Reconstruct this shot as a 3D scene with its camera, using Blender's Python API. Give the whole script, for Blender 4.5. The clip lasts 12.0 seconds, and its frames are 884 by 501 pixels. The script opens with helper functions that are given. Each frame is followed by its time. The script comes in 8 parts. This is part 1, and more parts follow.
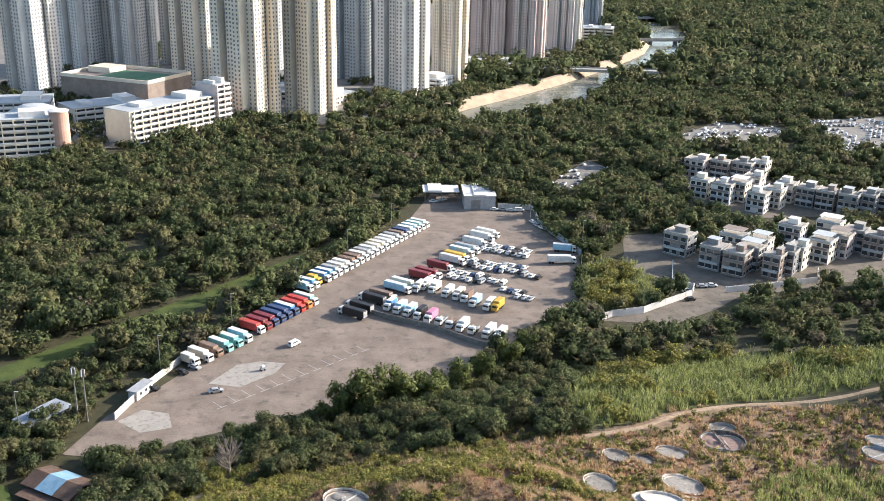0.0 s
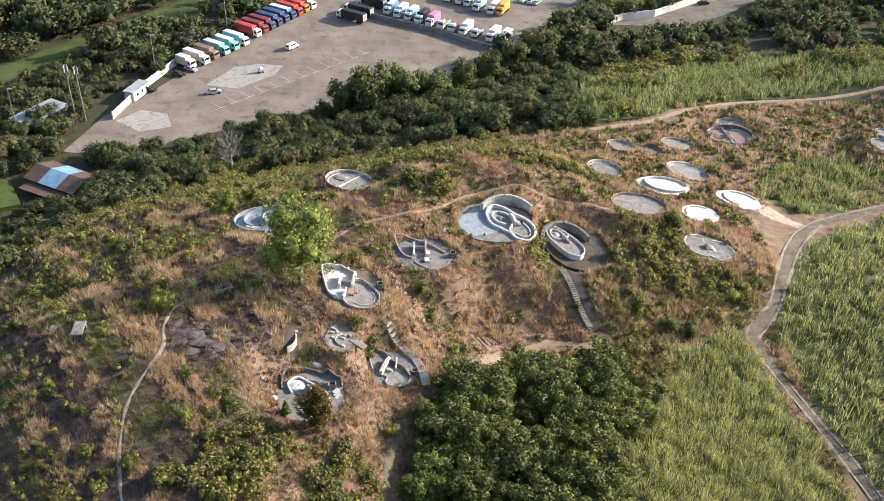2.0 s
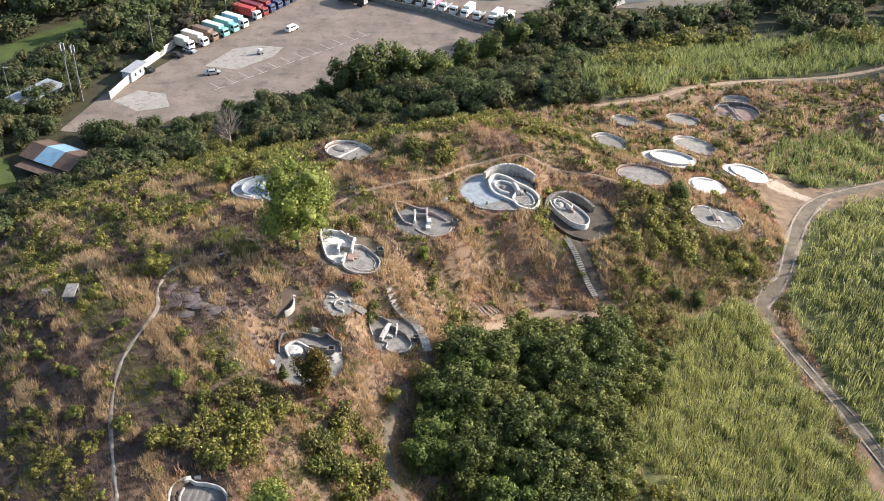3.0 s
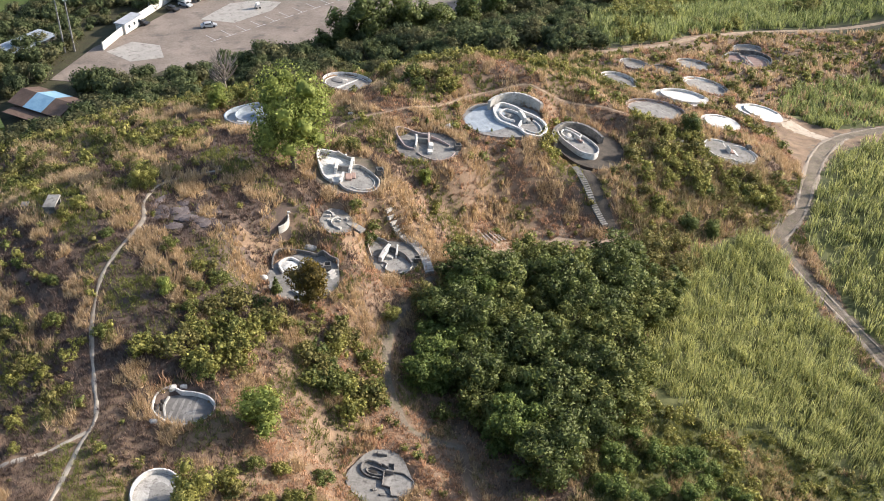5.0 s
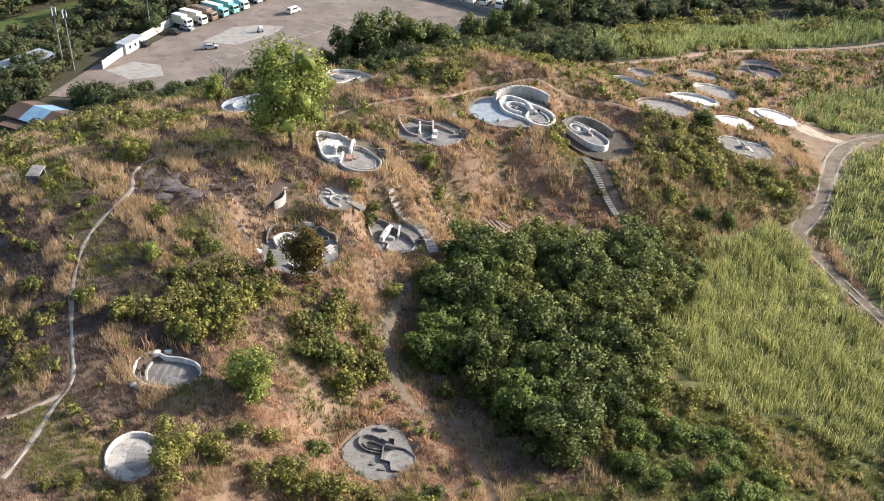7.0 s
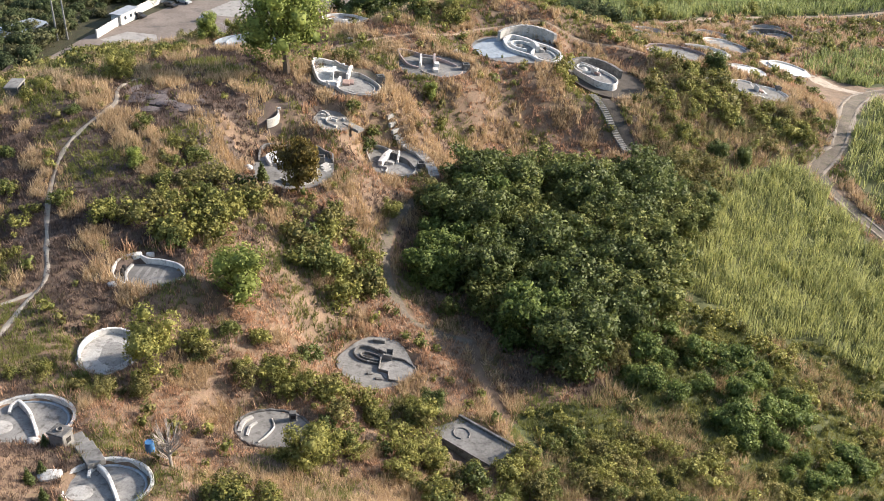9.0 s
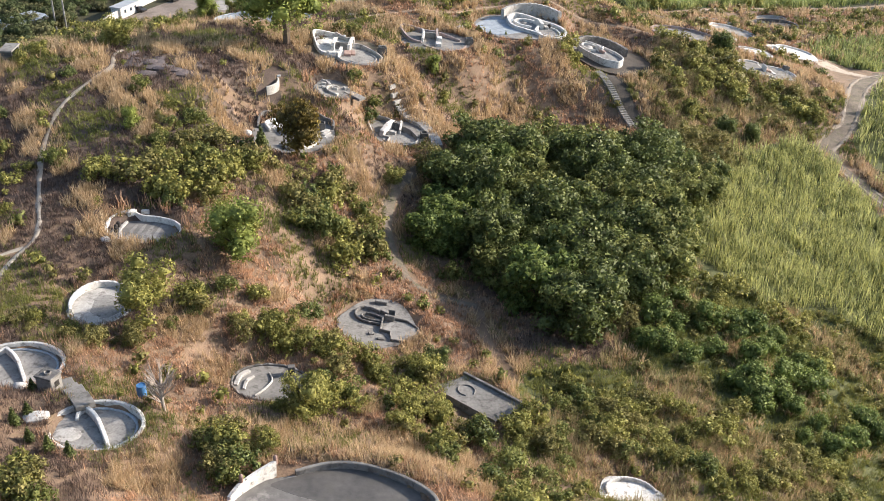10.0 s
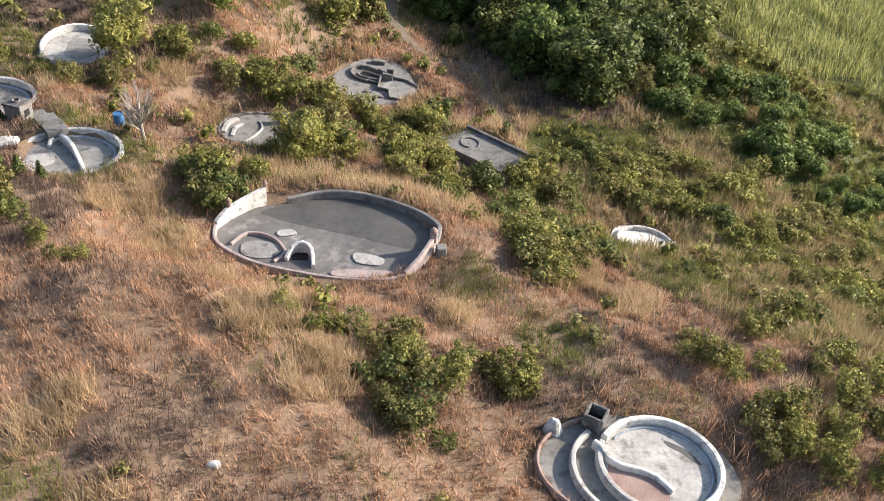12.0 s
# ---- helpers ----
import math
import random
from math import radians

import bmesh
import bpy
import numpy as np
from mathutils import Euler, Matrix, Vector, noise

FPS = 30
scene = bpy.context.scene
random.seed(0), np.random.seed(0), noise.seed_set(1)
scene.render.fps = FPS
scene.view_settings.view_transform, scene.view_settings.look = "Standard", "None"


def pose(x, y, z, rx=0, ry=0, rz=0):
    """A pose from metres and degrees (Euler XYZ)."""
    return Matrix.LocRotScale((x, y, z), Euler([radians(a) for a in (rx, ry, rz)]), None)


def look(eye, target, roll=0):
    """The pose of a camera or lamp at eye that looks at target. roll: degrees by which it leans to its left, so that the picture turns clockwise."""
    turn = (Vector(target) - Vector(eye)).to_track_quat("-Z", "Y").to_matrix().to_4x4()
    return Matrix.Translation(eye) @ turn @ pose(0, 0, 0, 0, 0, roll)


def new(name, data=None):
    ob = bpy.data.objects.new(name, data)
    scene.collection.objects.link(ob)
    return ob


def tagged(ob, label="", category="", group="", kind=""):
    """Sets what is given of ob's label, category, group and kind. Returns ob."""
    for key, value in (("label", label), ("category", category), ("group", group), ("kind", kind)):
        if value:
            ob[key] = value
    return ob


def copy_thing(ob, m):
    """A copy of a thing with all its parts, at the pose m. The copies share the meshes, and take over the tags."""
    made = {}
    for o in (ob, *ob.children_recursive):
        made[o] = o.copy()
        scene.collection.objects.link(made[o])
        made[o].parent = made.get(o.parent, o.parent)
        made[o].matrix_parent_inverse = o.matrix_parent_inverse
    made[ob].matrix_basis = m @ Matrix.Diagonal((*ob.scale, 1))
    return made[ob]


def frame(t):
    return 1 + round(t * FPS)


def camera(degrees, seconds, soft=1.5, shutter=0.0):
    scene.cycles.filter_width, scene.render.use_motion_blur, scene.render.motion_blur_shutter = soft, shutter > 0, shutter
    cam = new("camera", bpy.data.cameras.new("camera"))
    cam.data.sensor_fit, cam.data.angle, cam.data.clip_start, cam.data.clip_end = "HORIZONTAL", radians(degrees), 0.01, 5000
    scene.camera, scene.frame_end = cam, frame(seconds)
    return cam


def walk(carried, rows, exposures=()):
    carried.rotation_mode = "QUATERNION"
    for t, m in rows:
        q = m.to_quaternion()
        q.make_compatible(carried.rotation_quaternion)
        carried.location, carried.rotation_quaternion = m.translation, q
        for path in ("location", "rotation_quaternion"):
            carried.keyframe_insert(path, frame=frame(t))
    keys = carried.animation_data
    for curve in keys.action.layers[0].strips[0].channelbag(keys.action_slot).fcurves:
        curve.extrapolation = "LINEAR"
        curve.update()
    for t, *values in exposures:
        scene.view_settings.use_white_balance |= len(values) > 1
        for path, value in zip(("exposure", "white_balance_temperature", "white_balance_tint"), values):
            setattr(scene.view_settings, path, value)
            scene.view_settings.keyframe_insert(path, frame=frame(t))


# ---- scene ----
cam = camera(48.4, 12.0, soft=0.5)
METRES, EYE, TILT, LEAN, TURN = 70.0, 137.5, -19.2, -1.15, 0.0
ROWS = [
    (0.0, 0.0, 0.0, 0.0, 0.0, 0.0, -0.0),
    (0.5, -0.0008, 0.0148, -0.0389, 0.02, -4.97, 0.03),
    (1.0, -0.0025, 0.03, -0.0806, 0.02, -9.9, 0.03),
    (1.5, -0.003, 0.0437, -0.122, 0.06, -13.9, 0.08),
    (2.0, -0.0038, 0.0583, -0.1628, 0.1, -15.18, 0.09),
    (2.5, -0.0044, 0.0725, -0.2041, 0.13, -15.17, 0.09),
    (3.0, -0.0045, 0.0874, -0.2486, 0.18, -15.13, 0.12),
    (5.0, -0.01, 0.1458, -0.4205, 0.24, -15.36, -0.09),
    (5.5, -0.0107, 0.1602, -0.461, 0.29, -15.0, -0.12),
    (6.0, -0.0115, 0.1747, -0.5032, 0.35, -13.65, -0.16),
    (6.5, -0.0122, 0.1889, -0.5451, 0.38, -12.4, -0.2),
    (7.0, -0.0131, 0.2032, -0.5876, 0.42, -11.76, -0.22),
    (9.0, -0.0143, 0.2627, -0.7569, 0.49, -10.86, -0.26),
    (9.5, -0.0152, 0.275, -0.796, 0.52, -9.96, -0.27),
    (10.0, -0.0177, 0.2868, -0.8323, 0.55, -10.08, -0.28),
    (10.5, -0.0185, 0.2992, -0.864, 0.56, -12.27, -0.33),
    (11.0, -0.0196, 0.3107, -0.894, 0.52, -14.58, -0.35),
    (11.5, -0.0202, 0.3202, -0.9206, 0.51, -16.84, -0.35),
    (12.0, -0.02, 0.3284, -0.944, 0.54, -19.17, -0.34),
]
walk(cam, [(t, pose(0, 0, EYE, TILT, LEAN, TURN) @ pose(METRES * x, METRES * y, METRES * z, 90 + pitch, roll, yaw)) for t, x, y, z, yaw, pitch, roll in ROWS])

# ---- world, sun ----
SUN_EL, SUN_AZ = 23.0, 72.0
world = bpy.data.worlds.new("sky")
scene.world = world
world.use_nodes = True
wn = world.node_tree.nodes
sky = wn.new("ShaderNodeTexSky")
sky.sky_type, sky.sun_disc = "NISHITA", False
sky.sun_elevation, sky.sun_rotation = radians(SUN_EL), radians(SUN_AZ)
sky.air_density, sky.dust_density = 1.0, 1.6
world.node_tree.links.new(sky.outputs[0], wn["Background"].inputs[0])
wn["Background"].inputs[1].default_value = 0.142
sun = new("sun", bpy.data.lights.new("sun", "SUN"))
sun.data.energy, sun.data.angle, sun.data.color = 4.8, radians(0.6), (1.0, 0.905, 0.81)
toward = Vector((math.sin(radians(SUN_AZ)) * math.cos(radians(SUN_EL)), math.cos(radians(SUN_AZ)) * math.cos(radians(SUN_EL)), math.sin(radians(SUN_EL))))
sun.matrix_world = look(toward * 900, (0, 0, 0))
scene.view_settings.exposure = 1.08


# ---- materials ----
def material(name, low, high, size=1.0, fine=8.0, rough=0.9, bump=0.3, spots=None, leaf=0.0, metal=0.0, island=0.0, random_ob=0.0, spec=0.3):
    """Two colours mixed by noise at two scales (metres), optional stain colour, optional light through leaves."""
    m = bpy.data.materials.new(name)
    m.use_nodes = True
    t = m.node_tree
    b = t.nodes["Principled BSDF"]
    link = t.links.new
    where = t.nodes.new("ShaderNodeNewGeometry")
    n1 = t.nodes.new("ShaderNodeTexNoise")
    n1.inputs["Scale"].default_value, n1.inputs["Detail"].default_value = 1.0 / size, 4.0
    n2 = t.nodes.new("ShaderNodeTexNoise")
    n2.inputs["Scale"].default_value, n2.inputs["Detail"].default_value = fine / size, 5.0
    link(where.outputs["Position"], n1.inputs["Vector"])
    link(where.outputs["Position"], n2.inputs["Vector"])
    add = t.nodes.new("ShaderNodeMath")
    add.operation = "MULTIPLY_ADD"
    link(n1.outputs["Fac"], add.inputs[0])
    add.inputs[1].default_value = 0.6
    half = t.nodes.new("ShaderNodeMath")
    half.operation = "MULTIPLY"
    half.inputs[1].default_value = 0.4
    link(n2.outputs["Fac"], half.inputs[0])
    link(half.outputs[0], add.inputs[2])
    value = add.outputs[0]
    for amount, out in ((island, where.outputs["Random Per Island"]), (random_ob, None)):
        if amount:
            if out is None:
                out = t.nodes.new("ShaderNodeObjectInfo").outputs["Random"]
            mad = t.nodes.new("ShaderNodeMath")
            mad.operation = "MULTIPLY_ADD"
            link(out, mad.inputs[0])
            mad.inputs[1].default_value = amount
            link(value, mad.inputs[2])
            sub = t.nodes.new("ShaderNodeMath")
            sub.operation = "SUBTRACT"
            sub.inputs[1].default_value = amount / 2
            link(mad.outputs[0], sub.inputs[0])
            value = sub.outputs[0]
    ramp = t.nodes.new("ShaderNodeValToRGB")
    ramp.color_ramp.elements[0].position, ramp.color_ramp.elements[1].position = 0.32, 0.68
    ramp.color_ramp.elements[0].color, ramp.color_ramp.elements[1].color = (*low, 1), (*high, 1)
    link(value, ramp.inputs[0])
    colour = ramp.outputs[0]
    if spots:
        n3 = t.nodes.new("ShaderNodeTexNoise")
        n3.inputs["Scale"].default_value, n3.inputs["Detail"].default_value, n3.inputs["Roughness"].default_value = 2.3 / size, 6.0, 0.65
        link(where.outputs["Position"], n3.inputs["Vector"])
        r3 = t.nodes.new("ShaderNodeValToRGB")
        r3.color_ramp.elements[0].position, r3.color_ramp.elements[1].position = 0.52, 0.68
        link(n3.outputs["Fac"], r3.inputs[0])
        mix = t.nodes.new("ShaderNodeMix")
        mix.data_type = "RGBA"
        link(r3.outputs[0], mix.inputs[0])
        link(colour, mix.inputs[6])
        mix.inputs[7].default_value = (*spots, 1)
        colour = mix.outputs[2]
    link(colour, b.inputs["Base Color"])
    b.inputs["Roughness"].default_value, b.inputs["Metallic"].default_value = rough, metal
    b.inputs["Specular IOR Level"].default_value = spec
    if bump:
        bp = t.nodes.new("ShaderNodeBump")
        bp.inputs["Strength"].default_value, bp.inputs["Distance"].default_value = bump, 0.05 * size
        link(n2.outputs["Fac"], bp.inputs["Height"])
        link(bp.outputs[0], b.inputs["Normal"])
    if leaf:
        through_leaf = t.nodes.new("ShaderNodeBsdfTranslucent")
        link(colour, through_leaf.inputs[0])
        mixer = t.nodes.new("ShaderNodeMixShader")
        mixer.inputs[0].default_value = leaf
        link(b.outputs[0], mixer.inputs[1])
        link(through_leaf.outputs[0], mixer.inputs[2])
        link(mixer.outputs[0], t.nodes["Material Output"].inputs[0])
    return m


def glass(name, tint=(0.03, 0.04, 0.05)):
    m = bpy.data.materials.new(name)
    m.use_nodes = True
    b = m.node_tree.nodes["Principled BSDF"]
    b.inputs["Base Color"].default_value, b.inputs["Roughness"].default_value = (*tint, 1), 0.12
    b.inputs["Specular IOR Level"].default_value = 0.6
    return m


DRY_SOIL = material("dry_soil", (0.085, 0.058, 0.040), (0.265, 0.178, 0.118), 2.0, 14, bump=0.5, spots=(0.15, 0.11, 0.06))
FOREST_SOIL = material("forest_soil", (0.028, 0.029, 0.015), (0.072, 0.068, 0.033), 3.0, 14, bump=0.8, spots=(0.06, 0.045, 0.028))
DARK_SOIL = material("dark_peaty_soil", (0.045, 0.033, 0.028), (0.135, 0.097, 0.078), 2.0, 14, bump=0.5, spots=(0.08, 0.065, 0.04))
REED_SOIL = material("reed_soil", (0.05, 0.06, 0.02), (0.12, 0.12, 0.045), 5.0, 8)
TOWN_SOIL = material("town_paving", (0.14, 0.13, 0.12), (0.26, 0.25, 0.23), 9.0, 12)
SAND = material("sandy_path", (0.20, 0.145, 0.10), (0.38, 0.285, 0.20), 1.5, 8, bump=0.5, spots=(0.17, 0.13, 0.085))
PALE_SAND = material("pale_sand", (0.27, 0.22, 0.17), (0.46, 0.39, 0.31), 1.8, 9, bump=0.5, spots=(0.2, 0.16, 0.12))
RUT = material("dry_rut", (0.13, 0.105, 0.08), (0.31, 0.26, 0.21), 1.2, 6, bump=0.5, spots=(0.12, 0.095, 0.07))
PATH = material("worn_path", (0.24, 0.205, 0.165), (0.38, 0.335, 0.275), 1.2, 8, bump=0.4)
# earth darkened to hold the shade of the stair cutting and grave hollow
SHADED_EARTH = material("dark_earth", (0.034, 0.029, 0.024), (0.10, 0.082, 0.064), 1.6, 9, bump=0.6)
MUD = material("muddy_track", (0.068, 0.055, 0.042), (0.195, 0.157, 0.118), 2.2, 9, bump=0.7, spots=(0.09, 0.085, 0.045))
WET_FLOOR = material("damp_dark_floor", (0.085, 0.08, 0.075), (0.18, 0.17, 0.16), 2.6, 6, rough=0.7, bump=0.15, spots=(0.27, 0.255, 0.235))
DARK_CEMENT = material("damp_cement", (0.055, 0.052, 0.05), (0.115, 0.108, 0.10), 2.6, 6, rough=0.6, bump=0.15, spots=(0.085, 0.08, 0.07))
GRASS_DRY = material("dry_grass", (0.20, 0.115, 0.07), (0.60, 0.375, 0.235), 4.0, 10, rough=0.8, bump=0, leaf=0.35, island=0.5)
GRASS_UMBER = material("withered_fern", (0.07, 0.05, 0.042), (0.215, 0.15, 0.116), 3.0, 10, rough=0.85, bump=0, leaf=0.3, island=0.5)
GRASS_PALE = material("pale_plume_grass", (0.31, 0.215, 0.12), (0.60, 0.45, 0.28), 4.0, 10, rough=0.8, bump=0, leaf=0.4, island=0.5)
GRASS_OLIVE = material("olive_grass", (0.15, 0.125, 0.05), (0.40, 0.335, 0.165), 4.0, 8, rough=0.75, bump=0, leaf=0.4, island=0.5)
LEAF_OLIVE = material("olive_leaves", (0.10, 0.095, 0.032), (0.28, 0.25, 0.09), 2.5, 6, rough=0.65, bump=0, leaf=0.34, island=0.3, spec=0.2)
GRASS_GREEN = material("green_herbs", (0.08, 0.095, 0.024), (0.24, 0.235, 0.065), 4.0, 10, rough=0.7, bump=0, leaf=0.34, island=0.3)
REED = material("tall_reed", (0.11, 0.13, 0.042), (0.52, 0.51, 0.20), 3.0, 6, rough=0.6, bump=0, leaf=0.35, island=0.5)
REED_GREEN = material("green_reed", (0.11, 0.14, 0.046), (0.40, 0.42, 0.16), 6.0, 6, rough=0.6, bump=0, leaf=0.35, island=0.5)
LEAF_FRESH = material("fresh_leaves", (0.11, 0.14, 0.034), (0.31, 0.35, 0.09), 2.5, 6, rough=0.65, bump=0, leaf=0.36, island=0.3, spec=0.2)
LEAF_DARK = material("dark_leaves", (0.056, 0.074, 0.024), (0.17, 0.20, 0.06), 2.5, 6, rough=0.6, bump=0, leaf=0.34, island=0.3, spec=0.25)
LEAF_MID = material("green_leaves", (0.082, 0.10, 0.028), (0.235, 0.245, 0.075), 3.0, 6, rough=0.65, bump=0, leaf=0.34, island=0.3, spec=0.2)
LEAF_LIGHT = material("yellow_green_leaves", (0.125, 0.13, 0.035), (0.345, 0.325, 0.095), 2.5, 6, rough=0.65, bump=0, leaf=0.34, island=0.3, spec=0.2)
LEAF_LUSH = material("lush_leaves", (0.068, 0.10, 0.027), (0.21, 0.26, 0.07), 2.5, 6, rough=0.65, bump=0, leaf=0.34, island=0.3, spec=0.2)
LEAF_BROWN = material("withering_leaves", (0.07, 0.05, 0.012), (0.20, 0.15, 0.035), 2.5, 6, rough=0.6, bump=0, leaf=0.34, island=0.3)
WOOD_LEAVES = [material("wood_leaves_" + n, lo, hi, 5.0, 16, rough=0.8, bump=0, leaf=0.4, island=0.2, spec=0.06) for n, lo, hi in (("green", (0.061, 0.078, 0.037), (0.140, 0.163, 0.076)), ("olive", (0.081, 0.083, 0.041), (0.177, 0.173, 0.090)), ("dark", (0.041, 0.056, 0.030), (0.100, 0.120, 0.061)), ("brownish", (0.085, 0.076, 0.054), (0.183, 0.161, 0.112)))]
BARK = material("bark", (0.07, 0.05, 0.035), (0.16, 0.12, 0.085), 0.4, 8)
DEAD_WOOD = material("dead_wood", (0.20, 0.17, 0.14), (0.36, 0.31, 0.27), 0.4, 8)
CONCRETE = material("weathered_concrete", (0.115, 0.109, 0.10), (0.25, 0.238, 0.22), 1.6, 7, bump=0.25, spots=(0.09, 0.082, 0.075))
CONCRETE_PALE = material("pale_concrete", (0.26, 0.25, 0.23), (0.46, 0.44, 0.41), 1.2, 8, bump=0.2, spots=(0.17, 0.155, 0.14))
WHITEWASH = material("whitewashed_render", (0.40, 0.385, 0.365), (0.66, 0.645, 0.61), 0.9, 8, bump=0.2, spots=(0.22, 0.205, 0.185))
LIME_BLUE = material("bluish_limewash", (0.19, 0.22, 0.255), (0.34, 0.38, 0.41), 1.1, 8, bump=0.2, spots=(0.20, 0.215, 0.235))
GRAVE_FLOOR = material("cement_floor", (0.14, 0.134, 0.125), (0.29, 0.278, 0.26), 1.3, 9, bump=0.25, spots=(0.09, 0.083, 0.075))
ROSE_RIM = material("faded_pink_render", (0.24, 0.19, 0.175), (0.42, 0.345, 0.32), 0.8, 9, bump=0.2, spots=(0.2, 0.18, 0.165))
CONCRETE_DARK = material("blackened_concrete", (0.055, 0.052, 0.05), (0.17, 0.16, 0.15), 1.3, 8, bump=0.3, spots=(0.26, 0.25, 0.23))
TERRACOTTA = material("red_brick_face", (0.19, 0.125, 0.105), (0.33, 0.235, 0.20), 0.7, 9, bump=0.2)
ROCK = material("weathered_rock", (0.055, 0.046, 0.048), (0.17, 0.14, 0.135), 1.2, 6, bump=0.8)
SOOT = material("soot", (0.012, 0.011, 0.010), (0.035, 0.03, 0.028), 0.4, 6)
BLUE_PLASTIC = material("blue_plastic", (0.03, 0.10, 0.22), (0.06, 0.16, 0.32), 0.5, 6, rough=0.45, bump=0)


# ---- mesh tools ----
class Form:
    """Gathers corners and faces of one mesh."""

    def __init__(self):
        self.v, self.f = [], []

    def add(self, verts, faces):
        k = len(self.v)
        self.v += [tuple(p) for p in verts]
        self.f += [tuple(k + i for i in f) for f in faces]
        return self

    def box(self, cx, cy, cz, sx, sy, sz, turn=0.0, taper=1.0, bevel=0.0):
        """A box by its middle and sizes; taper narrows the top; bevel chamfers its upright and top edges."""
        c, s = math.cos(turn), math.sin(turn)
        hx, hy, hz = sx / 2, sy / 2, sz / 2
        b = min(bevel, hx * 0.8, hy * 0.8)
        levels = [(-hz, 1.0, 0), (hz, taper, 0)] if not b else [(-hz, 1.0, 0), (hz - b, taper, 0), (hz, taper, b)]
        verts, faces = [], []
        for z, k, inset in levels:
            w, d = hx * k - inset, hy * k - inset
            ring = [(-w, -d), (w, -d), (w, d), (-w, d)]
            if b:
                q = b - inset * 0.5
                ring = [(-w + q, -d), (w - q, -d), (w, -d + q), (w, d - q), (w - q, d), (-w + q, d), (-w, d - q), (-w, -d + q)]
            verts += [(cx + x * c - y * s, cy + x * s + y * c, cz + z) for x, y in ring]
        n = len(verts) // len(levels)
        for l in range(len(levels) - 1):
            faces += [(l * n + i, l * n + (i + 1) % n, (l + 1) * n + (i + 1) % n, (l + 1) * n + i) for i in range(n)]
        faces += [tuple(reversed(range(n))), tuple(range(len(verts) - n, len(verts)))]
        return self.add(verts, faces)

    def prism(self, ring, z0, z1):
        n = len(ring)
        a = [(x, y, z0) for x, y in ring] + [(x, y, z1) for x, y in ring]
        return self.add(a, [tuple(reversed(range(n))), tuple(range(n, 2 * n))] + [(i, (i + 1) % n, n + (i + 1) % n, n + i) for i in range(n)])

    def ring(self, cx, cy, rx, ry, a0, a1, thick, z0, z1, n=32, rise=0.0, lip=0.05, uneven=0.0):
        """An upright wall along an arc of an ellipse (degrees), with chamfered top. rise: more height at its middle."""
        closed = abs(a1 - a0) >= 359.9
        steps = n if closed else n + 1
        prof = [(-0.5, 0), (-0.5, 1), (-0.5 + lip / thick, 2), (0.5 - lip / thick, 2), (0.5, 1), (0.5, 0)]
        verts, faces = [], []
        for i in range(steps):
            u = i / n
            a = radians(a0 + (a1 - a0) * u)
            top = z1 + rise * math.sin(math.pi * u) ** 2 + uneven * math.sin(i * 2.7 + rx)
            nx, ny = math.cos(a) / rx, math.sin(a) / ry
            l = math.hypot(nx, ny)
            for o, h in prof:
                z = z0 if h == 0 else (top - lip if h == 1 else top)
                verts.append((cx + rx * math.cos(a) + nx / l * o * thick, cy + ry * math.sin(a) + ny / l * o * thick, z))
        m = len(prof)
        for i in range(n):
            j = (i + 1) % steps
            faces += [(i * m + k, i * m + k + 1, j * m + k + 1, j * m + k) for k in range(m - 1)]
        if not closed:
            faces += [tuple(range(m)), tuple(reversed(range(n * m, n * m + m)))]
        return self.add(verts, faces)

    def disc(self, cx, cy, rx, ry, z0, z1, n=36, dome=0.0, wobble=0.0):
        ring = [(cx + rx * (1 + wobble * math.sin(3 * a + rx)) * math.cos(a), cy + ry * (1 + wobble * math.cos(2 * a + ry)) * math.sin(a)) for a in [2 * math.pi * i / n for i in range(n)]]
        if not dome:
            return self.prism(ring, z0, z1)
        verts = [(x, y, z0) for x, y in ring]
        for k in (1.0, 0.75, 0.45):
            verts += [(cx + (x - cx) * k, cy + (y - cy) * k, z1 + dome * (1 - k * k)) for x, y in ring]
        verts.append((cx, cy, z1 + dome))
        faces = [tuple(reversed(range(n)))]
        for l in range(3):
            faces += [(l * n + i, l * n + (i + 1) % n, (l + 1) * n + (i + 1) % n, (l + 1) * n + i) for i in range(n)]
        faces += [(3 * n + i, 3 * n + (i + 1) % n, 4 * n) for i in range(n)]
        return self.add(verts, faces)

    def tube(self, points, radii, n=7):
        verts, faces = [], []
        for i, p in enumerate(points):
            p = Vector(p)
            d = (Vector(points[min(i + 1, len(points) - 1)]) - Vector(points[max(i - 1, 0)])).normalized()
            side = d.orthogonal().normalized()
            up = d.cross(side)
            for k in range(n):
                a = 2 * math.pi * k / n
                verts.append(p + (side * math.cos(a) + up * math.sin(a)) * radii[i])
        for i in range(len(points) - 1):
            faces += [(i * n + k, i * n + (k + 1) % n, (i + 1) * n + (k + 1) % n, (i + 1) * n + k) for k in range(n)]
        faces += [tuple(reversed(range(n))), tuple(range((len(points) - 1) * n, len(points) * n))]
        return self.add(verts, faces)

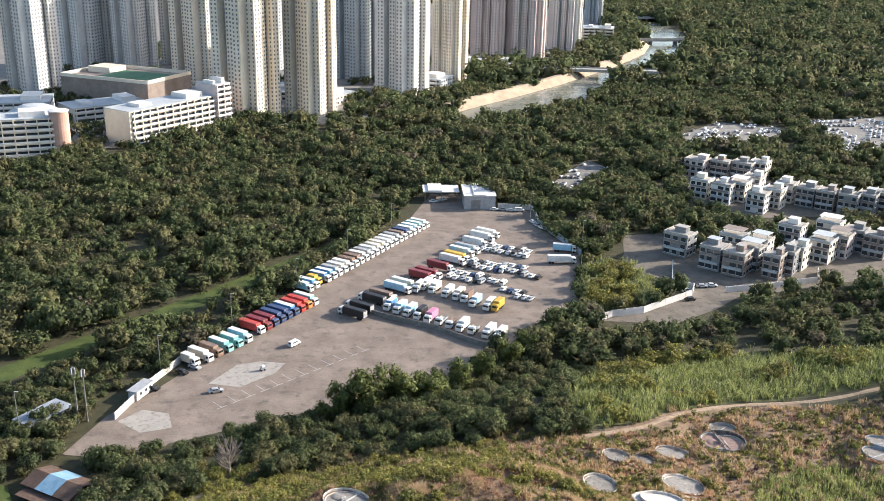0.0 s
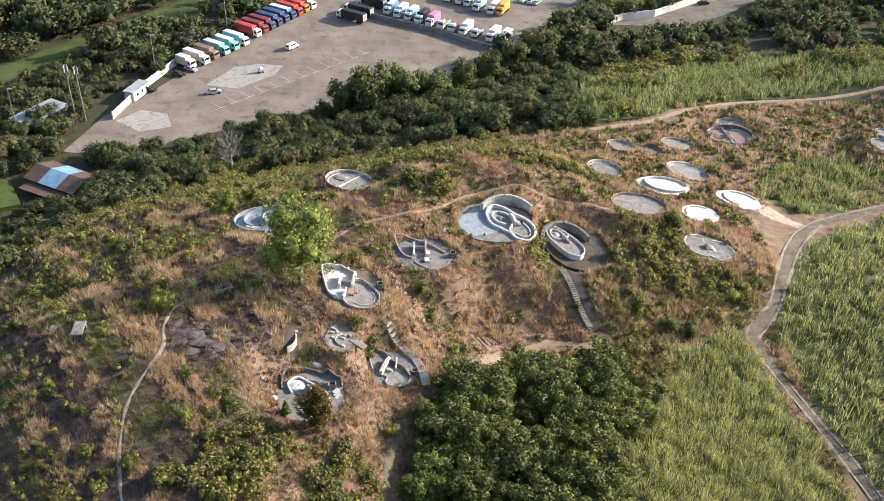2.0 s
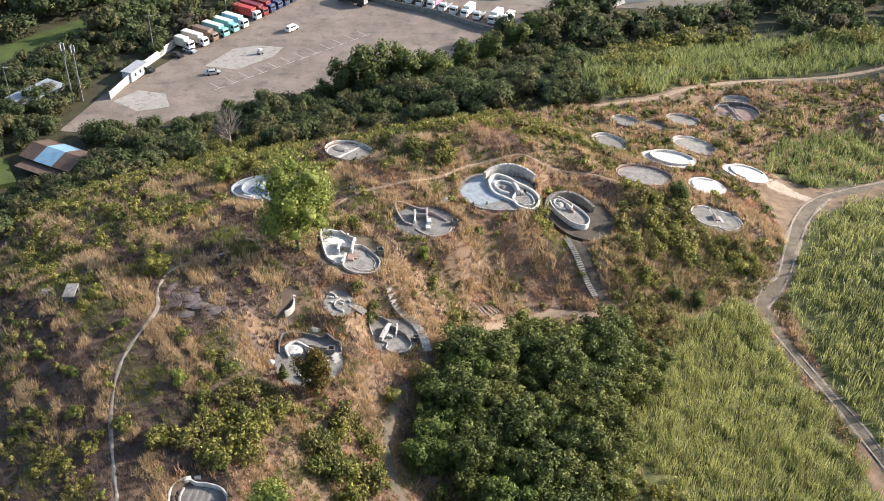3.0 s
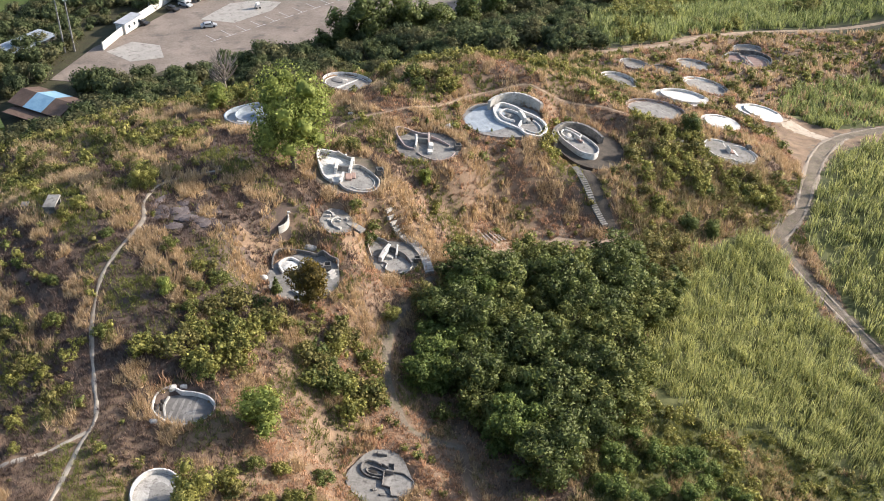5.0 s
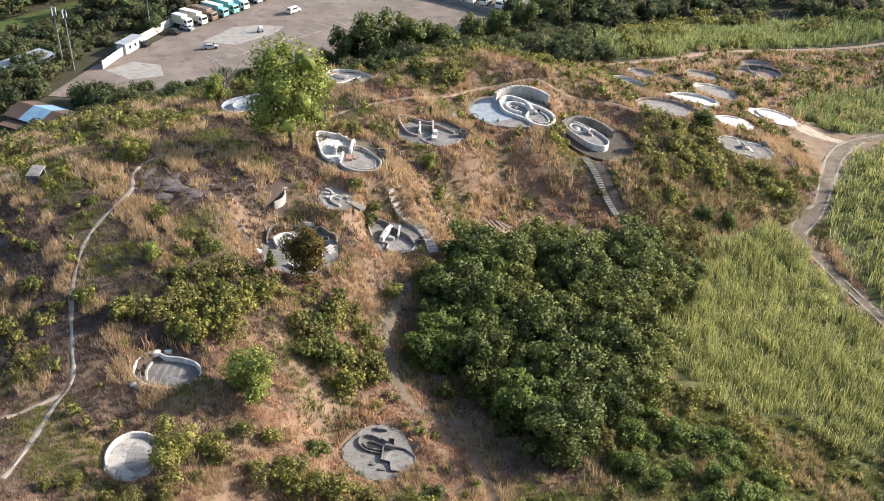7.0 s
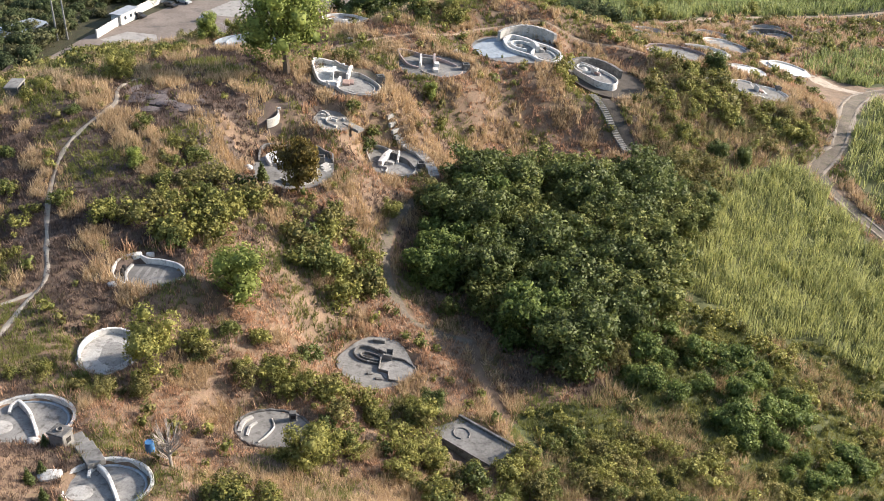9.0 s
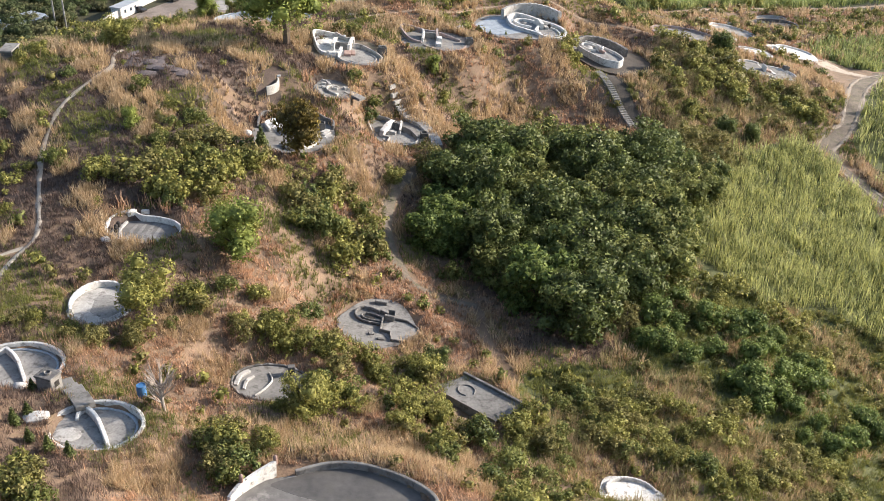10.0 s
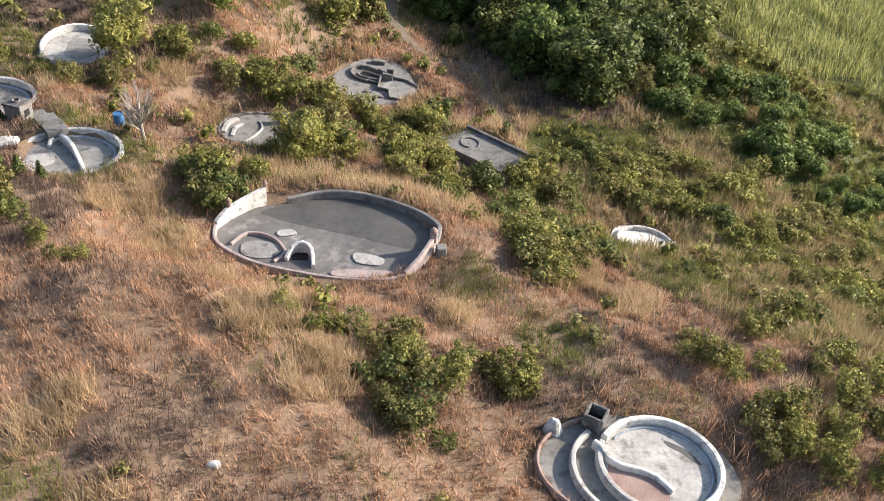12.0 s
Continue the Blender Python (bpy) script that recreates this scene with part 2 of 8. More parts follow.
    def wall(self, line, sx, sy, thick, z0, tops, closed=False, lip=0.04, soft=True):
        """A wall with chamfered top along a line of plan points (scaled by sx, sy); tops: one height, or one for each point."""
        tops = [tops] * len(line) if isinstance(tops, (int, float)) else list(tops)
        pts = [Vector((u * sx, v * sy, h)) for (u, v), h in zip(line, tops)]
        run, n = [], len(pts)
        for i in range(n if closed else n - 1):
            p0, p1, p2, p3 = (pts[(i + k) % n] if closed else pts[min(max(i + k, 0), n - 1)] for k in (-1, 0, 1, 2))
            steps = max(2, int((p2 - p1).xy.length / 0.3)) if soft else 1
            for k in range(steps):
                w = k / steps
                run.append(0.5 * ((2 * p1) + (p2 - p0) * w + (2 * p0 - 5 * p1 + 4 * p2 - p3) * w * w + (3 * p1 - p0 - 3 * p2 + p3) * w ** 3))
        if not closed:
            run.append(pts[-1])
        verts, m = [], len(run)
        for i, p in enumerate(run):
            a = run[i - 1] if (i or closed) else p
            b = run[(i + 1) % m] if (i < m - 1 or closed) else p
            d = (b - a).xy.normalized()
            side = Vector((-d.y, d.x))
            for o, drop in ((-0.5, None), (-0.5, lip), (-0.5 + lip / thick, 0), (0.5 - lip / thick, 0), (0.5, lip), (0.5, None)):
                verts.append((p.x + side.x * o * thick, p.y + side.y * o * thick, z0 if drop is None else p.z - drop))
        faces = [(i * 6 + k, i * 6 + k + 1, (i + 1) % m * 6 + k + 1, (i + 1) % m * 6 + k) for i in range(m if closed else m - 1) for k in range(5)]
        if not closed:
            faces += [tuple(range(6)), tuple(reversed(range((m - 1) * 6, m * 6)))]
        return self.add(verts, faces)

    def plate(self, line, sx, sy, z0, z1):
        """A slab whose outline runs smoothly through plan points."""
        pts, ring, n = [Vector((u * sx, v * sy)) for u, v in line], [], len(line)
        for i in range(n):
            p0, p1, p2, p3 = (pts[(i + k) % n] for k in (-1, 0, 1, 2))
            for k in range(4):
                w = k / 4
                q = 0.5 * ((2 * p1) + (p2 - p0) * w + (2 * p0 - 5 * p1 + 4 * p2 - p3) * w * w + (3 * p1 - p0 - 3 * p2 + p3) * w ** 3)
                ring.append((q.x, q.y))
        return self.prism(ring, z0, z1)

    def mesh(self, name, *mats):
        me = bpy.data.meshes.new(name)
        me.from_pydata(self.v, [], self.f)
        for m in mats:
            me.materials.append(m)
        return me


def part(name, form, mat, parent, label=""):
    ob = new(name, form.mesh(name, mat) if isinstance(form, Form) else form)
    ob.parent = parent
    return tagged(ob, label)


def thing(name, label, category, m=None, group="", kind=""):
    ob = new(name)
    if m is not None:
        ob.matrix_world = m
    return tagged(ob, label, category, group, kind)


def solid(name, form, mat, label="", category="", group="", kind=""):
    return tagged(new(name, form.mesh(name, mat)), label, category, group, kind)


def indexed_mesh(name, verts, faces, normals, mats, tint=None):
    """A mesh of three-cornered faces from arrays, shaded by the foliage's own rounded normals."""
    me = bpy.data.meshes.new(name)
    me.vertices.add(len(verts))
    me.vertices.foreach_set("co", np.asarray(verts, dtype=np.float32).ravel())
    me.loops.add(faces.size)
    me.loops.foreach_set("vertex_index", faces.astype(np.int32).ravel())
    me.polygons.add(len(faces))
    me.polygons.foreach_set("loop_start", np.arange(0, faces.size, 3, dtype=np.int32))
    me.polygons.foreach_set("use_smooth", np.ones(len(faces), dtype=bool))
    for m in mats:
        me.materials.append(m)
    if tint is not None:
        me.polygons.foreach_set("material_index", tint.astype(np.int32))
    me.update(calc_edges=True)
    me.normals_split_custom_set_from_vertices(normals.tolist())
    return me


def cloud_mesh(name, verts, corners, mats):
    """A mesh of many loose faces with the same number of corners, from arrays."""
    me = bpy.data.meshes.new(name)
    verts = np.asarray(verts, dtype=np.float32).reshape(-1, 3)
    count = len(verts) // corners
    me.vertices.add(len(verts))
    me.vertices.foreach_set("co", verts.ravel())
    me.loops.add(len(verts))
    me.loops.foreach_set("vertex_index", np.arange(len(verts), dtype=np.int32))
    me.polygons.add(count)
    me.polygons.foreach_set("loop_start", np.arange(0, len(verts), corners, dtype=np.int32))
    me.update(calc_edges=True)
    for m in mats:
        me.materials.append(m)
    return me


# ---- the lie of the land ----
HILLS = [(-10, 90, 70, 38.4), (50, 200, 70, 16.0), (-20, -20, 45, 48.5), (-60, 150, 45, 16.1), (-100, 50, 45, 31.2), (180, 160, 70, 24.6), (0, 90, 18, -8.1), (50, 10, 30, 23.2), (10, 160, 30, 13.8), (110, 80, 45, 14.2), (30, 90, 30, -4.8), (-10, 30, 18, 6.9), (-110, -10, 45, 25.7), (50, 150, 18, 4.3), (-50, 100, 18, 5.9), (150, 250, 45, 12.1), (10, 120, 18, -8.5), (0, 70, 18, -4.8), (-110, 110, 30, 11.6), (90, 140, 30, 7.7), (80, 0, 18, 9.7), (20, 30, 18, 8.5), (-40, 40, 18, 10.6), (-90, 180, 30, -5.8)]


def smooth(a, b, x):
    u = np.clip((x - a) / (b - a), 0, 1)
    return u * u * (3 - 2 * u)


# grave plots: middle, height, half width, half depth, fall towards +x
PLOTS = {}


def plot(key, *numbers):
    PLOTS[key] = numbers


plot("A", -27.2, 142.5, 33.9, 7.14, 4.33, 0.1)
plot("B", -15.84, 158.46, 32.2, 4.36, 3.52, -0.09)
plot("Cpad", 10.81, 142.61, 34.0, 6.75, 6.84, -0.03)
plot("Cring", 13.24, 142.2, 33.85, 4.07, 5.39, -0.03)
plot("D", -1.42, 131.11, 35.05, 4.96, 4.6, -0.06)
plot("E", 38.52, 157.65, 28.65, 5.36, 3.7, -0.12)
plot("F", 34.91, 176.05, 25.65, 3.62, 3.47, -0.14)
plot("F2", 23.0, 165.63, 29.5, 2.73, 2.15, -0.08)
plot("H", 22.87, 142.36, 30.35, 3.16, 4.45, -0.08)
plot("Hpad", 24.45, 141.67, 29.65, 6.23, 7.36, -0.12)
plot("I", 51.29, 160.48, 25.2, 3.77, 3.04, -0.12)
plot("J", 49.63, 146.23, 26.8, 4.7, 4.03, -0.15)
plot("K", 46.84, 172.9, 24.1, 5.68, 3.36, -0.12)
plot("K2", 53.81, 181.4, 22.3, 4.77, 3.58, -0.21)
plot("I2", 62.21, 171.25, 22.0, 4.68, 3.29, -0.21)
plot("L", 71.89, 214.26, 13.8, 5.29, 4.85, 0.04)
plot("L2", 73.9, 221.76, 13.5, 3.48, 2.62, 0.03)
plot("M", -5.4, 107.2, 31.3, 3.64, 3.81, -0.08)
plot("N", -16.07, 98.08, 34.65, 3.47, 3.22, -0.05)
plot("Npad", -15.92, 97.52, 34.9, 4.45, 5.13, -0.05)
plot("G", -12.12, 118.45, 37.35, 4.84, 5.22, -0.1)
plot("O", -25.17, 73.01, 36.05, 3.18, 2.59, -0.03)
plot("P", -5.23, 71.08, 28.6, 3.55, 3.74, -0.12)
plot("V", -25.52, 62.2, 35.5, 2.09, 2.54, -0.05)
plot("R", -27.89, 52.32, 36.7, 3.15, 2.49, -0.03)
plot("S", -20.13, 45.21, 37.7, 2.74, 2.21, -0.05)
plot("T", -12.25, 57.93, 31.8, 2.9, 2.25, -0.07)
plot("U", 3.12, 59.36, 29.55, 2.51, 2.53, -0.06)
plot("W", -5.8, 40.66, 36.3, 5.9, 3.75, -0.04)
plot("X", 13.5, 51.18, 28.15, 2.31, 1.52, -0.12)
plot("Y", 8.97, 24.98, 37.3, 2.97, 2.24, -0.08)
plot("Ypad", 8.08, 24.55, 37.45, 3.98, 2.62, -0.08)
plot("F3", 14.15, 165.76, 31.5, 3.33, 2.07, -0.15)
plot("F4", 42.16, 196.53, 20.0, 3.37, 2.65, -0.15)
plot("F5", 56.16, 201.69, 18.0, 3.98, 2.73, -0.13)
plot("F6", 48.44, 197.23, 18.75, 2.71, 2.09, -0.09)
plot("ER1", 105.58, 203.3, 17.5, 3.99, 3.46, -0.13)
plot("ER2", 108.93, 209.13, 17.5, 4.29, 2.88, -0.12)
plot("half", -19.36, 106.07, 38.35, 1.18, 2.36, -0.3)
plot("Q", -12.95, 108.14, 36.2, 2.18, 2.77, -0.2)
plot("box", -47.02, 102.16, 39.9, 0.78, 1.73, -0.13)
RAISED = dict(Cpad=0.0, Hpad=0.0, Npad=0.0, Ypad=0.0, A=0.0, D=0.02, M=0.02, P=0.02, G=0.02, J=0.0, L=0.0, I=-0.05, I2=-0.05, K=-0.05, V=-0.05, X=-0.05, U=-0.1, Q=-0.1, T=0.05, W=0.0)
NESTED = ("Cring", "H", "N", "Y", "half", "box")


def land(x, y):
    x, y = np.asarray(x, dtype=float), np.asarray(y, dtype=float)
    z = np.zeros_like(x)
    for a, b, r, h in HILLS:
        z += h * np.exp(-((x - a) ** 2 + (y - b) ** 2) / r ** 2)
    z *= 1 - smooth(235, 275, y + np.maximum(0, -x) * 0.5 - np.maximum(0, x - 10) * 0.35)
    total, weight = z.copy(), np.ones_like(z)
    for key, (a, b, c, rx, ry, fall) in PLOTS.items():
        if key in NESTED:
            continue
        d = np.hypot((x - a) / rx, (y - b) / ry)
        w = 1 - smooth(1.08, 2.4, d)
        w = w / (1.0001 - w)
        over = RAISED.get(key, 0.4)
        total += w * (c + fall * (x - a) + over - (0.8 + over) * (1 - smooth(-0.6, -0.02, (d - 1) * min(rx, ry))))
        weight += w
    return total / weight


def rough(x, y):
    return 0.22 * np.sin(x * 0.9 + 1.3 * np.sin(y * 0.37)) * np.sin(y * 0.8 + np.sin(x * 0.53)) + 0.12 * np.sin(x * 2.1 + y * 1.7)


def ground_at(x, y):
    x, y = np.asarray(x, dtype=float), np.asarray(y, dtype=float)
    free = np.ones_like(x)
    for key, (a, b, c, rx, ry, fall) in PLOTS.items():
        free = np.minimum(free, smooth(0.95, 1.5, np.hypot((x - a) / rx, (y - b) / ry)))
    for line in (HILL_PATH, UPPER_PATH, TRACK, FAR_TRACK, CLIFF_PATH, CUTTING, GULLY_PATH, WHITE_PATH, LANE):
        free = free * smooth(1.0, 4.5, near_line(line, x, y))
    return land(x, y) + rough(x, y) * free * (1 - smooth(200, 240, y))


def inside(poly, x, y):
    x, y = np.asarray(x, dtype=float), np.asarray(y, dtype=float)
    hit = np.zeros(x.shape, dtype=bool)
    for (x1, y1), (x2, y2) in zip(poly, poly[1:] + poly[:1]):
        if y1 != y2:
            hit ^= ((y1 > y) != (y2 > y)) & (x < (x2 - x1) * (y - y1) / (y2 - y1) + x1)
    return hit


def near_line(points, x, y):
    """Distance from a line of points."""
    best = np.full(np.shape(x), 1e9)
    for (x1, y1), (x2, y2) in zip(points, points[1:]):
        dx, dy = x2 - x1, y2 - y1
        u = np.clip(((x - x1) * dx + (y - y1) * dy) / (dx * dx + dy * dy), 0, 1)
        best = np.minimum(best, np.hypot(x - x1 - u * dx, y - y1 - u * dy))
    return best


HILL_PATH = [(-34.2, 57.3), (-34.0, 66.7), (-33.4, 70.9), (-35.2, 76.6), (-37.1, 83.2), (-37.7, 89.3), (-37.0, 93.5), (-35.4, 99.9), (-36.4, 104.5), (-35.4, 111.1), (-29.3, 116.4)]
SIDE_PATH = [(-33.8, 69.0), (-37.5, 66.0), (-41, 64.5)]
UPPER_PATH = [(-15.5, 133.9), (-12.1, 138.2), (-1.7, 143.0), (5.3, 149.9), (13.6, 153.4), (18.8, 153.4), (27.4, 154.1), (33.2, 153.2)]
TRACK = [(130, 196), (96.1, 177.0), (76.7, 166.0), (68.0, 153.8), (58.7, 134.2), (53.5, 127.2), (56.0, 118.0), (59.2, 110.3), (61.8, 102.0), (66, 86), (70, 60)]
FAR_TRACK = [(37.0, 211), (51.9, 217), (65.5, 229), (83.6, 238), (111.8, 241), (150, 250)]
CLIFF_PATH = [(3.9, 110.4), (10.3, 116.6), (18.6, 120.8), (24.9, 119.9), (27.5, 121.8)]
GULLY_PATH = [(-0.1, 103.6), (-4.8, 94.7), (-5.5, 87.8), (-4.3, 82.2), (-2.0, 78.3), (3.5, 77.4), (4.3, 70.3), (6.0, 65.0), (8.4, 60.0)]
WHITE_PATH = [(59.3, 171.7), (66.1, 169.8), (73.6, 163.7)]
LANE = [(-84.2, 176.6), (-67.4, 178), (-58.7, 185.5), (-51.5, 192.4)]
YARD = [(-97, 226), (-92, 247), (-85.5, 257), (-76.6, 277), (-60, 312), (-40, 360), (-22, 405), (-12, 440), (-3, 482), (14, 482), (30, 458), (47, 456), (47, 433), (61, 391), (53, 337), (38, 309), (26, 297), (17, 285), (-10, 262), (-28, 252), (-45, 244), (-62, 236), (-80, 224)]
VILLA_PLOT = [(58, 322), (76, 331), (98, 348), (94, 360), (78, 380), (84, 420), (105, 425), (112, 397), (140, 397), (150, 410), (210, 415), (225, 395), (180, 372), (150, 360), (115, 347), (104, 335), (85, 320)]
BACK_PLOT = [(128, 478), (150, 450), (180, 455), (230, 450), (235, 475), (190, 495), (175, 545), (140, 550), (132, 520)]
LOTS = [[(58, 500), (66, 484), (98, 538), (88, 562)], [(148, 620), (160, 605), (215, 630), (240, 660), (196, 680)], [(250, 590), (290, 575), (330, 620), (330, 710), (262, 690)]]
RIVER = [(12, 668), (30, 672), (57, 686), (115, 757), (175, 888), (232, 965), (270, 1075), (296, 1180), (285, 1330), (262, 1330), (258, 1322), (240, 1180), (222, 1090), (203, 1022), (165, 940), (93, 821), (18, 715)]
TOWN = [(-420, 560), (-235, 545), (-180, 575), (-140, 625), (-60, 655), (0, 730), (25, 790), (88, 828), (200, 1030), (215, 1120), (250, 1500), (-900, 1700), (-900, 700)]
REEDS = [[(26, 96), (30, 103), (36, 116), (44, 125), (51.5, 128), (54, 118), (57, 106), (60, 92), (63, 82), (54, 80), (46, 83), (40, 86), (33, 84), (27, 87)], [(58, 130), (66, 148), (76, 160), (96, 172), (130, 190), (150, 150), (140, 90), (72, 70), (64, 90), (60, 112)], [(40, 217), (52, 221), (65, 232), (84, 241), (115, 244.5), (150, 254), (140, 285), (110, 292), (80, 296), (56, 286), (43, 262), (36, 236)], [(66, 176), (80, 170), (100, 180), (112, 192), (98, 200), (84, 198), (72, 188)], [(54, 340), (64, 390), (82, 385), (90, 350), (74, 336), (58, 326)]]
THICKET = [(0, 104), (4, 107), (10, 114), (18, 118), (28, 118), (33, 112), (30, 104), (26, 96), (24, 88), (21, 82), (18, 76), (13, 72.5), (9, 75), (6, 80), (1, 84), (-2.5, 90), (-2, 98)]
LUSH = [(18, 79), (25, 82), (31, 78), (37, 71), (39, 62), (32, 61), (25, 65), (18, 71)]
SCRUBLAND = [(27.5, 119), (28, 128), (27.5, 138), (34, 148), (45, 152), (56, 141), (57, 131), (50, 127), (40, 123), (33, 119)]
CUTTING = [(22.8, 136.2), (24.2, 131.0), (25.4, 127.2), (26.8, 123.4)]
PLUMES = [(4, 76), (8, 67), (16, 65), (24, 61), (38, 60), (38, 50), (12, 53), (3, 60)]
MEADOW = [(-160, 255), (-128, 268), (-95, 313), (-60, 362), (-36, 404), (-40, 408), (-66, 372), (-104, 318), (-134, 277), (-160, 266)]

GREENS = [(7, 66), (14, 69), (20, 78), (26, 88), (34, 86), (46, 86), (60, 84), (64, 60), (50, 36), (30, 28), (16, 34), (8, 46), (5, 56)]
HILLTOP = [(-75, 150), (-66, 170), (-50, 190), (-34, 203), (-12, 208), (12, 211), (36, 212), (52, 220), (66, 232), (100, 240), (100, 60), (-60, 60)]
WEST_SLOPE = [(-90, 146), (-86, 196), (-58, 216), (-34, 208), (-50, 190), (-66, 165), (-72, 148)]
BACK_SLOPE = [(-64, 162), (-50, 190), (-34, 203), (-12, 208), (14, 211), (24, 205), (16, 184), (4, 173), (-22, 166), (-40, 158)]


# ---- ground: one sheet to the horizon ----
def axis(a, b, step, reach, grow=1.35):
    line = list(np.arange(a, b + 0.1, step))
    d = step
    while line[-1] < reach:
        d *= grow
        line.append(line[-1] + d)
    d = step
    while line[0] > -reach:
        d *= grow
        line.insert(0, line[0] - d)
    return np.array(line)


def finer(line, a, b, step):
    return np.concatenate([line[line < a], np.arange(a, b, step), line[line >= b]])


gx, gy = finer(axis(-130, 170, 1.5, 6000), -44, 62, 0.85), finer(axis(-30, 300, 1.5, 6000), 20, 168, 0.85)
GX, GY = np.meshgrid(gx, gy)
GZ = ground_at(GX, GY)
nx, ny = len(gx), len(gy)
gverts = np.stack([GX, GY, GZ], -1).reshape(-1, 3)
quads = [(j * nx + i, j * nx + i + 1, (j + 1) * nx + i + 1, (j + 1) * nx + i) for j in range(ny - 1) for i in range(nx - 1)]
gm = bpy.data.meshes.new("ground")
gm.from_pydata(gverts.tolist(), [], quads)
for m in (FOREST_SOIL, DRY_SOIL, REED_SOIL, TOWN_SOIL, DARK_SOIL):
    gm.materials.append(m)
mx, my = (GX[:-1, :-1] + GX[1:, 1:]) / 2, (GY[:-1, :-1] + GY[1:, 1:]) / 2
kind_of = np.zeros(mx.shape, dtype=np.int32)
kind_of[(my < 186 + 6 * np.sin(mx * 0.1)) & (mx > -75 + 5 * np.sin(my * 0.2)) & (mx < 70)] = 1
kind_of[inside(HILLTOP, mx, my)] = 1
kind_of[(mx >= 60) & (mx < 170) & (my > 165) & (my < 236)] = 1
for poly in REEDS:
    kind_of[inside(poly, mx, my)] = 2
kind_of[inside(GREENS, mx, my) & (my > 56)] = 2
kind_of[inside(THICKET, mx, my)] = 1
# darker brown soil on the hill's west flank
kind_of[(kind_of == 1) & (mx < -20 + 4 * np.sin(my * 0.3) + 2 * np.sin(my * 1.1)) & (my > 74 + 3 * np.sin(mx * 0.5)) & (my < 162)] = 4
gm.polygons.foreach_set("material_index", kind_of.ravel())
gm.polygons.foreach_set("use_smooth", np.ones(len(quads), dtype=bool))
tagged(new("ground", gm), "dry brown hillside falling to green valley floor", "ground", kind="structure")


def ribbon(name, points, width, mat, label, lift=0.05, wobble=0.25, step=0.8, category="path"):
    """A worn way laid on the land, with uneven edges."""
    pts = [Vector((*p, 0)) for p in points]
    line = []
    for i in range(len(pts) - 1):
        p0, p1, p2, p3 = pts[max(i - 1, 0)], pts[i], pts[i + 1], pts[min(i + 2, len(pts) - 1)]
        n = max(2, int((p2 - p1).length / step))
        for k in range(n):
            u = k / n
            line.append(0.5 * ((2 * p1) + (p2 - p0) * u + (2 * p0 - 5 * p1 + 4 * p2 - p3) * u * u + (3 * p1 - p0 - 3 * p2 + p3) * u ** 3))
    line.append(pts[-1])
    f = Form()
    verts = []
    for i, p in enumerate(line):
        d = (line[min(i + 1, len(line) - 1)] - line[max(i - 1, 0)]).normalized()
        s = Vector((-d.y, d.x, 0))
        for k in range(5):
            o = (k / 4 - 0.5) * width * (1 + wobble * math.sin(i * 0.9 + 2 * math.sin(i * 0.31)) * (1 if k in (0, 4) else 0))
            q = p + s * o
            verts.append((q.x, q.y, float(ground_at(q.x, q.y)) + lift * (1 if 0 < k < 4 else -1)))
    f.add(verts, [(i * 5 + k, i * 5 + k + 1, i * 5 + k + 6, i * 5 + k + 5) for i in range(len(line) - 1) for k in range(4)])
    ob = solid(name, f, mat, label, category, kind="structure")
    for p in ob.data.polygons:
        p.use_smooth = True
    return ob


ribbon("footpath_west", HILL_PATH, 0.55, PATH, "narrow pale trodden footpath climbing through dry grass", wobble=0.5)
ribbon("footpath_side", SIDE_PATH, 0.55, PATH, "narrow pale trodden footpath branching off", wobble=0.5)
ribbon("footpath_ridge", UPPER_PATH, 0.45, SAND, "pale trodden footpath along the hill's ridge")
ribbon("dirt_track", TRACK, 3.7, MUD, "wide muddy vehicle track with pale dry edges", step=1.0, wobble=0.45)
for k, (first, last, side) in enumerate(((1, 5, -1.0), (4, 8, -0.9), (2, 6, 0.9), (6, 10, 0.8), (7, 10, -1.1))):
    ribbon("track_rut", [(x + side + 0.3 * math.sin(k + x), y - 0.4 * side) for x, y in TRACK[first:last]], 0.8, RUT, "pale dry wheel rut in the track", step=0.9, lift=0.09, wobble=0.9)
ribbon("far_track", FAR_TRACK, 2.6, SAND, "pale sandy track at the foot of the hill", step=1.5, lift=0.12)
ribbon("cliff_path", CLIFF_PATH, 2.0, SAND, "bare sandy path below the cut slope", step=0.8, wobble=0.6)
# the cutting's shade is painted as a dark strip of earth
ribbon("stair_cutting", CUTTING, 2.6, SHADED_EARTH, "trodden earth cutting beside a stairway, shade in its colour", step=0.8, wobble=0.4)
ribbon("bare_bank", [(5.6, 113.6), (11, 118.9), (15.5, 121.6), (19.5, 122.8)], 2.2, SAND, "bare pinkish earth of the cut bank", step=0.7, wobble=0.9)
ribbon("gully_path", GULLY_PATH[:6], 1.5, MUD, "shaded bare earth path beside the thicket", step=1.2)
ribbon("white_path", WHITE_PATH, 4.0, PALE_SAND, "bare pale sandy shoulder by the graves", step=1.2)
ribbon("sand_patch_upper", [(43.5, 171.6), (50, 175.5), (57, 175.4), (62, 171.5)], 4.6, PALE_SAND, "bare pale sand between the white graves", step=1.0, wobble=0.5)
ribbon("sand_patch_lower", [(43, 182), (48, 183.5), (55, 184.5)], 4.0, PALE_SAND, "bare pale sand behind an oval grave", step=1.0, wobble=0.5)
ribbon("lane", LANE, 4.0, MUD, "overgrown earth lane on the slope", step=1.5)
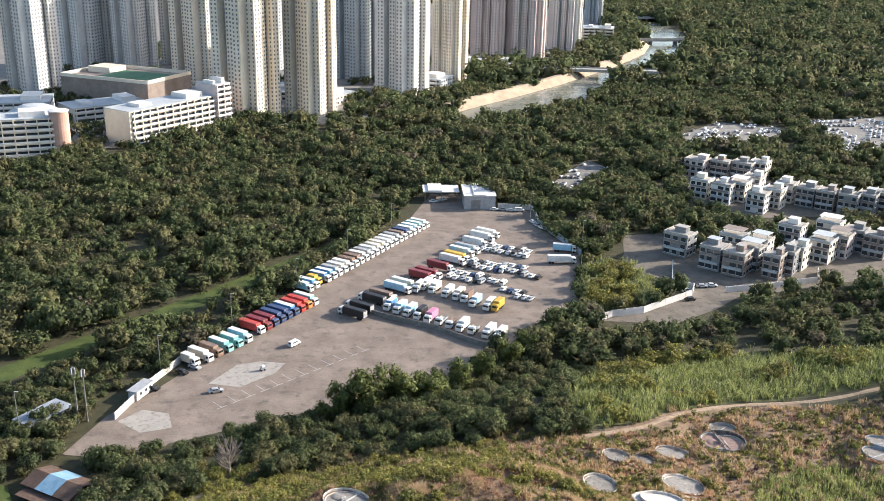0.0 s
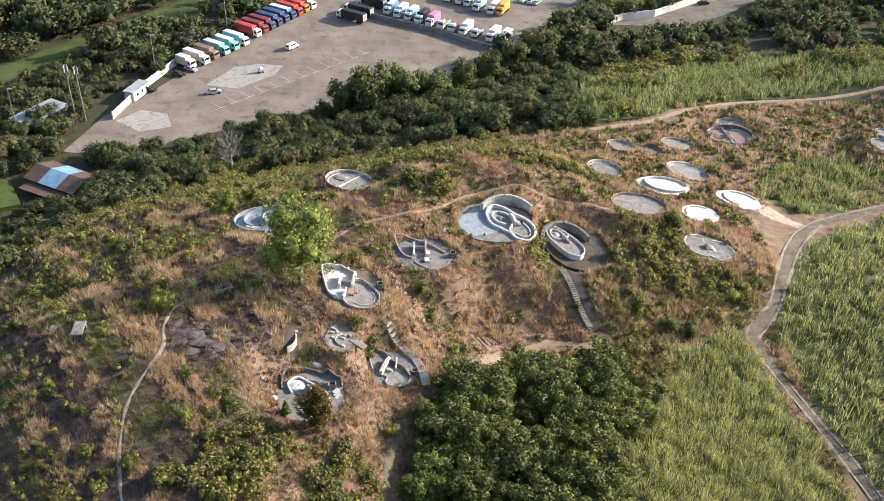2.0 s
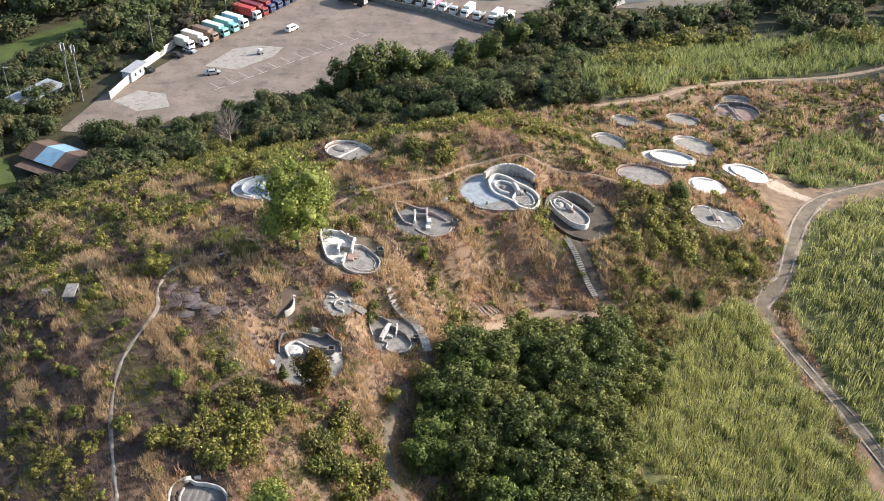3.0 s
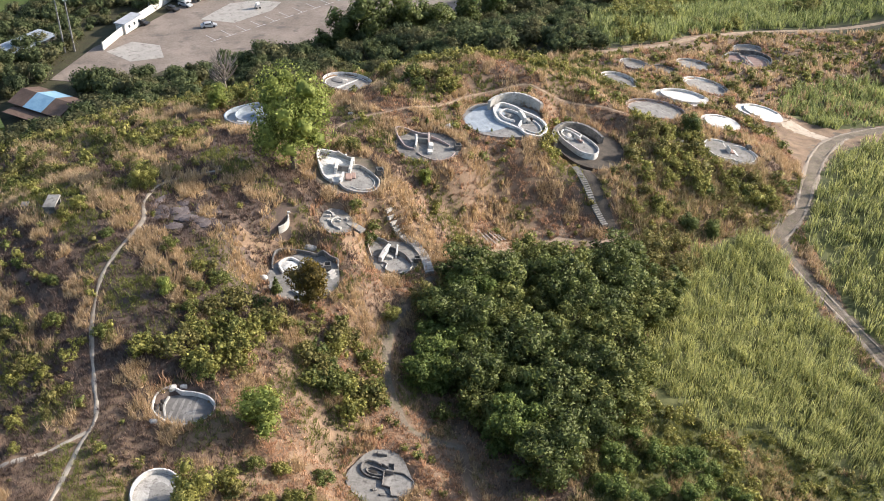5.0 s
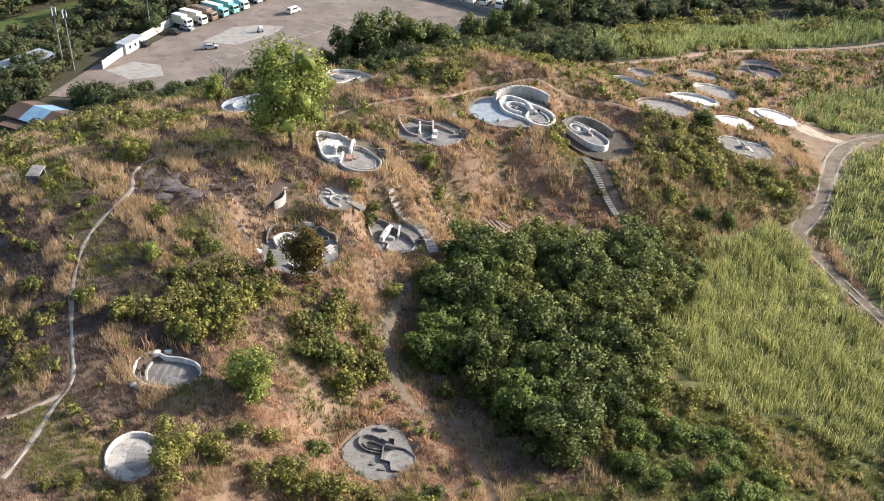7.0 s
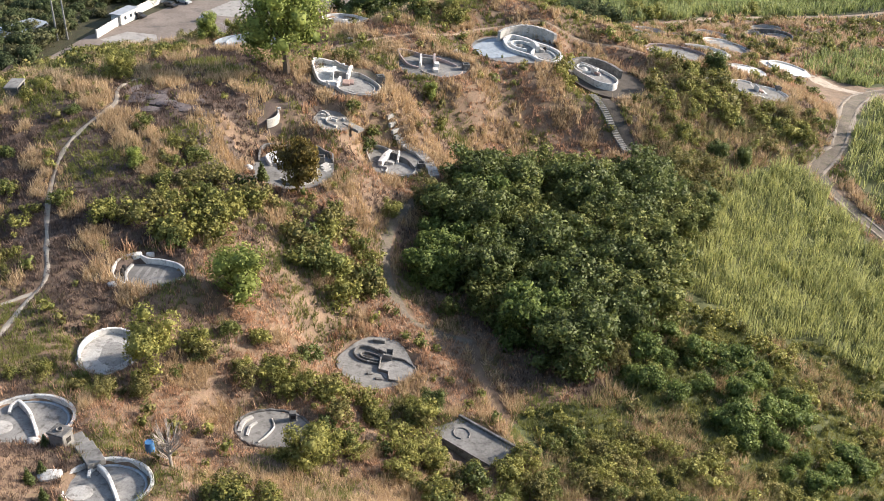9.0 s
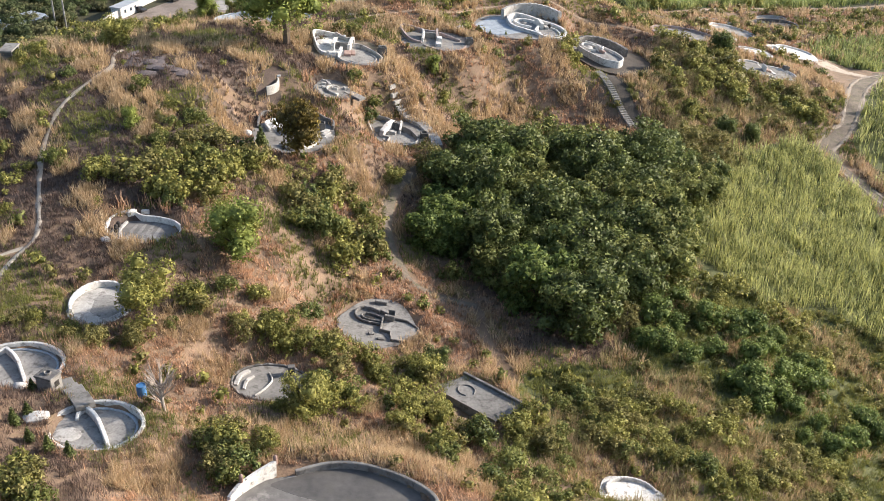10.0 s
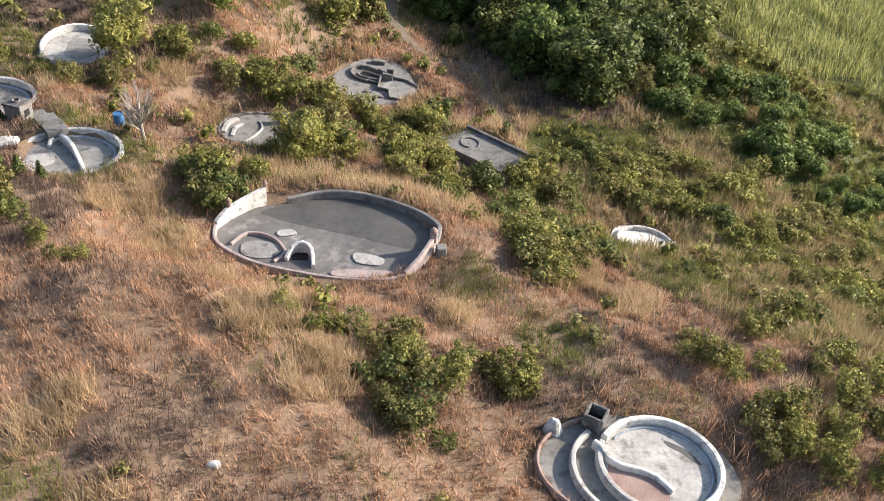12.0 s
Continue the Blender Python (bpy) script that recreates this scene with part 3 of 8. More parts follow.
WAYS = [(HILL_PATH, 0.28), (SIDE_PATH, 0.3), (UPPER_PATH, 0.35), (TRACK, 1.25), (FAR_TRACK, 1.5), (CLIFF_PATH, 1.0), (CUTTING, 0.9), (GULLY_PATH, 0.5), (WHITE_PATH, 2.2), (LANE, 2.0)]


def clear(x, y, margin=0.0):
    """True where no path or grave lies."""
    ok = np.ones(np.shape(x), dtype=bool)
    for line, half in WAYS:
        ok &= near_line(line, x, y) > half + margin
    for a, b, c, rx, ry, fall in PLOTS.values():
        ok &= np.hypot((x - a) / (rx + margin), (y - b) / (ry + margin)) > 1.0
    return ok & (np.hypot((x - 13.5) / 2.6, (y - 49.2) / 2.4) > 1.0 if margin > 0.3 else True)


# ---- graves ----
def plot_pose(key):
    a, b, c, rx, ry, fall = PLOTS[key]
    return pose(a, b, c, 0, math.degrees(math.atan(-fall)), 0), rx / math.cos(math.atan(fall)), ry


def incinerator(x, y, z, size, turn, parent):
    f = Form()
    c, s = math.cos(turn), math.sin(turn)
    h = size * 0.9
    for dx, dy, sx, sy in ((-0.43, 0, 0.14, 1), (0.43, 0, 0.14, 1), (0, -0.43, 0.72, 0.14), (0, 0.43, 0.72, 0.14)):
        f.box(x + (dx * c - dy * s) * size, y + (dx * s + dy * c) * size, z + h / 2, sx * size, sy * size, h, turn, bevel=0.02)
    part("incinerator", f, CONCRETE_DARK, parent, "sooty open-topped concrete paper burner")
    part("ash", Form().box(x, y, z + h * 0.25, 0.7 * size, 0.7 * size, h * 0.3, turn), SOOT, parent)


def scroll_wall(parent, x0, y0, x1, y1, thick, z0, h0, h1, mat, name="inner_wall", label=""):
    """A dividing wall that steps down along its length, one solid with rounded steps."""
    length, turn = math.hypot(x1 - x0, y1 - y0), math.atan2(y1 - y0, x1 - x0)
    top = []
    n = 24
    for i in range(n + 1):
        u = i / n
        k = u * 3
        soft = (math.floor(k) + float(smooth(0.6, 1.0, k - math.floor(k)))) / 3
        end = 0.12 * math.exp(-((u - 0.02) / 0.05) ** 2) + 0.10 * math.exp(-((u - 0.98) / 0.05) ** 2)
        top.append((u * length, z0 + (h0 + (h1 - h0) * soft + end)))
    f = Form()
    verts = []
    for s, z in top:
        for o, zz in ((-0.5, z0), (-0.5, z - 0.05), (-0.3, z), (0.3, z), (0.5, z - 0.05), (0.5, z0)):
            verts.append((x0 + math.cos(turn) * s - math.sin(turn) * o * thick, y0 + math.sin(turn) * s + math.cos(turn) * o * thick, zz))
    faces = [(i * 6 + k, i * 6 + k + 1, i * 6 + k + 7, i * 6 + k + 6) for i in range(n) for k in range(5)]
    f.add(verts, faces + [tuple(range(6)), tuple(reversed(range(n * 6, n * 6 + 6)))])
    return part(name, f, mat, parent, label)


def grave_court(key, label, floor, wall, high=0.6, split=35.0, a0=0.0, a1=360.0, thick=0.17, mound=True):
    """An oval walled court with a dividing wall, a low mound and a headstone."""
    m, rx, ry = plot_pose(key)
    g = thing("grave", label, "grave", m, "graves on the hill")
    part("floor", Form().disc(0, 0, rx * 0.97, ry * 0.97, -0.9, 0.02, 40), floor, g)
    part("rim_wall", Form().ring(0, 0, rx, ry, a0, a1, thick, -0.9, high, 48, rise=0.12, uneven=0.012), wall, g)
    part("kerb", Form().ring(0, 0, rx * 0.9, ry * 0.9, a0 + 12, a1 - 12, 0.16, -0.3, 0.12, 40), wall, g)
    if split is not None:
        s = radians(split)
        d = (math.cos(s) * rx * 0.8, math.sin(s) * ry * 0.8)
        scroll_wall(g, -d[0], -d[1], d[0], d[1], 0.24, -0.2, high * 0.8, high * 0.4, wall)
    if mound:
        part("mound", Form().disc(-rx * 0.35, ry * 0.35, rx * 0.32, ry * 0.3, -0.1, 0.12, 24, dome=0.25), floor, g)
        part("headstone", Form().box(-rx * 0.12, ry * 0.12, 0.3, 0.9, 0.22, 0.7, 0.5, bevel=0.05), wall, g, "small upright headstone")
    return g


def grave_double(key, label, floor, wall, high=0.6, pad=None, burner=True, thick=0.16, face=TERRACOTTA, mound=True):
    """A back enclosure above and a rounded forecourt below, with stepped cross walls and a headstone between."""
    m, rx, ry = plot_pose(key)
    g = thing("grave", label, "grave", m, "graves on the hill")
    part("apron", Form().disc(0, 0, rx * 1.03, ry * 1.03, -0.9, -0.04, 40, wobble=0.05), pad or MUD, g)
    bx, cx = -0.38 * rx, 0.36 * rx
    part("upper_floor", Form().disc(bx, 0.08 * ry, rx * 0.58, ry * 0.78, -0.8, 0.1, 36), floor, g)
    part("court_floor", Form().disc(cx, -0.1 * ry, rx * 0.6, ry * 0.74, -0.8, 0.02, 36), floor, g)
    part("back_wall", Form().ring(bx, 0.08 * ry, rx * 0.59, ry * 0.8, 62, 296, thick, -0.8, high, 44, rise=0.2, uneven=0.03), wall, g)
    part("court_wall", Form().ring(cx, -0.1 * ry, rx * 0.61, ry * 0.76, -142, 104, thick, -0.8, high * 0.6, 44, uneven=0.02), wall, g)
    part("court_kerb", Form().ring(cx, -0.1 * ry, rx * 0.5, ry * 0.62, -120, 80, 0.14, -0.2, 0.14, 36), wall, g)
    if mound:
        part("mound", Form().disc(bx - 0.06 * rx, 0.1 * ry, rx * 0.26, ry * 0.34, 0.0, 0.14, 24, dome=0.22, wobble=0.05), floor, g)
    scroll_wall(g, -0.16 * rx, 0.78 * ry, -0.1 * rx, 0.22 * ry, thick, -0.2, high * 1.15, high * 1.0, wall)
    scroll_wall(g, -0.04 * rx, -0.22 * ry, 0.04 * rx, -0.72 * ry, thick, -0.2, high * 1.0, high * 0.75, wall)
    scroll_wall(g, 0.08 * rx, 0.5 * ry, 0.12 * rx, 0.14 * ry, thick * 0.9, -0.2, high * 0.8, high * 0.55, wall, "wing_wall")
    scroll_wall(g, 0.16 * rx, -0.26 * ry, 0.24 * rx, -0.58 * ry, thick * 0.9, -0.2, high * 0.6, high * 0.45, wall, "wing_wall")
    part("headstone", Form().box(-0.12 * rx, 0.0, 0.4, thick, 0.36 * ry, 1.1, 0.12, bevel=0.06), wall, g, "upright headstone between the walls")
    part("altar", Form().box(0.02 * rx, -0.02 * ry, 0.16, 0.55, 0.34 * ry, 0.4, 0.12, bevel=0.04), face, g, "low offering table faced in reddish plaster")
    part("step", Form().box(0.16 * rx, -0.04 * ry, 0.06, 0.42, 0.5 * ry, 0.2, 0.12, bevel=0.03), wall, g)
    if burner:
        incinerator(cx + rx * 0.4, ry * 0.56, 0, 0.8, 0.35, g)
    return g


def grave_base(key, label, apron=None, wobble=0.04, grow=1.0):
    """The Empty of a grave that is drawn part by part, with its ground slab."""
    m, rx, ry = plot_pose(key)
    g = thing("grave", label, "grave", m, "graves on the hill")
    if apron:
        part("apron", Form().disc(0, 0, rx * grow, ry * grow, -0.9, -0.03, 44, wobble=wobble), apron, g)
    return g, rx, ry


def pillar(x, y, z, h, mat, parent, size=0.34):
    part("pillar", Form().box(x, y, z + h / 2, size, size, h, 0.1, bevel=0.05), mat, parent)


def grave_slab(key, label, floor, wall, high=0.35, a0=20, a1=320, wobble=0.08, dome=0.0):
    """A pale plastered round with a low rim, partly broken."""
    m, rx, ry = plot_pose(key)
    g = thing("grave", label, "grave", m, "graves on the hill")
    part("slab", Form().disc(0, 0, rx, ry, -0.8, 0.05, 40, dome=dome, wobble=wobble), floor, g)
    part("rim", Form().ring(0.05 * rx, 0, rx * 0.78, ry * 0.8, a0, a1, 0.2, -0.2, high, 40, rise=0.15, uneven=0.02), wall, g)
    return g


ga = grave_slab("A", "bluish-white plastered grave with broad curved back wall", LIME_BLUE, LIME_BLUE, 0.7, 30, 230)
part("outer_wall", Form().ring(-0.6, -0.2, 6.3, 4.0, 100, 265, 0.3, -1.6, 0.7, 36, rise=0.2), LIME_BLUE, ga)
part("inner_wall", Form().ring(0.9, 0.3, 3.0, 2.0, 60, 240, 0.24, -0.2, 0.6, 26, rise=0.2), LIME_BLUE, ga)
part("front_step", Form().box(-3.6, -2.7, -0.2, 2.2, 0.6, 1.6, -0.5, bevel=0.05), WHITEWASH, ga)
grave_court("B", "white-rimmed oval grave among bushes", GRAVE_FLOOR, WHITEWASH, 0.6, 60, 20, 300)
gc, rx, ry = grave_base("Cring", "bluish-white double grave with concentric ring walls")
BEAN = [(-0.95, 0.2), (-0.98, 0.6), (-0.7, 0.95), (-0.2, 0.85), (0.2, 0.55), (0.6, 0.32), (0.93, -0.05), (1.0, -0.5), (0.7, -0.95), (0.2, -0.84), (-0.05, -0.55), (-0.45, -0.33), (-0.8, -0.1)]
part("floor", Form().plate(BEAN, rx, ry, -0.9, 0.02), GRAVE_FLOOR, gc)
part("rim_wall", Form().wall(BEAN, rx, ry, 0.4, -0.9, [0.6, 0.75, 0.75, 0.6, 0.5, 0.42, 0.4, 0.4, 0.4, 0.4, 0.4, 0.45, 0.5], True), WHITEWASH, gc)
part("inner_wall", Form().wall([(-0.2, -0.08), (-0.6, 0.12), (-0.76, 0.48), (-0.48, 0.66), (-0.08, 0.5), (0.12, 0.25)], rx, ry, 0.3, -0.2, 0.42), WHITEWASH, gc, "whitewashed horseshoe wall round the mound")
part("mound", Form().disc(-0.42 * rx, 0.3 * ry, 0.7, 0.8, -0.1, 0.12, 22, dome=0.3), CONCRETE, gc)
part("headstone", Form().wall([(0.02, 0.42), (0.12, 0.2), (0.2, -0.08)], rx, ry, 0.5, -0.1, [0.9, 1.05, 0.9]), WHITEWASH, gc)
part("altar", Form().box(0.34 * rx, 0.0, 0.2, 0.6, 1.2, 0.5, 0.3, bevel=0.05), CONCRETE_PALE, gc)
part("court_kerb", Form().wall([(0.2, -0.55), (0.48, -0.72), (0.78, -0.6), (0.74, -0.2), (0.52, 0.08)], rx, ry, 0.2, -0.1, 0.22), WHITEWASH, gc)
part("wing_wall", Form().wall([(0.05, -0.15), (-0.08, -0.42), (0.1, -0.62)], rx, ry, 0.26, -0.2, [0.7, 0.5, 0.4]), WHITEWASH, gc)
part("urn", Form().tube([(0.48 * rx, 0.1 * ry, 0), (0.48 * rx, 0.1 * ry, 0.25), (0.48 * rx, 0.1 * ry, 0.55)], [0.2, 0.32, 0.18], 12), SOOT, gc, "dark round incense urn")
cp = thing("grave_terrace", "pale concrete terrace with tall curved retaining wall", "terrace", plot_pose("Cpad")[0])
part("slab", Form().disc(-0.5, 0, 6.3, 6.5, -0.9, -0.09, 40, wobble=0.09), GRAVE_FLOOR, cp)
part("limewashed_floor", Form().disc(-2.6, 0.2, 3.6, 4.6, -0.6, -0.05, 30, wobble=0.14), LIME_BLUE, cp)
part("retaining_wall", Form().ring(1.9, 0.8, 4.9, 5.6, 28, 152, 0.5, -0.9, 1.5, 30, rise=0.3, uneven=0.05), CONCRETE_PALE, cp)
gd, rx, ry = grave_base("D", "pink-rimmed old grave with dark stained floor", CONCRETE_DARK, 0.08, 1.05)
part("floor", Form().plate([(-0.98, 0.85), (-0.4, 0.78), (0.1, 0.6), (0.7, 0.1), (0.85, -0.3), (0.7, -0.68), (0.25, -0.94), (-0.2, -0.66), (-0.4, -0.3), (-0.7, -0.2), (-0.93, 0.4)], rx, ry, -0.8, 0.0), CONCRETE, gd)
part("back_wall", Form().wall([(-0.38, -0.3), (-0.68, -0.18), (-0.92, 0.4), (-1.0, 0.88), (-0.78, 0.94), (-0.42, 0.8), (-0.18, 0.68), (0.04, 0.6)], rx, ry, 0.24, -0.8, [0.25, 0.4, 0.6, 0.75, 0.7, 0.5, 0.5, 0.6]), ROSE_RIM, gd)
part("inner_wall", Form().wall([(-0.36, 0.42), (-0.34, 0.1), (-0.36, -0.2)], rx, ry, 0.3, -0.2, [0.95, 0.9, 0.6]), WHITEWASH, gd)
part("inner_wall", Form().wall([(0.03, 0.6), (0.02, 0.3), (0.04, 0.0)], rx, ry, 0.28, -0.2, [0.95, 0.9, 0.6]), ROSE_RIM, gd)
part("headstone", Form().box(-0.16 * rx, 0.2 * ry, 0.35, 1.5, 0.3, 1.0, 0.0, bevel=0.05), CONCRETE, gd, "upright headstone between the walls")
part("stepped_block", Form().box(0.1 * rx, -0.12 * ry, 0.35, 0.7, 1.1, 0.8, 0.1, bevel=0.04).box(0.08 * rx, -0.42 * ry, 0.18, 0.75, 1.0, 0.45, 0.1, bevel=0.04), WHITEWASH, gd, "whitewashed stepped block")
part("ridge_wall", Form().wall([(0.1, 0.54), (0.38, 0.36), (0.68, 0.1)], rx, ry, 0.2, -0.3, [0.5, 0.4, 0.25]), ROSE_RIM, gd)
part("court_kerb", Form().wall([(-0.3, -0.5), (-0.16, -0.68), (0.26, -0.92), (0.68, -0.68), (0.84, -0.3)], rx, ry, 0.18, -0.4, 0.14), ROSE_RIM, gd)
incinerator(0.92 * rx, -0.04 * ry, 0, 0.95, 0.15, gd)
grave_court("E", "oval concrete grave with broad pale rim", GRAVE_FLOOR, ROSE_RIM, 0.45, None, 0, 360, mound=False)
grave_court("F", "round white-rimmed grave in dry grass", CONCRETE, WHITEWASH, 0.5, None, 0, 330, mound=False)
grave_court("F2", "small white-rimmed round grave", GRAVE_FLOOR, WHITEWASH, 0.5, None, 0, 330, mound=False)
grave_court("F3", "dark weathered ring of an old grave", CONCRETE_DARK, CONCRETE, 0.4, 30, 0, 300, mound=False)
grave_court("F4", "small ring-walled grave in brown grass", CONCRETE, CONCRETE_PALE, 0.5, None, 0, 340, mound=False)
grave_court("F5", "pale ring-walled grave in brown grass", GRAVE_FLOOR, CONCRETE_PALE, 0.5, None, 0, 340, mound=False)
grave_court("F6", "small weathered ring-walled grave", CONCRETE, CONCRETE, 0.4, None, 0, 340, mound=False)
gh, rx, ry = grave_base("H", "white-edged oval grave cut into a dark hollow")
PEAR = [(-0.95, 0.55), (-0.8, 0.95), (-0.3, 0.85), (0.3, 0.42), (0.8, -0.1), (1.0, -0.6), (0.7, -1.0), (0.1, -0.9), (-0.35, -0.5), (-0.8, 0.05)]
part("floor", Form().plate(PEAR, rx, ry, -0.8, 0.02), GRAVE_FLOOR, gh)
part("rim_wall", Form().wall(PEAR, rx, ry, 0.2, -0.8, 0.42, True), WHITEWASH, gh)
part("inner_wall", Form().wall([(-0.15, 0.1), (-0.5, 0.12), (-0.75, 0.45), (-0.6, 0.75), (-0.25, 0.65), (0.02, 0.35)], rx, ry, 0.2, -0.2, 0.36), WHITEWASH, gh)
part("mound", Form().disc(-0.42 * rx, 0.42 * ry, 0.62, 0.8, -0.1, 0.1, 20, dome=0.25), CONCRETE_PALE, gh)
part("headstone", Form().box(0.02 * rx, 0.16 * ry, 0.35, 0.3, 1.5, 0.9, 0.5, bevel=0.05), WHITEWASH, gh)
part("altar", Form().box(0.16 * rx, 0.02 * ry, 0.2, 0.5, 1.1, 0.45, 0.5, bevel=0.04), TERRACOTTA, gh)
part("wing_wall", Form().wall([(0.25, 0.36), (0.12, 0.05), (0.3, -0.1)], rx, ry, 0.2, -0.2, [0.6, 0.5, 0.3]), WHITEWASH, gh)
hp = thing("grave_hollow", "concrete hollow round a grave, shade painted into its floor", "terrace", plot_pose("Hpad")[0])
# slab coloured dark for the shade lying in the hollow
part("slab", Form().disc(0.8, -0.6, 5.6, 6.6, -0.8, -0.06, 40, wobble=0.1), SHADED_EARTH, hp)
part("retaining_wall", Form().ring(-1.4, 0.3, 4.3, 5.4, 20, 200, 0.6, -0.8, 1.2, 34, rise=0.3, uneven=0.06), CONCRETE_DARK, hp)
grave_slab("I", "bright white plastered slab grave", WHITEWASH, WHITEWASH, 0.2, 60, 200, 0.05)
grave_double("J", "broken grave with pale curved walls", CONCRETE, WHITEWASH, 0.3, pad=CONCRETE, burner=True, thick=0.22, mound=False)
grave_slab("K", "long white plastered grave with broken walls", WHITEWASH, WHITEWASH, 0.5, 10, 340)
grave_court("K2", "white oval grave on bare sand", GRAVE_FLOOR, WHITEWASH, 0.4, None, 0, 320, mound=False)
grave_slab("I2", "white plastered slab grave on bare sand", WHITEWASH, WHITEWASH, 0.3, 20, 250)
gl = grave_double("L", "dark-walled grave with reddish court", TERRACOTTA, CONCRETE_PALE, 0.6, pad=CONCRETE_DARK, burner=False)
part("outer_wall", Form().ring(0, 0, PLOTS["L"][3] * 1.06, PLOTS["L"][4] * 1.06, 0, 360, 0.3, -0.9, 0.8, 44), CONCRETE_DARK, gl)
grave_court("L2", "grey ring-walled grave beside a track", CONCRETE, CONCRETE_PALE, 0.5, 50, 0, 330, mound=False)
gm_, rx, ry = grave_base("M", "weathered grave with pale angled walls beside steps", CONCRETE, 0.06, 1.04)
part("back_floor", Form().plate([(-0.87, 0.05), (-0.98, 0.55), (-0.85, 0.9), (-0.5, 0.86), (-0.1, 0.5), (-0.3, -0.2)], rx, ry, -0.8, 0.08), CONCRETE, gm_)
part("court_floor", Form().plate([(-0.45, -0.45), (0.1, 0.1), (0.64, -0.4), (0.62, -0.62), (0.38, -0.92), (0.0, -0.98), (-0.26, -0.82)], rx, ry, -0.8, 0.02), GRAVE_FLOOR, gm_)
part("terrace", Form().box(0.55 * rx, 0.2 * ry, -0.2, 2.3, 2.0, 0.6, -0.5, bevel=0.05), CONCRETE, gm_, "pale concrete landing beside the court")
part("back_wall", Form().wall([(-0.8, -0.15), (-0.9, 0.1), (-1.0, 0.55), (-0.88, 0.9), (-0.52, 0.88), (-0.28, 0.7), (-0.08, 0.5)], rx, ry, 0.16, -0.8, [0.2, 0.4, 0.55, 0.6, 0.55, 0.6, 0.7]), CONCRETE_PALE, gm_)
part("inner_wall", Form().wall([(-0.2, 0.42), (-0.36, 0.05), (-0.5, -0.36)], rx, ry, 0.5, -0.3, [0.95, 0.95, 0.7]), WHITEWASH, gm_, "thick whitewashed shoulder wall")
part("headstone", Form().box(-0.08 * rx, 0.28 * ry, 0.35, 1.3, 0.3, 1.0, -0.15, bevel=0.05), CONCRETE_DARK, gm_)
part("inner_wall", Form().wall([(0.08, 0.42), (0.08, 0.15), (0.06, -0.08)], rx, ry, 0.24, -0.3, [0.95, 0.85, 0.55]), WHITEWASH, gm_)
part("side_wall", Form().wall([(0.1, 0.18), (0.4, 0.02), (0.66, -0.36)], rx, ry, 0.3, -0.3, [0.75, 0.6, 0.4]), CONCRETE, gm_)
part("court_wall", Form().wall([(-0.48, -0.42), (-0.24, -0.5), (-0.28, -0.8), (0.0, -0.98), (0.38, -0.92), (0.64, -0.6), (0.66, -0.36)], rx, ry, 0.15, -0.8, 0.24), CONCRETE_PALE, gm_)
part("altar", Form().box(-0.16 * rx, -0.1 * ry, 0.15, 0.9, 0.6, 0.4, -0.3, bevel=0.05), CONCRETE_PALE, gm_)
incinerator(0.84 * rx, -0.14 * ry, -0.1, 0.85, 0.1, gm_)
np_, rx, ry = grave_base("Npad", "weathered terraced grave with white round court and dark curved wall", CONCRETE, 0.05, 1.0)
part("terrace_wall", Form().wall([(-0.92, 0.2), (-0.97, 0.55), (-0.9, 0.88), (-0.55, 0.98), (0.0, 0.92), (0.22, 0.84), (0.38, 0.92), (0.64, 0.72), (0.84, 0.64), (0.86, 0.4)], rx, ry, 0.22, -0.9, [0.2, 0.5, 0.6, 0.5, 0.45, 0.5, 0.8, 0.7, 0.6, 0.4]), CONCRETE_DARK, np_, "blackened curved terrace wall")
part("terrace_step", Form().wall([(-0.7, 0.62), (-0.3, 0.6), (0.1, 0.56), (0.45, 0.5)], rx, ry, 0.3, -0.3, [0.18, 0.22, 0.2, 0.16]), CONCRETE, np_)
part("mound", Form().disc(-0.48 * rx, 0.36 * ry, 0.24 * rx, 0.2 * ry, -0.1, 0.16, 26, dome=0.2), WHITEWASH, np_, "whitewashed round mound")
part("rim_wall", Form().wall([(-0.6, 0.05), (-0.76, 0.38), (-0.5, 0.62), (-0.15, 0.45), (0.14, 0.28), (0.44, 0.06), (0.56, -0.2), (0.48, -0.6), (0.1, -0.8), (-0.25, -0.6)], rx, ry, 0.26, -0.6, [0.35, 0.45, 0.5, 0.5, 0.5, 0.42, 0.4, 0.35, 0.3, 0.3]), WHITEWASH, np_)
part("court_floor", Form().plate([(-0.2, -0.55), (0.1, 0.15), (0.44, 0.0), (0.54, -0.25), (0.45, -0.6), (0.1, -0.78)], rx, ry, -0.6, 0.04), GRAVE_FLOOR, np_)
part("court_kerb", Form().wall([(0.14, 0.1), (0.36, -0.08), (0.42, -0.32), (0.3, -0.6)], rx, ry, 0.16, -0.2, 0.2), CONCRETE_PALE, np_)
part("headstone", Form().box(-0.06 * rx, 0.12 * ry, 0.4, 0.35, 1.7, 1.0, 0.6, bevel=0.06), CONCRETE, np_)
part("headstone", Form().box(0.24 * rx, 0.4 * ry, 0.3, 1.4, 0.4, 0.7, -0.1, bevel=0.06), CONCRETE_DARK, np_)
incinerator(0.58 * rx, 0.36 * ry, 0, 0.9, 0.1, np_)
for i in range(6):
    part("step", Form().box((0.7 + 0.045 * i) * rx, (0.22 - 0.09 * i) * ry, 0.0 - 0.09 * i, 0.5, 1.1, 0.4, -0.6, bevel=0.03), CONCRETE_PALE, np_)
gg, rx, ry = grave_base("G", "large pale grave with white back court and pink altar", MUD, 0.04, 1.02)
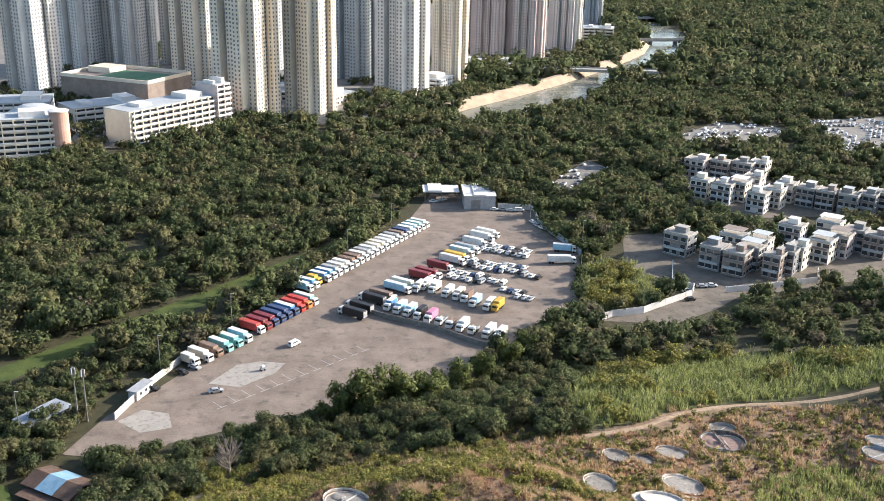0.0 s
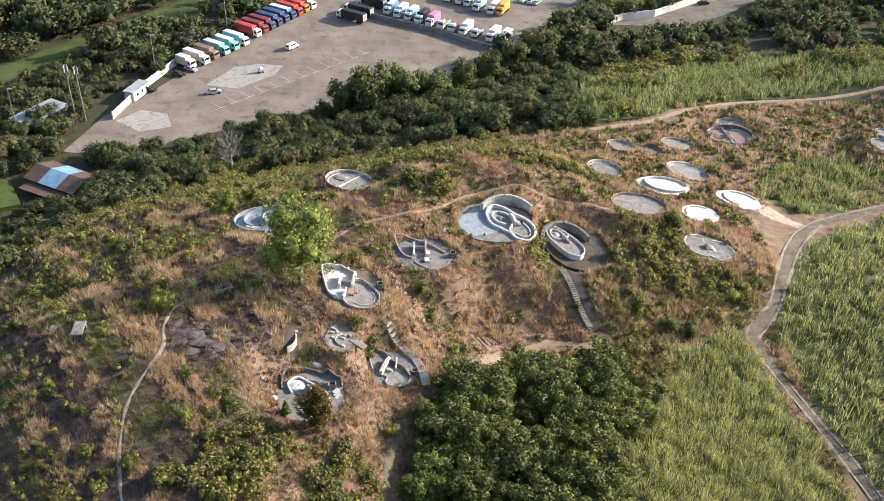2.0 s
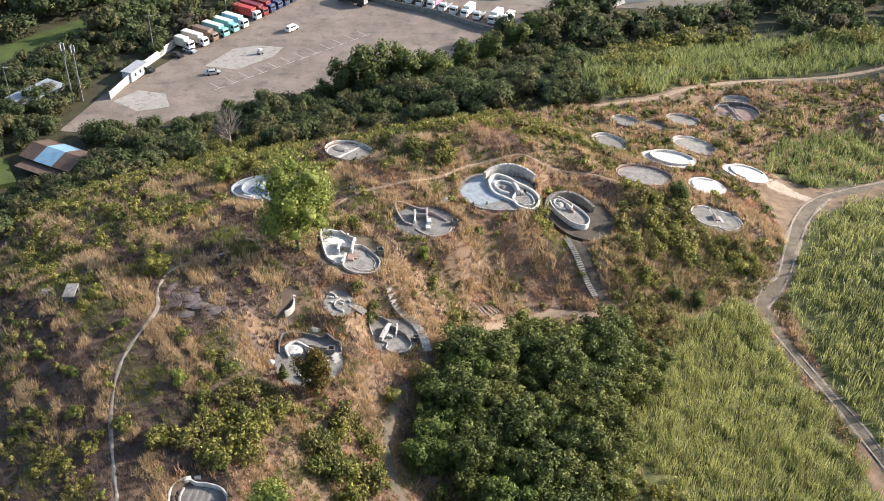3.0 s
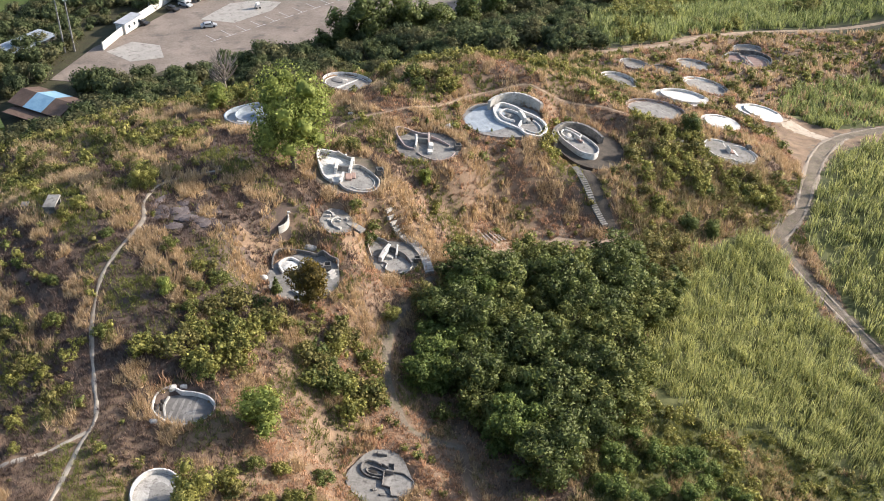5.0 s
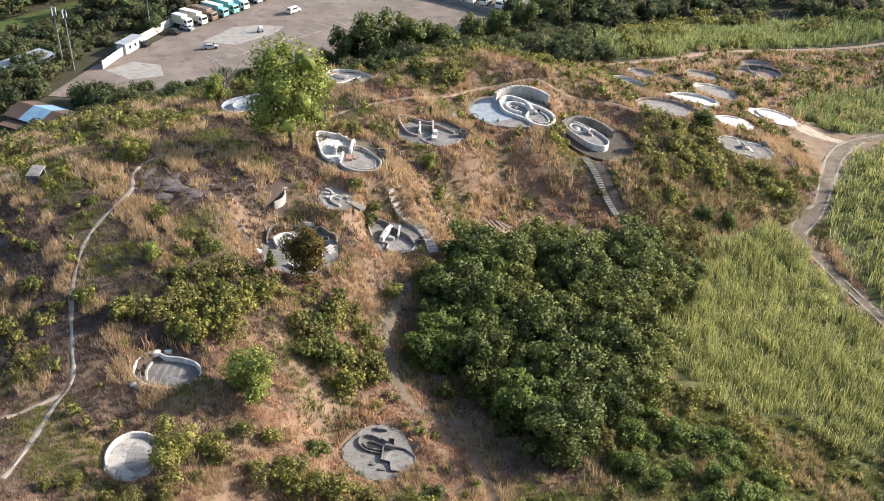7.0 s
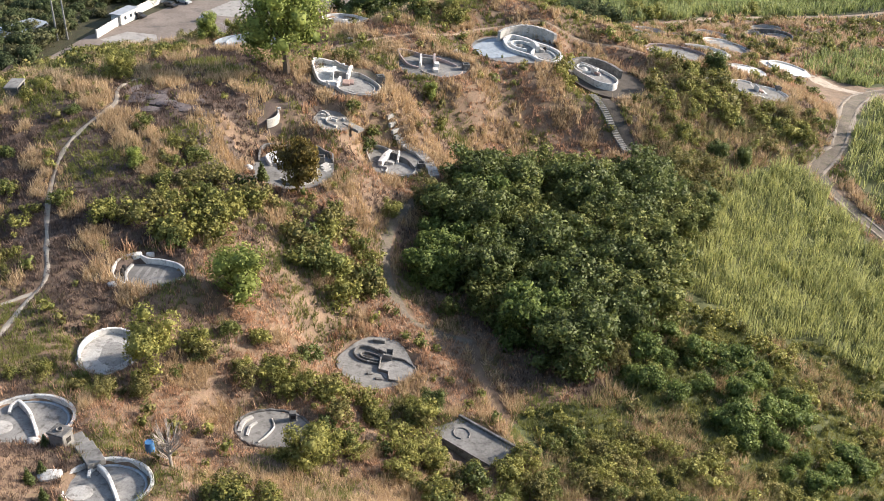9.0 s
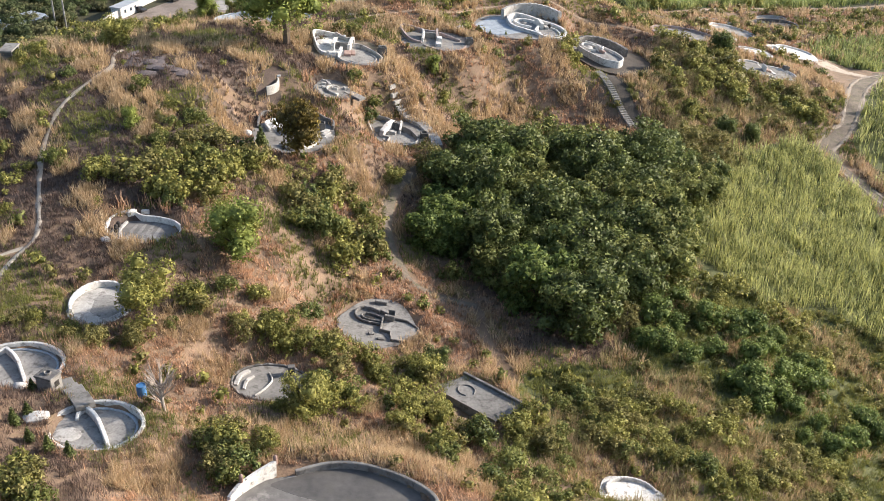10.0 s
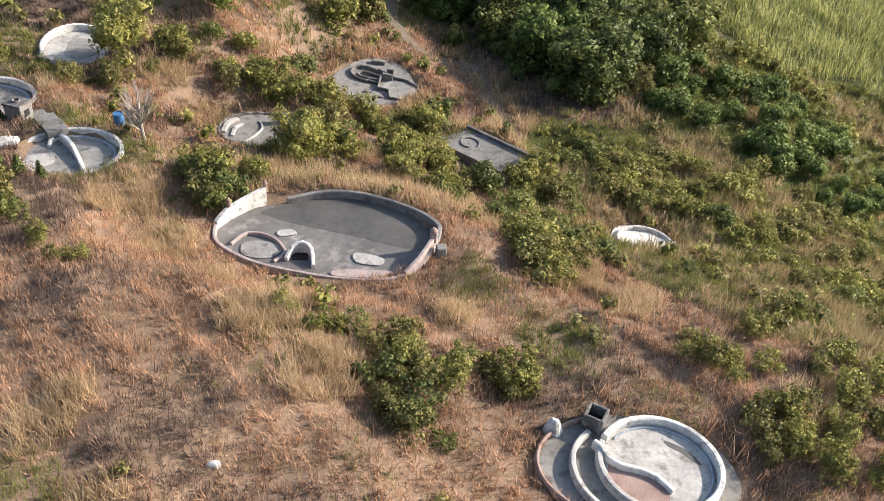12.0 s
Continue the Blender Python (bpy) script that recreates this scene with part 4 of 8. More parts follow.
part("back_floor", Form().plate([(-0.7, -0.27), (-0.98, 0.65), (-0.85, 0.86), (-0.4, 0.86), (0.06, 0.56), (0.0, 0.0), (-0.2, -0.5), (-0.48, -0.5)], rx, ry, -0.8, 0.1), WHITEWASH, gg, "whitewashed back floor")
part("court_floor", Form().plate([(-0.2, -0.5), (0.05, 0.25), (0.3, 0.3), (0.6, 0.08), (0.86, -0.3), (0.78, -0.72), (0.36, -0.9), (0.0, -0.8)], rx, ry, -0.8, 0.02), GRAVE_FLOOR, gg)
part("back_wall", Form().wall([(-0.48, -0.5), (-0.7, -0.28), (-0.88, 0.2), (-1.0, 0.7), (-0.88, 0.86), (-0.4, 0.88)], rx, ry, 0.24, -0.8, [0.4, 0.4, 0.75, 0.95, 0.95, 0.7]), WHITEWASH, gg)
part("shoulder_wall", Form().wall([(-0.42, 0.88), (-0.18, 0.76), (0.06, 0.58), (0.08, 0.4)], rx, ry, 0.26, -0.6, [0.9, 0.6, 0.8, 0.9]), CONCRETE_PALE, gg)
for u, v in ((-0.42, 0.9), (-0.18, 0.78), (-0.22, -0.56), (-0.46, -0.54)):
    pillar(u * rx, v * ry, -0.2, 0.95, WHITEWASH, gg)
part("inner_wall", Form().wall([(0.06, 0.56), (0.03, 0.3), (0.0, -0.02)], rx, ry, 0.34, -0.2, [1.05, 1.2, 0.9]), WHITEWASH, gg)
part("inner_wall", Form().wall([(-0.37, 0.4), (-0.38, 0.15), (-0.39, -0.12)], rx, ry, 0.4, -0.2, [1.0, 1.25, 1.1]), WHITEWASH, gg)
part("headstone", Form().box(-0.18 * rx, 0.08 * ry, 0.4, 0.34 * rx, 0.3, 1.1, 0.0, bevel=0.06), CONCRETE, gg, "upright headstone between two shoulder walls")
part("wing_wall", Form().wall([(-0.16, -0.2), (-0.2, -0.4), (-0.22, -0.6)], rx, ry, 0.3, -0.2, [0.9, 0.75, 0.5]), WHITEWASH, gg)
part("waist_wall", Form().wall([(-0.48, -0.5), (-0.36, -0.6), (-0.22, -0.58)], rx, ry, 0.2, -0.7, 0.35), CONCRETE_PALE, gg)
part("court_wall", Form().wall([(-0.22, -0.6), (-0.04, -0.82), (0.36, -0.93), (0.76, -0.76), (0.88, -0.3), (0.62, 0.1), (0.3, 0.34), (0.08, 0.3)], rx, ry, 0.2, -0.8, [0.4, 0.35, 0.3, 0.3, 0.35, 0.4, 0.55, 0.7]), CONCRETE_PALE, gg)
part("court_kerb", Form().wall([(0.1, -0.66), (0.36, -0.76), (0.66, -0.62), (0.74, -0.3), (0.54, 0.0)], rx, ry, 0.14, -0.2, 0.12), CONCRETE_PALE, gg)
part("altar", Form().box(0.0, -0.22 * ry, 0.14, 0.9, 1.5, 0.4, 0.1, bevel=0.05).box(0.14 * rx, -0.1 * ry, 0.08, 0.5, 1.5, 0.24, 0.1, bevel=0.04), TERRACOTTA, gg, "low offering table faced in faded pink tiles")
part("mound", Form().disc(-0.68 * rx, 0.42 * ry, 0.8, 0.9, 0.0, 0.14, 24, dome=0.14), WHITEWASH, gg)
incinerator(0.86 * rx, 0.14 * ry, 0.05, 1.0, 0.3, gg)
go, rx, ry = grave_base("O", "oval grave with whitewashed rim and wet dark floor")
BOWL = [(-1.0, 0.1), (-0.92, 0.62), (-0.58, 0.94), (-0.2, 0.8), (0.2, 0.78), (0.7, 0.55), (1.0, 0.0), (0.82, -0.62), (0.2, -0.98), (-0.4, -0.86), (-0.86, -0.45)]
part("floor", Form().plate(BOWL, rx, ry, -0.9, -0.2), WET_FLOOR, go)
part("rim_wall", Form().wall(BOWL, rx, ry, 0.2, -0.9, [0.45, 0.55, 0.6, 0.4, 0.35, 0.35, 0.35, 0.3, 0.3, 0.35, 0.4], True), WHITEWASH, go)
part("inner_kerb", Form().wall([(-0.6, 0.62), (-0.66, 0.1), (-0.52, -0.45)], rx, ry, 0.25, -0.3, [0.0, -0.05, -0.1]), CONCRETE_PALE, go)
for k in range(4):
    part("floor_streak", Form().plate([(-0.35 + 0.22 * k, 0.45), (-0.27 + 0.22 * k, 0.5), (-0.36 + 0.24 * k, -0.5), (-0.44 + 0.24 * k, -0.46)], rx, ry, -0.5, -0.194), GRAVE_FLOOR, go, "pale limescale streak")
part("gate_step", Form().box(0.75 * rx, -0.95 * ry, -0.2, 0.9, 0.5, 0.6, 0.4, bevel=0.05), CONCRETE_PALE, go)
for dx, dy in ((-2.3, 0.5), (-2.35, 0.0), (-2.2, -0.45)):
    part("urn", Form().disc(dx, dy, 0.17, 0.17, 0.0, 0.4, 12, dome=0.1), SOOT, go, "dark round burial urn")
part("gate_stone", Form().box(-0.6, 2.75, 0.3, 0.7, 0.3, 0.5, 0.2, bevel=0.06), WHITEWASH, go)
gp, rx, ry = grave_base("P", "blackened old grave with sunken angular walls", CONCRETE, 0.1, 0.96)
part("court_floor", Form().plate([(0.1, -0.3), (0.38, 0.15), (0.68, 0.12), (0.95, -0.1), (0.98, -0.38), (0.72, -0.66), (0.34, -0.68)], rx, ry, -0.8, 0.02), GRAVE_FLOOR, gp, "patchy pale court floor")
part("rim_wall", Form().wall([(0.0, 0.36), (-0.28, 0.5), (-0.5, 0.46), (-0.6, 0.2), (-0.4, -0.04), (0.06, -0.12)], rx, ry, 0.17, -0.6, [0.34, 0.32, 0.28, 0.24, 0.22, 0.22]), CONCRETE_DARK, gp)
part("inner_wall", Form().wall([(0.1, 0.0), (-0.28, 0.02), (-0.44, 0.14), (-0.34, 0.28), (-0.08, 0.22), (0.08, 0.14)], rx, ry, 0.15, -0.4, 0.24), CONCRETE_DARK, gp)
part("mound", Form().disc(-0.24 * rx, 0.13 * ry, 0.5, 0.34, -0.2, 0.02, 18, dome=0.08), SOOT, gp, "sunken sooty hollow")
part("zigzag_wall", Form().wall([(0.0, 0.4), (0.2, 0.3), (0.2, 0.42), (0.37, 0.42), (0.38, 0.16), (0.68, 0.14), (0.96, -0.08), (1.0, -0.38)], rx, ry, 0.15, -0.6, [0.36, 0.36, 0.4, 0.4, 0.3, 0.22, 0.16, 0.12], soft=False), CONCRETE_DARK, gp)
part("zigzag_wall", Form().wall([(0.08, 0.12), (0.07, -0.14), (0.05, -0.36), (0.3, -0.42), (0.33, -0.68), (0.72, -0.68), (1.0, -0.38)], rx, ry, 0.15, -0.6, [0.4, 0.36, 0.3, 0.3, 0.22, 0.12, 0.12], soft=False), CONCRETE_DARK, gp)
part("headstone", Form().box(0.24 * rx, 0.12 * ry, 0.2, 0.9, 0.26, 0.7, -0.1, bevel=0.04), CONCRETE_DARK, gp)
part("bench", Form().box(0.0, 0.82 * ry, 0.1, 1.1, 0.45, 0.4, -0.05, bevel=0.05), CONCRETE_DARK, gp)
part("rubble", Form().box(-0.15 * rx, -0.5 * ry, 0.03, 0.5, 0.35, 0.2, 0.4, bevel=0.05).box(0.1 * rx, -0.66 * ry, 0.03, 0.7, 0.3, 0.16, 0.1, bevel=0.04), CONCRETE_DARK, gp)
gv, rx, ry = grave_base("V", "pale plastered slab grave beneath a tree")
part("slab", Form().disc(0, 0, rx * 1.15, ry * 1.1, -0.8, 0.04, 40, wobble=0.05), CONCRETE_PALE, gv)
part("back_wall", Form().ring(0.05 * rx, 0, rx * 1.08, ry * 1.02, 40, 215, 0.22, -0.4, 0.4, 34, rise=0.2, uneven=0.03), WHITEWASH, gv)
part("stained_floor", Form().disc(0.25 * rx, -0.1 * ry, rx * 0.6, ry * 0.6, -0.4, 0.046, 26, wobble=0.18), GRAVE_FLOOR, gv)
for key, lab in (("R", "round grave with whitewashed rim and pale floor"), ("S", "round grave with whitewashed rim and curved dividing wall")):
    g, rx, ry = grave_base(key, lab)
    part("floor", Form().disc(0, 0, rx * 0.98, ry * 0.98, -0.9, 0.0, 44), GRAVE_FLOOR, g)
    ring = [(math.cos(radians(a)), math.sin(radians(a))) for a in range(0, 360, 20)]
    part("rim_wall", Form().wall(ring, rx, ry, 0.24, -0.9, [0.34 + 0.14 * math.cos(radians(a - 45)) for a in range(0, 360, 20)], True), WHITEWASH, g)
    part("court_kerb", Form().wall(ring[-4:] + ring[:7], rx * 0.86, ry * 0.86, 0.16, -0.2, 0.1), LIME_BLUE, g)
    part("dividing_wall", Form().wall([(-0.4, 0.72), (-0.18, 0.46), (0.0, 0.2), (0.16, -0.12), (0.32, -0.46), (0.48, -0.84)], rx, ry, 0.24, -0.2, [0.4, 0.52, 0.42, 0.36, 0.28, 0.22]), WHITEWASH, g, "whitewashed dividing wall that steps down")
    part("shoulder_wall", Form().wall([(-0.38, 0.76), (-0.52, 0.55), (-0.5, 0.3)], rx, ry, 0.22, -0.2, [0.4, 0.32, 0.15]), WHITEWASH, g)
    part("mound", Form().disc(-0.55 * rx, -0.3 * ry, 0.3 * rx, 0.3 * ry, -0.2, 0.03, 24, dome=0.06), CONCRETE_PALE, g)
gt, rx, ry = grave_base("T", "low dark round grave with rubble edge", CONCRETE, 0.04, 1.0)
part("rim", Form().ring(0, 0, rx * 0.98, ry * 0.98, -30, 330, 0.2, -0.4, 0.1, 44, uneven=0.05), CONCRETE_DARK, gt)
part("divider", Form().wall([(-0.1, 0.5), (0.02, 0.1), (-0.12, -0.4), (-0.3, -0.75)], rx, ry, 0.14, -0.2, [0.08, 0.1, 0.12, 0.1]), CONCRETE_PALE, gt)
part("stepped_plinth", Form().wall([(-0.85, -0.3), (-0.8, 0.2), (-0.6, 0.5)], rx, ry, 0.35, -0.2, [0.12, 0.2, 0.15]).wall([(-0.62, -0.45), (-0.6, 0.0), (-0.45, 0.25)], rx, ry, 0.25, -0.2, [0.06, 0.12, 0.08]), CONCRETE_PALE, gt, "broken whitewashed plinth")
grave_slab("X", "white plastered grave in the bushes", WHITEWASH, WHITEWASH, 0.22, 10, 200, 0.1)
grave_court("ER1", "bluish ring-walled grave on a dark slope", CONCRETE, LIME_BLUE, 0.5, 40, mound=False)
grave_court("ER2", "bluish ring-walled grave higher on the slope", CONCRETE, LIME_BLUE, 0.5, 40, mound=False)

# large walled court close to the camera's end
m, rx, ry = plot_pose("W")
w = thing("grave", "large oval walled grave court with stained floor", "grave", m, "graves on the hill")
OVAL = [(-0.97, 0.1), (-0.92, -0.32), (-0.58, -0.7), (-0.1, -0.9), (0.3, -0.97), (0.64, -0.9), (0.86, -0.6), (0.98, -0.12), (1.0, 0.22), (0.85, 0.52), (0.55, 0.8), (0.2, 0.96), (-0.1, 0.93), (-0.4, 0.74), (-0.72, 0.55)]
part("floor", Form().plate(OVAL, rx * 0.99, ry * 0.99, -1.2, -0.25), WET_FLOOR, w)
# dark plate: wet cement and the shade over it in one colour
part("damp_patch", Form().plate([(-0.62, 0.5), (-0.35, 0.73), (-0.1, 0.88), (0.2, 0.92), (0.54, 0.76), (0.82, 0.5), (0.95, 0.2), (0.95, -0.2), (0.6, -0.12), (0.3, 0.02), (0.0, 0.14), (-0.3, 0.26), (-0.5, 0.38)], rx, ry, -0.6, -0.243), DARK_CEMENT, w, "damp far half of the floor with painted shade")
part("rim_wall", Form().wall(OVAL[:8], rx, ry, 0.2, -1.2, [0.1, 0.05, 0.05, 0.06, 0.08, 0.1, 0.2, 0.35]), ROSE_RIM, w, "low rim wall with worn pinkish top")
part("far_wall", Form().wall(OVAL[7:14], rx, ry, 0.24, -1.2, [0.35, 0.3, 0.25, 0.2, 0.2, 0.18, 0.1]), CONCRETE, w)
part("end_wall", Form().wall([(-0.6, 0.74), (-0.76, 0.5), (-0.9, 0.24), (-0.97, 0.05)], rx, ry, 0.26, -0.9, [0.75, 0.62, 0.5, 0.2]), WHITEWASH, w, "whitewashed end wall with flaking plaster")
for u, v in ((-0.6, 0.76), (-0.88, 0.3)):
    part("finial", Form().disc(u * rx, v * ry, 0.13, 0.13, 0.4, 0.95, 12, dome=0.14), TERRACOTTA, w)
part("bed_edge", Form().wall([(-0.8, -0.3), (-0.68, -0.05), (-0.46, -0.12), (-0.32, -0.42), (-0.4, -0.62)], rx, ry, 0.16, -0.35, [-0.1, -0.06, -0.06, -0.08, -0.12]), ROSE_RIM, w, "curved bed edge in worn pink plaster")
part("raised_bed", Form().disc(-0.54 * rx, -0.38 * ry, 1.05, 0.75, -0.35, -0.19, 26, wobble=0.06), GRAVE_FLOOR, w)
part("headstone", Form().wall([(-0.3, -0.58), (-0.26, -0.42), (-0.17, -0.36), (-0.09, -0.46), (-0.06, -0.7)], rx, ry, 0.2, -0.3, [0.0, 0.3, 0.44, 0.32, -0.02]), WHITEWASH, w, "small curved white headstone enclosure")
part("soot_mark", Form().box(-0.19 * rx, -0.48 * ry, -0.22, 0.8, 0.5, 0.08, 0.1), SOOT, w, "sooty offering hearth")
part("altar", Form().plate([(0.16, -0.72), (0.6, -0.7), (0.62, -0.84), (0.14, -0.86)], rx, ry, -0.3, -0.16), ROSE_RIM, w)
part("step", Form().plate([(0.28, -0.34), (0.52, -0.42), (0.5, -0.58), (0.3, -0.54)], rx, ry, -0.3, -0.18), CONCRETE_PALE, w)
part("rubble", Form().plate([(-0.42, 0.06), (-0.3, 0.1), (-0.26, 0.0), (-0.4, -0.06)], rx, ry, -0.3, -0.18), CONCRETE_PALE, w)
part("side_wall", Form().wall([(0.72, -0.82), (0.84, -0.56), (0.94, -0.2)], rx, ry, 0.22, -0.6, [0.2, 0.5, 0.6]), ROSE_RIM, w)
part("gate_post", Form().box(rx * 0.95, -ry * 0.16, 0.3, 0.34, 0.34, 1.3, 0.2, bevel=0.05), ROSE_RIM, w)
part("post_cap", Form().disc(rx * 0.95, -ry * 0.16, 0.2, 0.2, 0.95, 1.02, 12, dome=0.15), TERRACOTTA, w)
part("gate_post", Form().box(rx * 1.02, -ry * 0.34, 0.1, 0.5, 0.5, 0.9, 0.2, bevel=0.05), CONCRETE, w)

# grave at the walk's end: round court, crescent walls, burner on a concrete apron
m, rx, ry = plot_pose("Ypad")
y = thing("grave", "round grave with whitewashed ring and crescent walls", "grave", m, "graves on the hill")
part("apron", Form().disc(0, 0, rx, ry * 1.06, -0.8, -0.02, 44, wobble=0.03), CONCRETE, y)
part("edge_wall", Form().ring(-0.15, 0.0, rx * 0.98, ry * 1.02, 112, 250, 0.14, -0.3, 0.22, 30), TERRACOTTA, y, "low red-brown curved edging")
part("crescent_wall", Form().ring(-0.2, -0.1, 2.5, 2.35, 132, 235, 0.22, -0.3, 0.28, 26, rise=0.08), CONCRETE_PALE, y)
part("court_floor", Form().disc(0.75, 0.2, 2.3, 2.2, -0.5, 0.05, 40), CONCRETE_PALE, y, "pale peeling plaster floor")
part("court_wall", Form().ring(0.75, 0.2, 2.38, 2.28, -70, 150, 0.26, -0.5, 0.42, 40), WHITEWASH, y)
part("court_kerb", Form().ring(0.75, 0.2, 2.1, 2.0, -60, 140, 0.1, -0.2, 0.14, 36), LIME_BLUE, y)
part("court_wall", Form().ring(0.75, 0.2, 2.38, 2.28, 156, 250, 0.24, -0.5, 0.36, 24), CONCRETE_PALE, y)
part("dividing_wall", Form().wall([(-1.75, 1.05), (-1.5, 0.75), (-1.3, 0.35), (-0.8, 0.02), (-0.1, -0.1), (0.6, -0.4), (1.1, -1.0)], 1, 1, 0.2, -0.1, [0.4, 0.46, 0.4, 0.34, 0.3, 0.26, 0.22]), WHITEWASH, y, "curved whitewashed dividing wall")
part("sunken_floor", Form().plate([(-1.25, 0.15), (-0.8, -0.1), (-0.1, -0.22), (0.5, -0.5), (0.95, -1.1), (0.6, -1.85), (-0.4, -1.75), (-1.2, -0.9)], 1, 1, -0.2, 0.056), TERRACOTTA, y, "reddish brown forecourt below the dividing wall")
part("floor_stain", Form().plate([(1.2, 1.6), (2.0, 1.2), (2.5, 0.5), (2.2, 0.6), (1.8, 1.0), (1.3, 1.3)], 1, 1, -0.2, 0.056), DARK_CEMENT, y, "dark curved patch of the floor")
incinerator(-1.6, 2.2, 0, 0.85, -0.45, y)
part("cover_stone", Form().box(-3.3, 1.75, 0.3, 0.75, 0.6, 0.65, -0.4, taper=0.55, bevel=0.1), WHITEWASH, y, "white rounded boundary stone")


# ---- plants ----
rng = np.random.default_rng(7)


def unit(a):
    return a / np.linalg.norm(a, axis=-1, keepdims=True)


# a lump of twenty-four faces
CUBE = np.array([(x, y, z) for x in (-1, 1) for y in (-1, 1) for z in (-1, 1)]) * 0.577
OUT = np.array([(1, 0, 0), (-1, 0, 0), (0, 1, 0), (0, -1, 0), (0, 0, 1), (0, 0, -1)])
LUMP = np.concatenate([CUBE, OUT])
LUMP_F = []
for ax in range(3):
    for sa in (0, 1):
        for sb in (0, 1):
            o = [k for k in range(3) if k != ax]
            ends = [i for i in range(8) if (LUMP[i][o[0]] > 0) == bool(sa) and (LUMP[i][o[1]] > 0) == bool(sb)]
            LUMP_F.append((ends[0], 8 + 2 * o[0] + (0 if sa else 1), ends[1], 8 + 2 * o[1] + (0 if sb else 1)))
LUMP_F = np.array([q[:3] for q in LUMP_F] + [(q[0], q[2], q[3]) for q in LUMP_F])
inward = (np.cross(LUMP[LUMP_F[:, 1]] - LUMP[LUMP_F[:, 0]], LUMP[LUMP_F[:, 2]] - LUMP[LUMP_F[:, 0]]) * LUMP[LUMP_F].sum(1)).sum(1) < 0
LUMP_F[inward] = LUMP_F[inward][:, ::-1]


def crown_faces(lobes, leaves, leaf, droop=0.0, core=0.72, long=1.5, loose=0.55, ruffle=0.55, uneven=(0.5, 1.22)):
    """Leaf faces on the outside of several lobes (x, y, z, r), and rounded lumps of foliage inside: corners, faces, normals."""
    lobes = np.array(lobes)
    share = lobes[:, 3] ** 2
    pick = rng.choice(len(lobes), leaves, p=share / share.sum())
    d = unit(rng.normal(size=(leaves, 3)) + (0, 0, 0.35))
    r = lobes[pick, 3] * rng.uniform(0.72, 1.08, leaves)
    c = lobes[pick, :3] + d * r[:, None]
    n = unit(d + rng.normal(scale=loose, size=(leaves, 3)))
    a = unit(np.cross(n, rng.normal(size=(leaves, 3))))
    a[:, 2] -= droop
    a = unit(a)
    b = np.cross(n, a)
    s = leaf * rng.uniform(0.6, 1.35, leaves)[:, None]
    tips = np.stack([c - a * s * long * 0.5, c - b * s * 0.45 + a * s * long * 0.32, c + b * s * 0.45 + a * s * long * 0.32], 1)
    flip = (np.cross(tips[:, 1] - tips[:, 0], tips[:, 2] - tips[:, 0]) * d).sum(1) < 0
    tips[flip] = tips[flip][:, ::-1]
    normals = [np.repeat(unit(d + rng.normal(scale=ruffle, size=(leaves, 3))), 3, axis=0)]
    verts, faces = [tips.reshape(-1, 3)], [np.arange(leaves * 3).reshape(-1, 3)]
    base = leaves * 3
    for x, y, z, r in lobes:
        verts.append(LUMP * r * core * rng.uniform(*uneven, (14, 1)) + (x, y, z))
        normals.append(unit(LUMP + rng.normal(scale=0.35, size=(14, 3))))
        faces.append(LUMP_F + base)
        base += 14
    return np.concatenate(verts), np.concatenate(faces), np.concatenate(normals)


def lobes_of(height, radius, count, base=0.35, flat=1.0, spread=0.62, small=1.0):
    out = [(0, 0, height * (0.5 + base / 2), radius * 0.6)]
    for i in range(count):
        a = rng.uniform(0, 6.283)
        q = radius * spread * math.sqrt(rng.uniform(0.15, 1))
        z = height * (base + (0.92 - base) * rng.uniform(0.1, 1) * (1 - 0.35 * (q / radius) ** 2))
        r = radius * rng.uniform(0.28, 0.46) * small
        out.append((q * math.cos(a), q * math.sin(a), min(z, height - r * 0.8) * flat, r))
    return out


def trunk_form(height, radius, limbs=5, seed=1, girth=0.03):
    f = Form()
    r = random.Random(seed)
    g = height * girth
    lean = (r.uniform(-0.04, 0.04) * height, r.uniform(-0.04, 0.04) * height)
    f.tube([(0, 0, -0.5), (0, 0, 0.1 * height), (lean[0] * 0.6, lean[1] * 0.6, 0.4 * height), (lean[0], lean[1], 0.75 * height)], [g * 1.3, g, g * 0.7, g * 0.25])
    for i in range(limbs):
        a = i * 6.283 / limbs + r.uniform(-0.4, 0.4)
        z = height * r.uniform(0.25, 0.5)
        q = radius * r.uniform(0.5, 0.8)
        f.tube([(lean[0] * z / height, lean[1] * z / height, z), (q * 0.5 * math.cos(a), q * 0.5 * math.sin(a), z + height * 0.14), (q * math.cos(a), q * math.sin(a), z + height * 0.3)], [g * 0.5, g * 0.35, g * 0.1], 5)
    return f


def tree_kind(name, label, category, height, radius, lobe_count, leaves, leaf, mat, base=0.3, droop=0.0, group="", seed=1, core=0.62, spread=0.62, small=1.0):
    """A template: an Empty with trunk and crown."""
    ob = thing(name, label, category, None, group)
    part("trunk", trunk_form(height, radius, seed=seed), BARK, ob)
    part("crown", indexed_mesh("crown", *crown_faces(lobes_of(height, radius, lobe_count, base, 1.0, spread, small), leaves, leaf, droop, core), [mat]), None, ob)
    return ob


used = set()


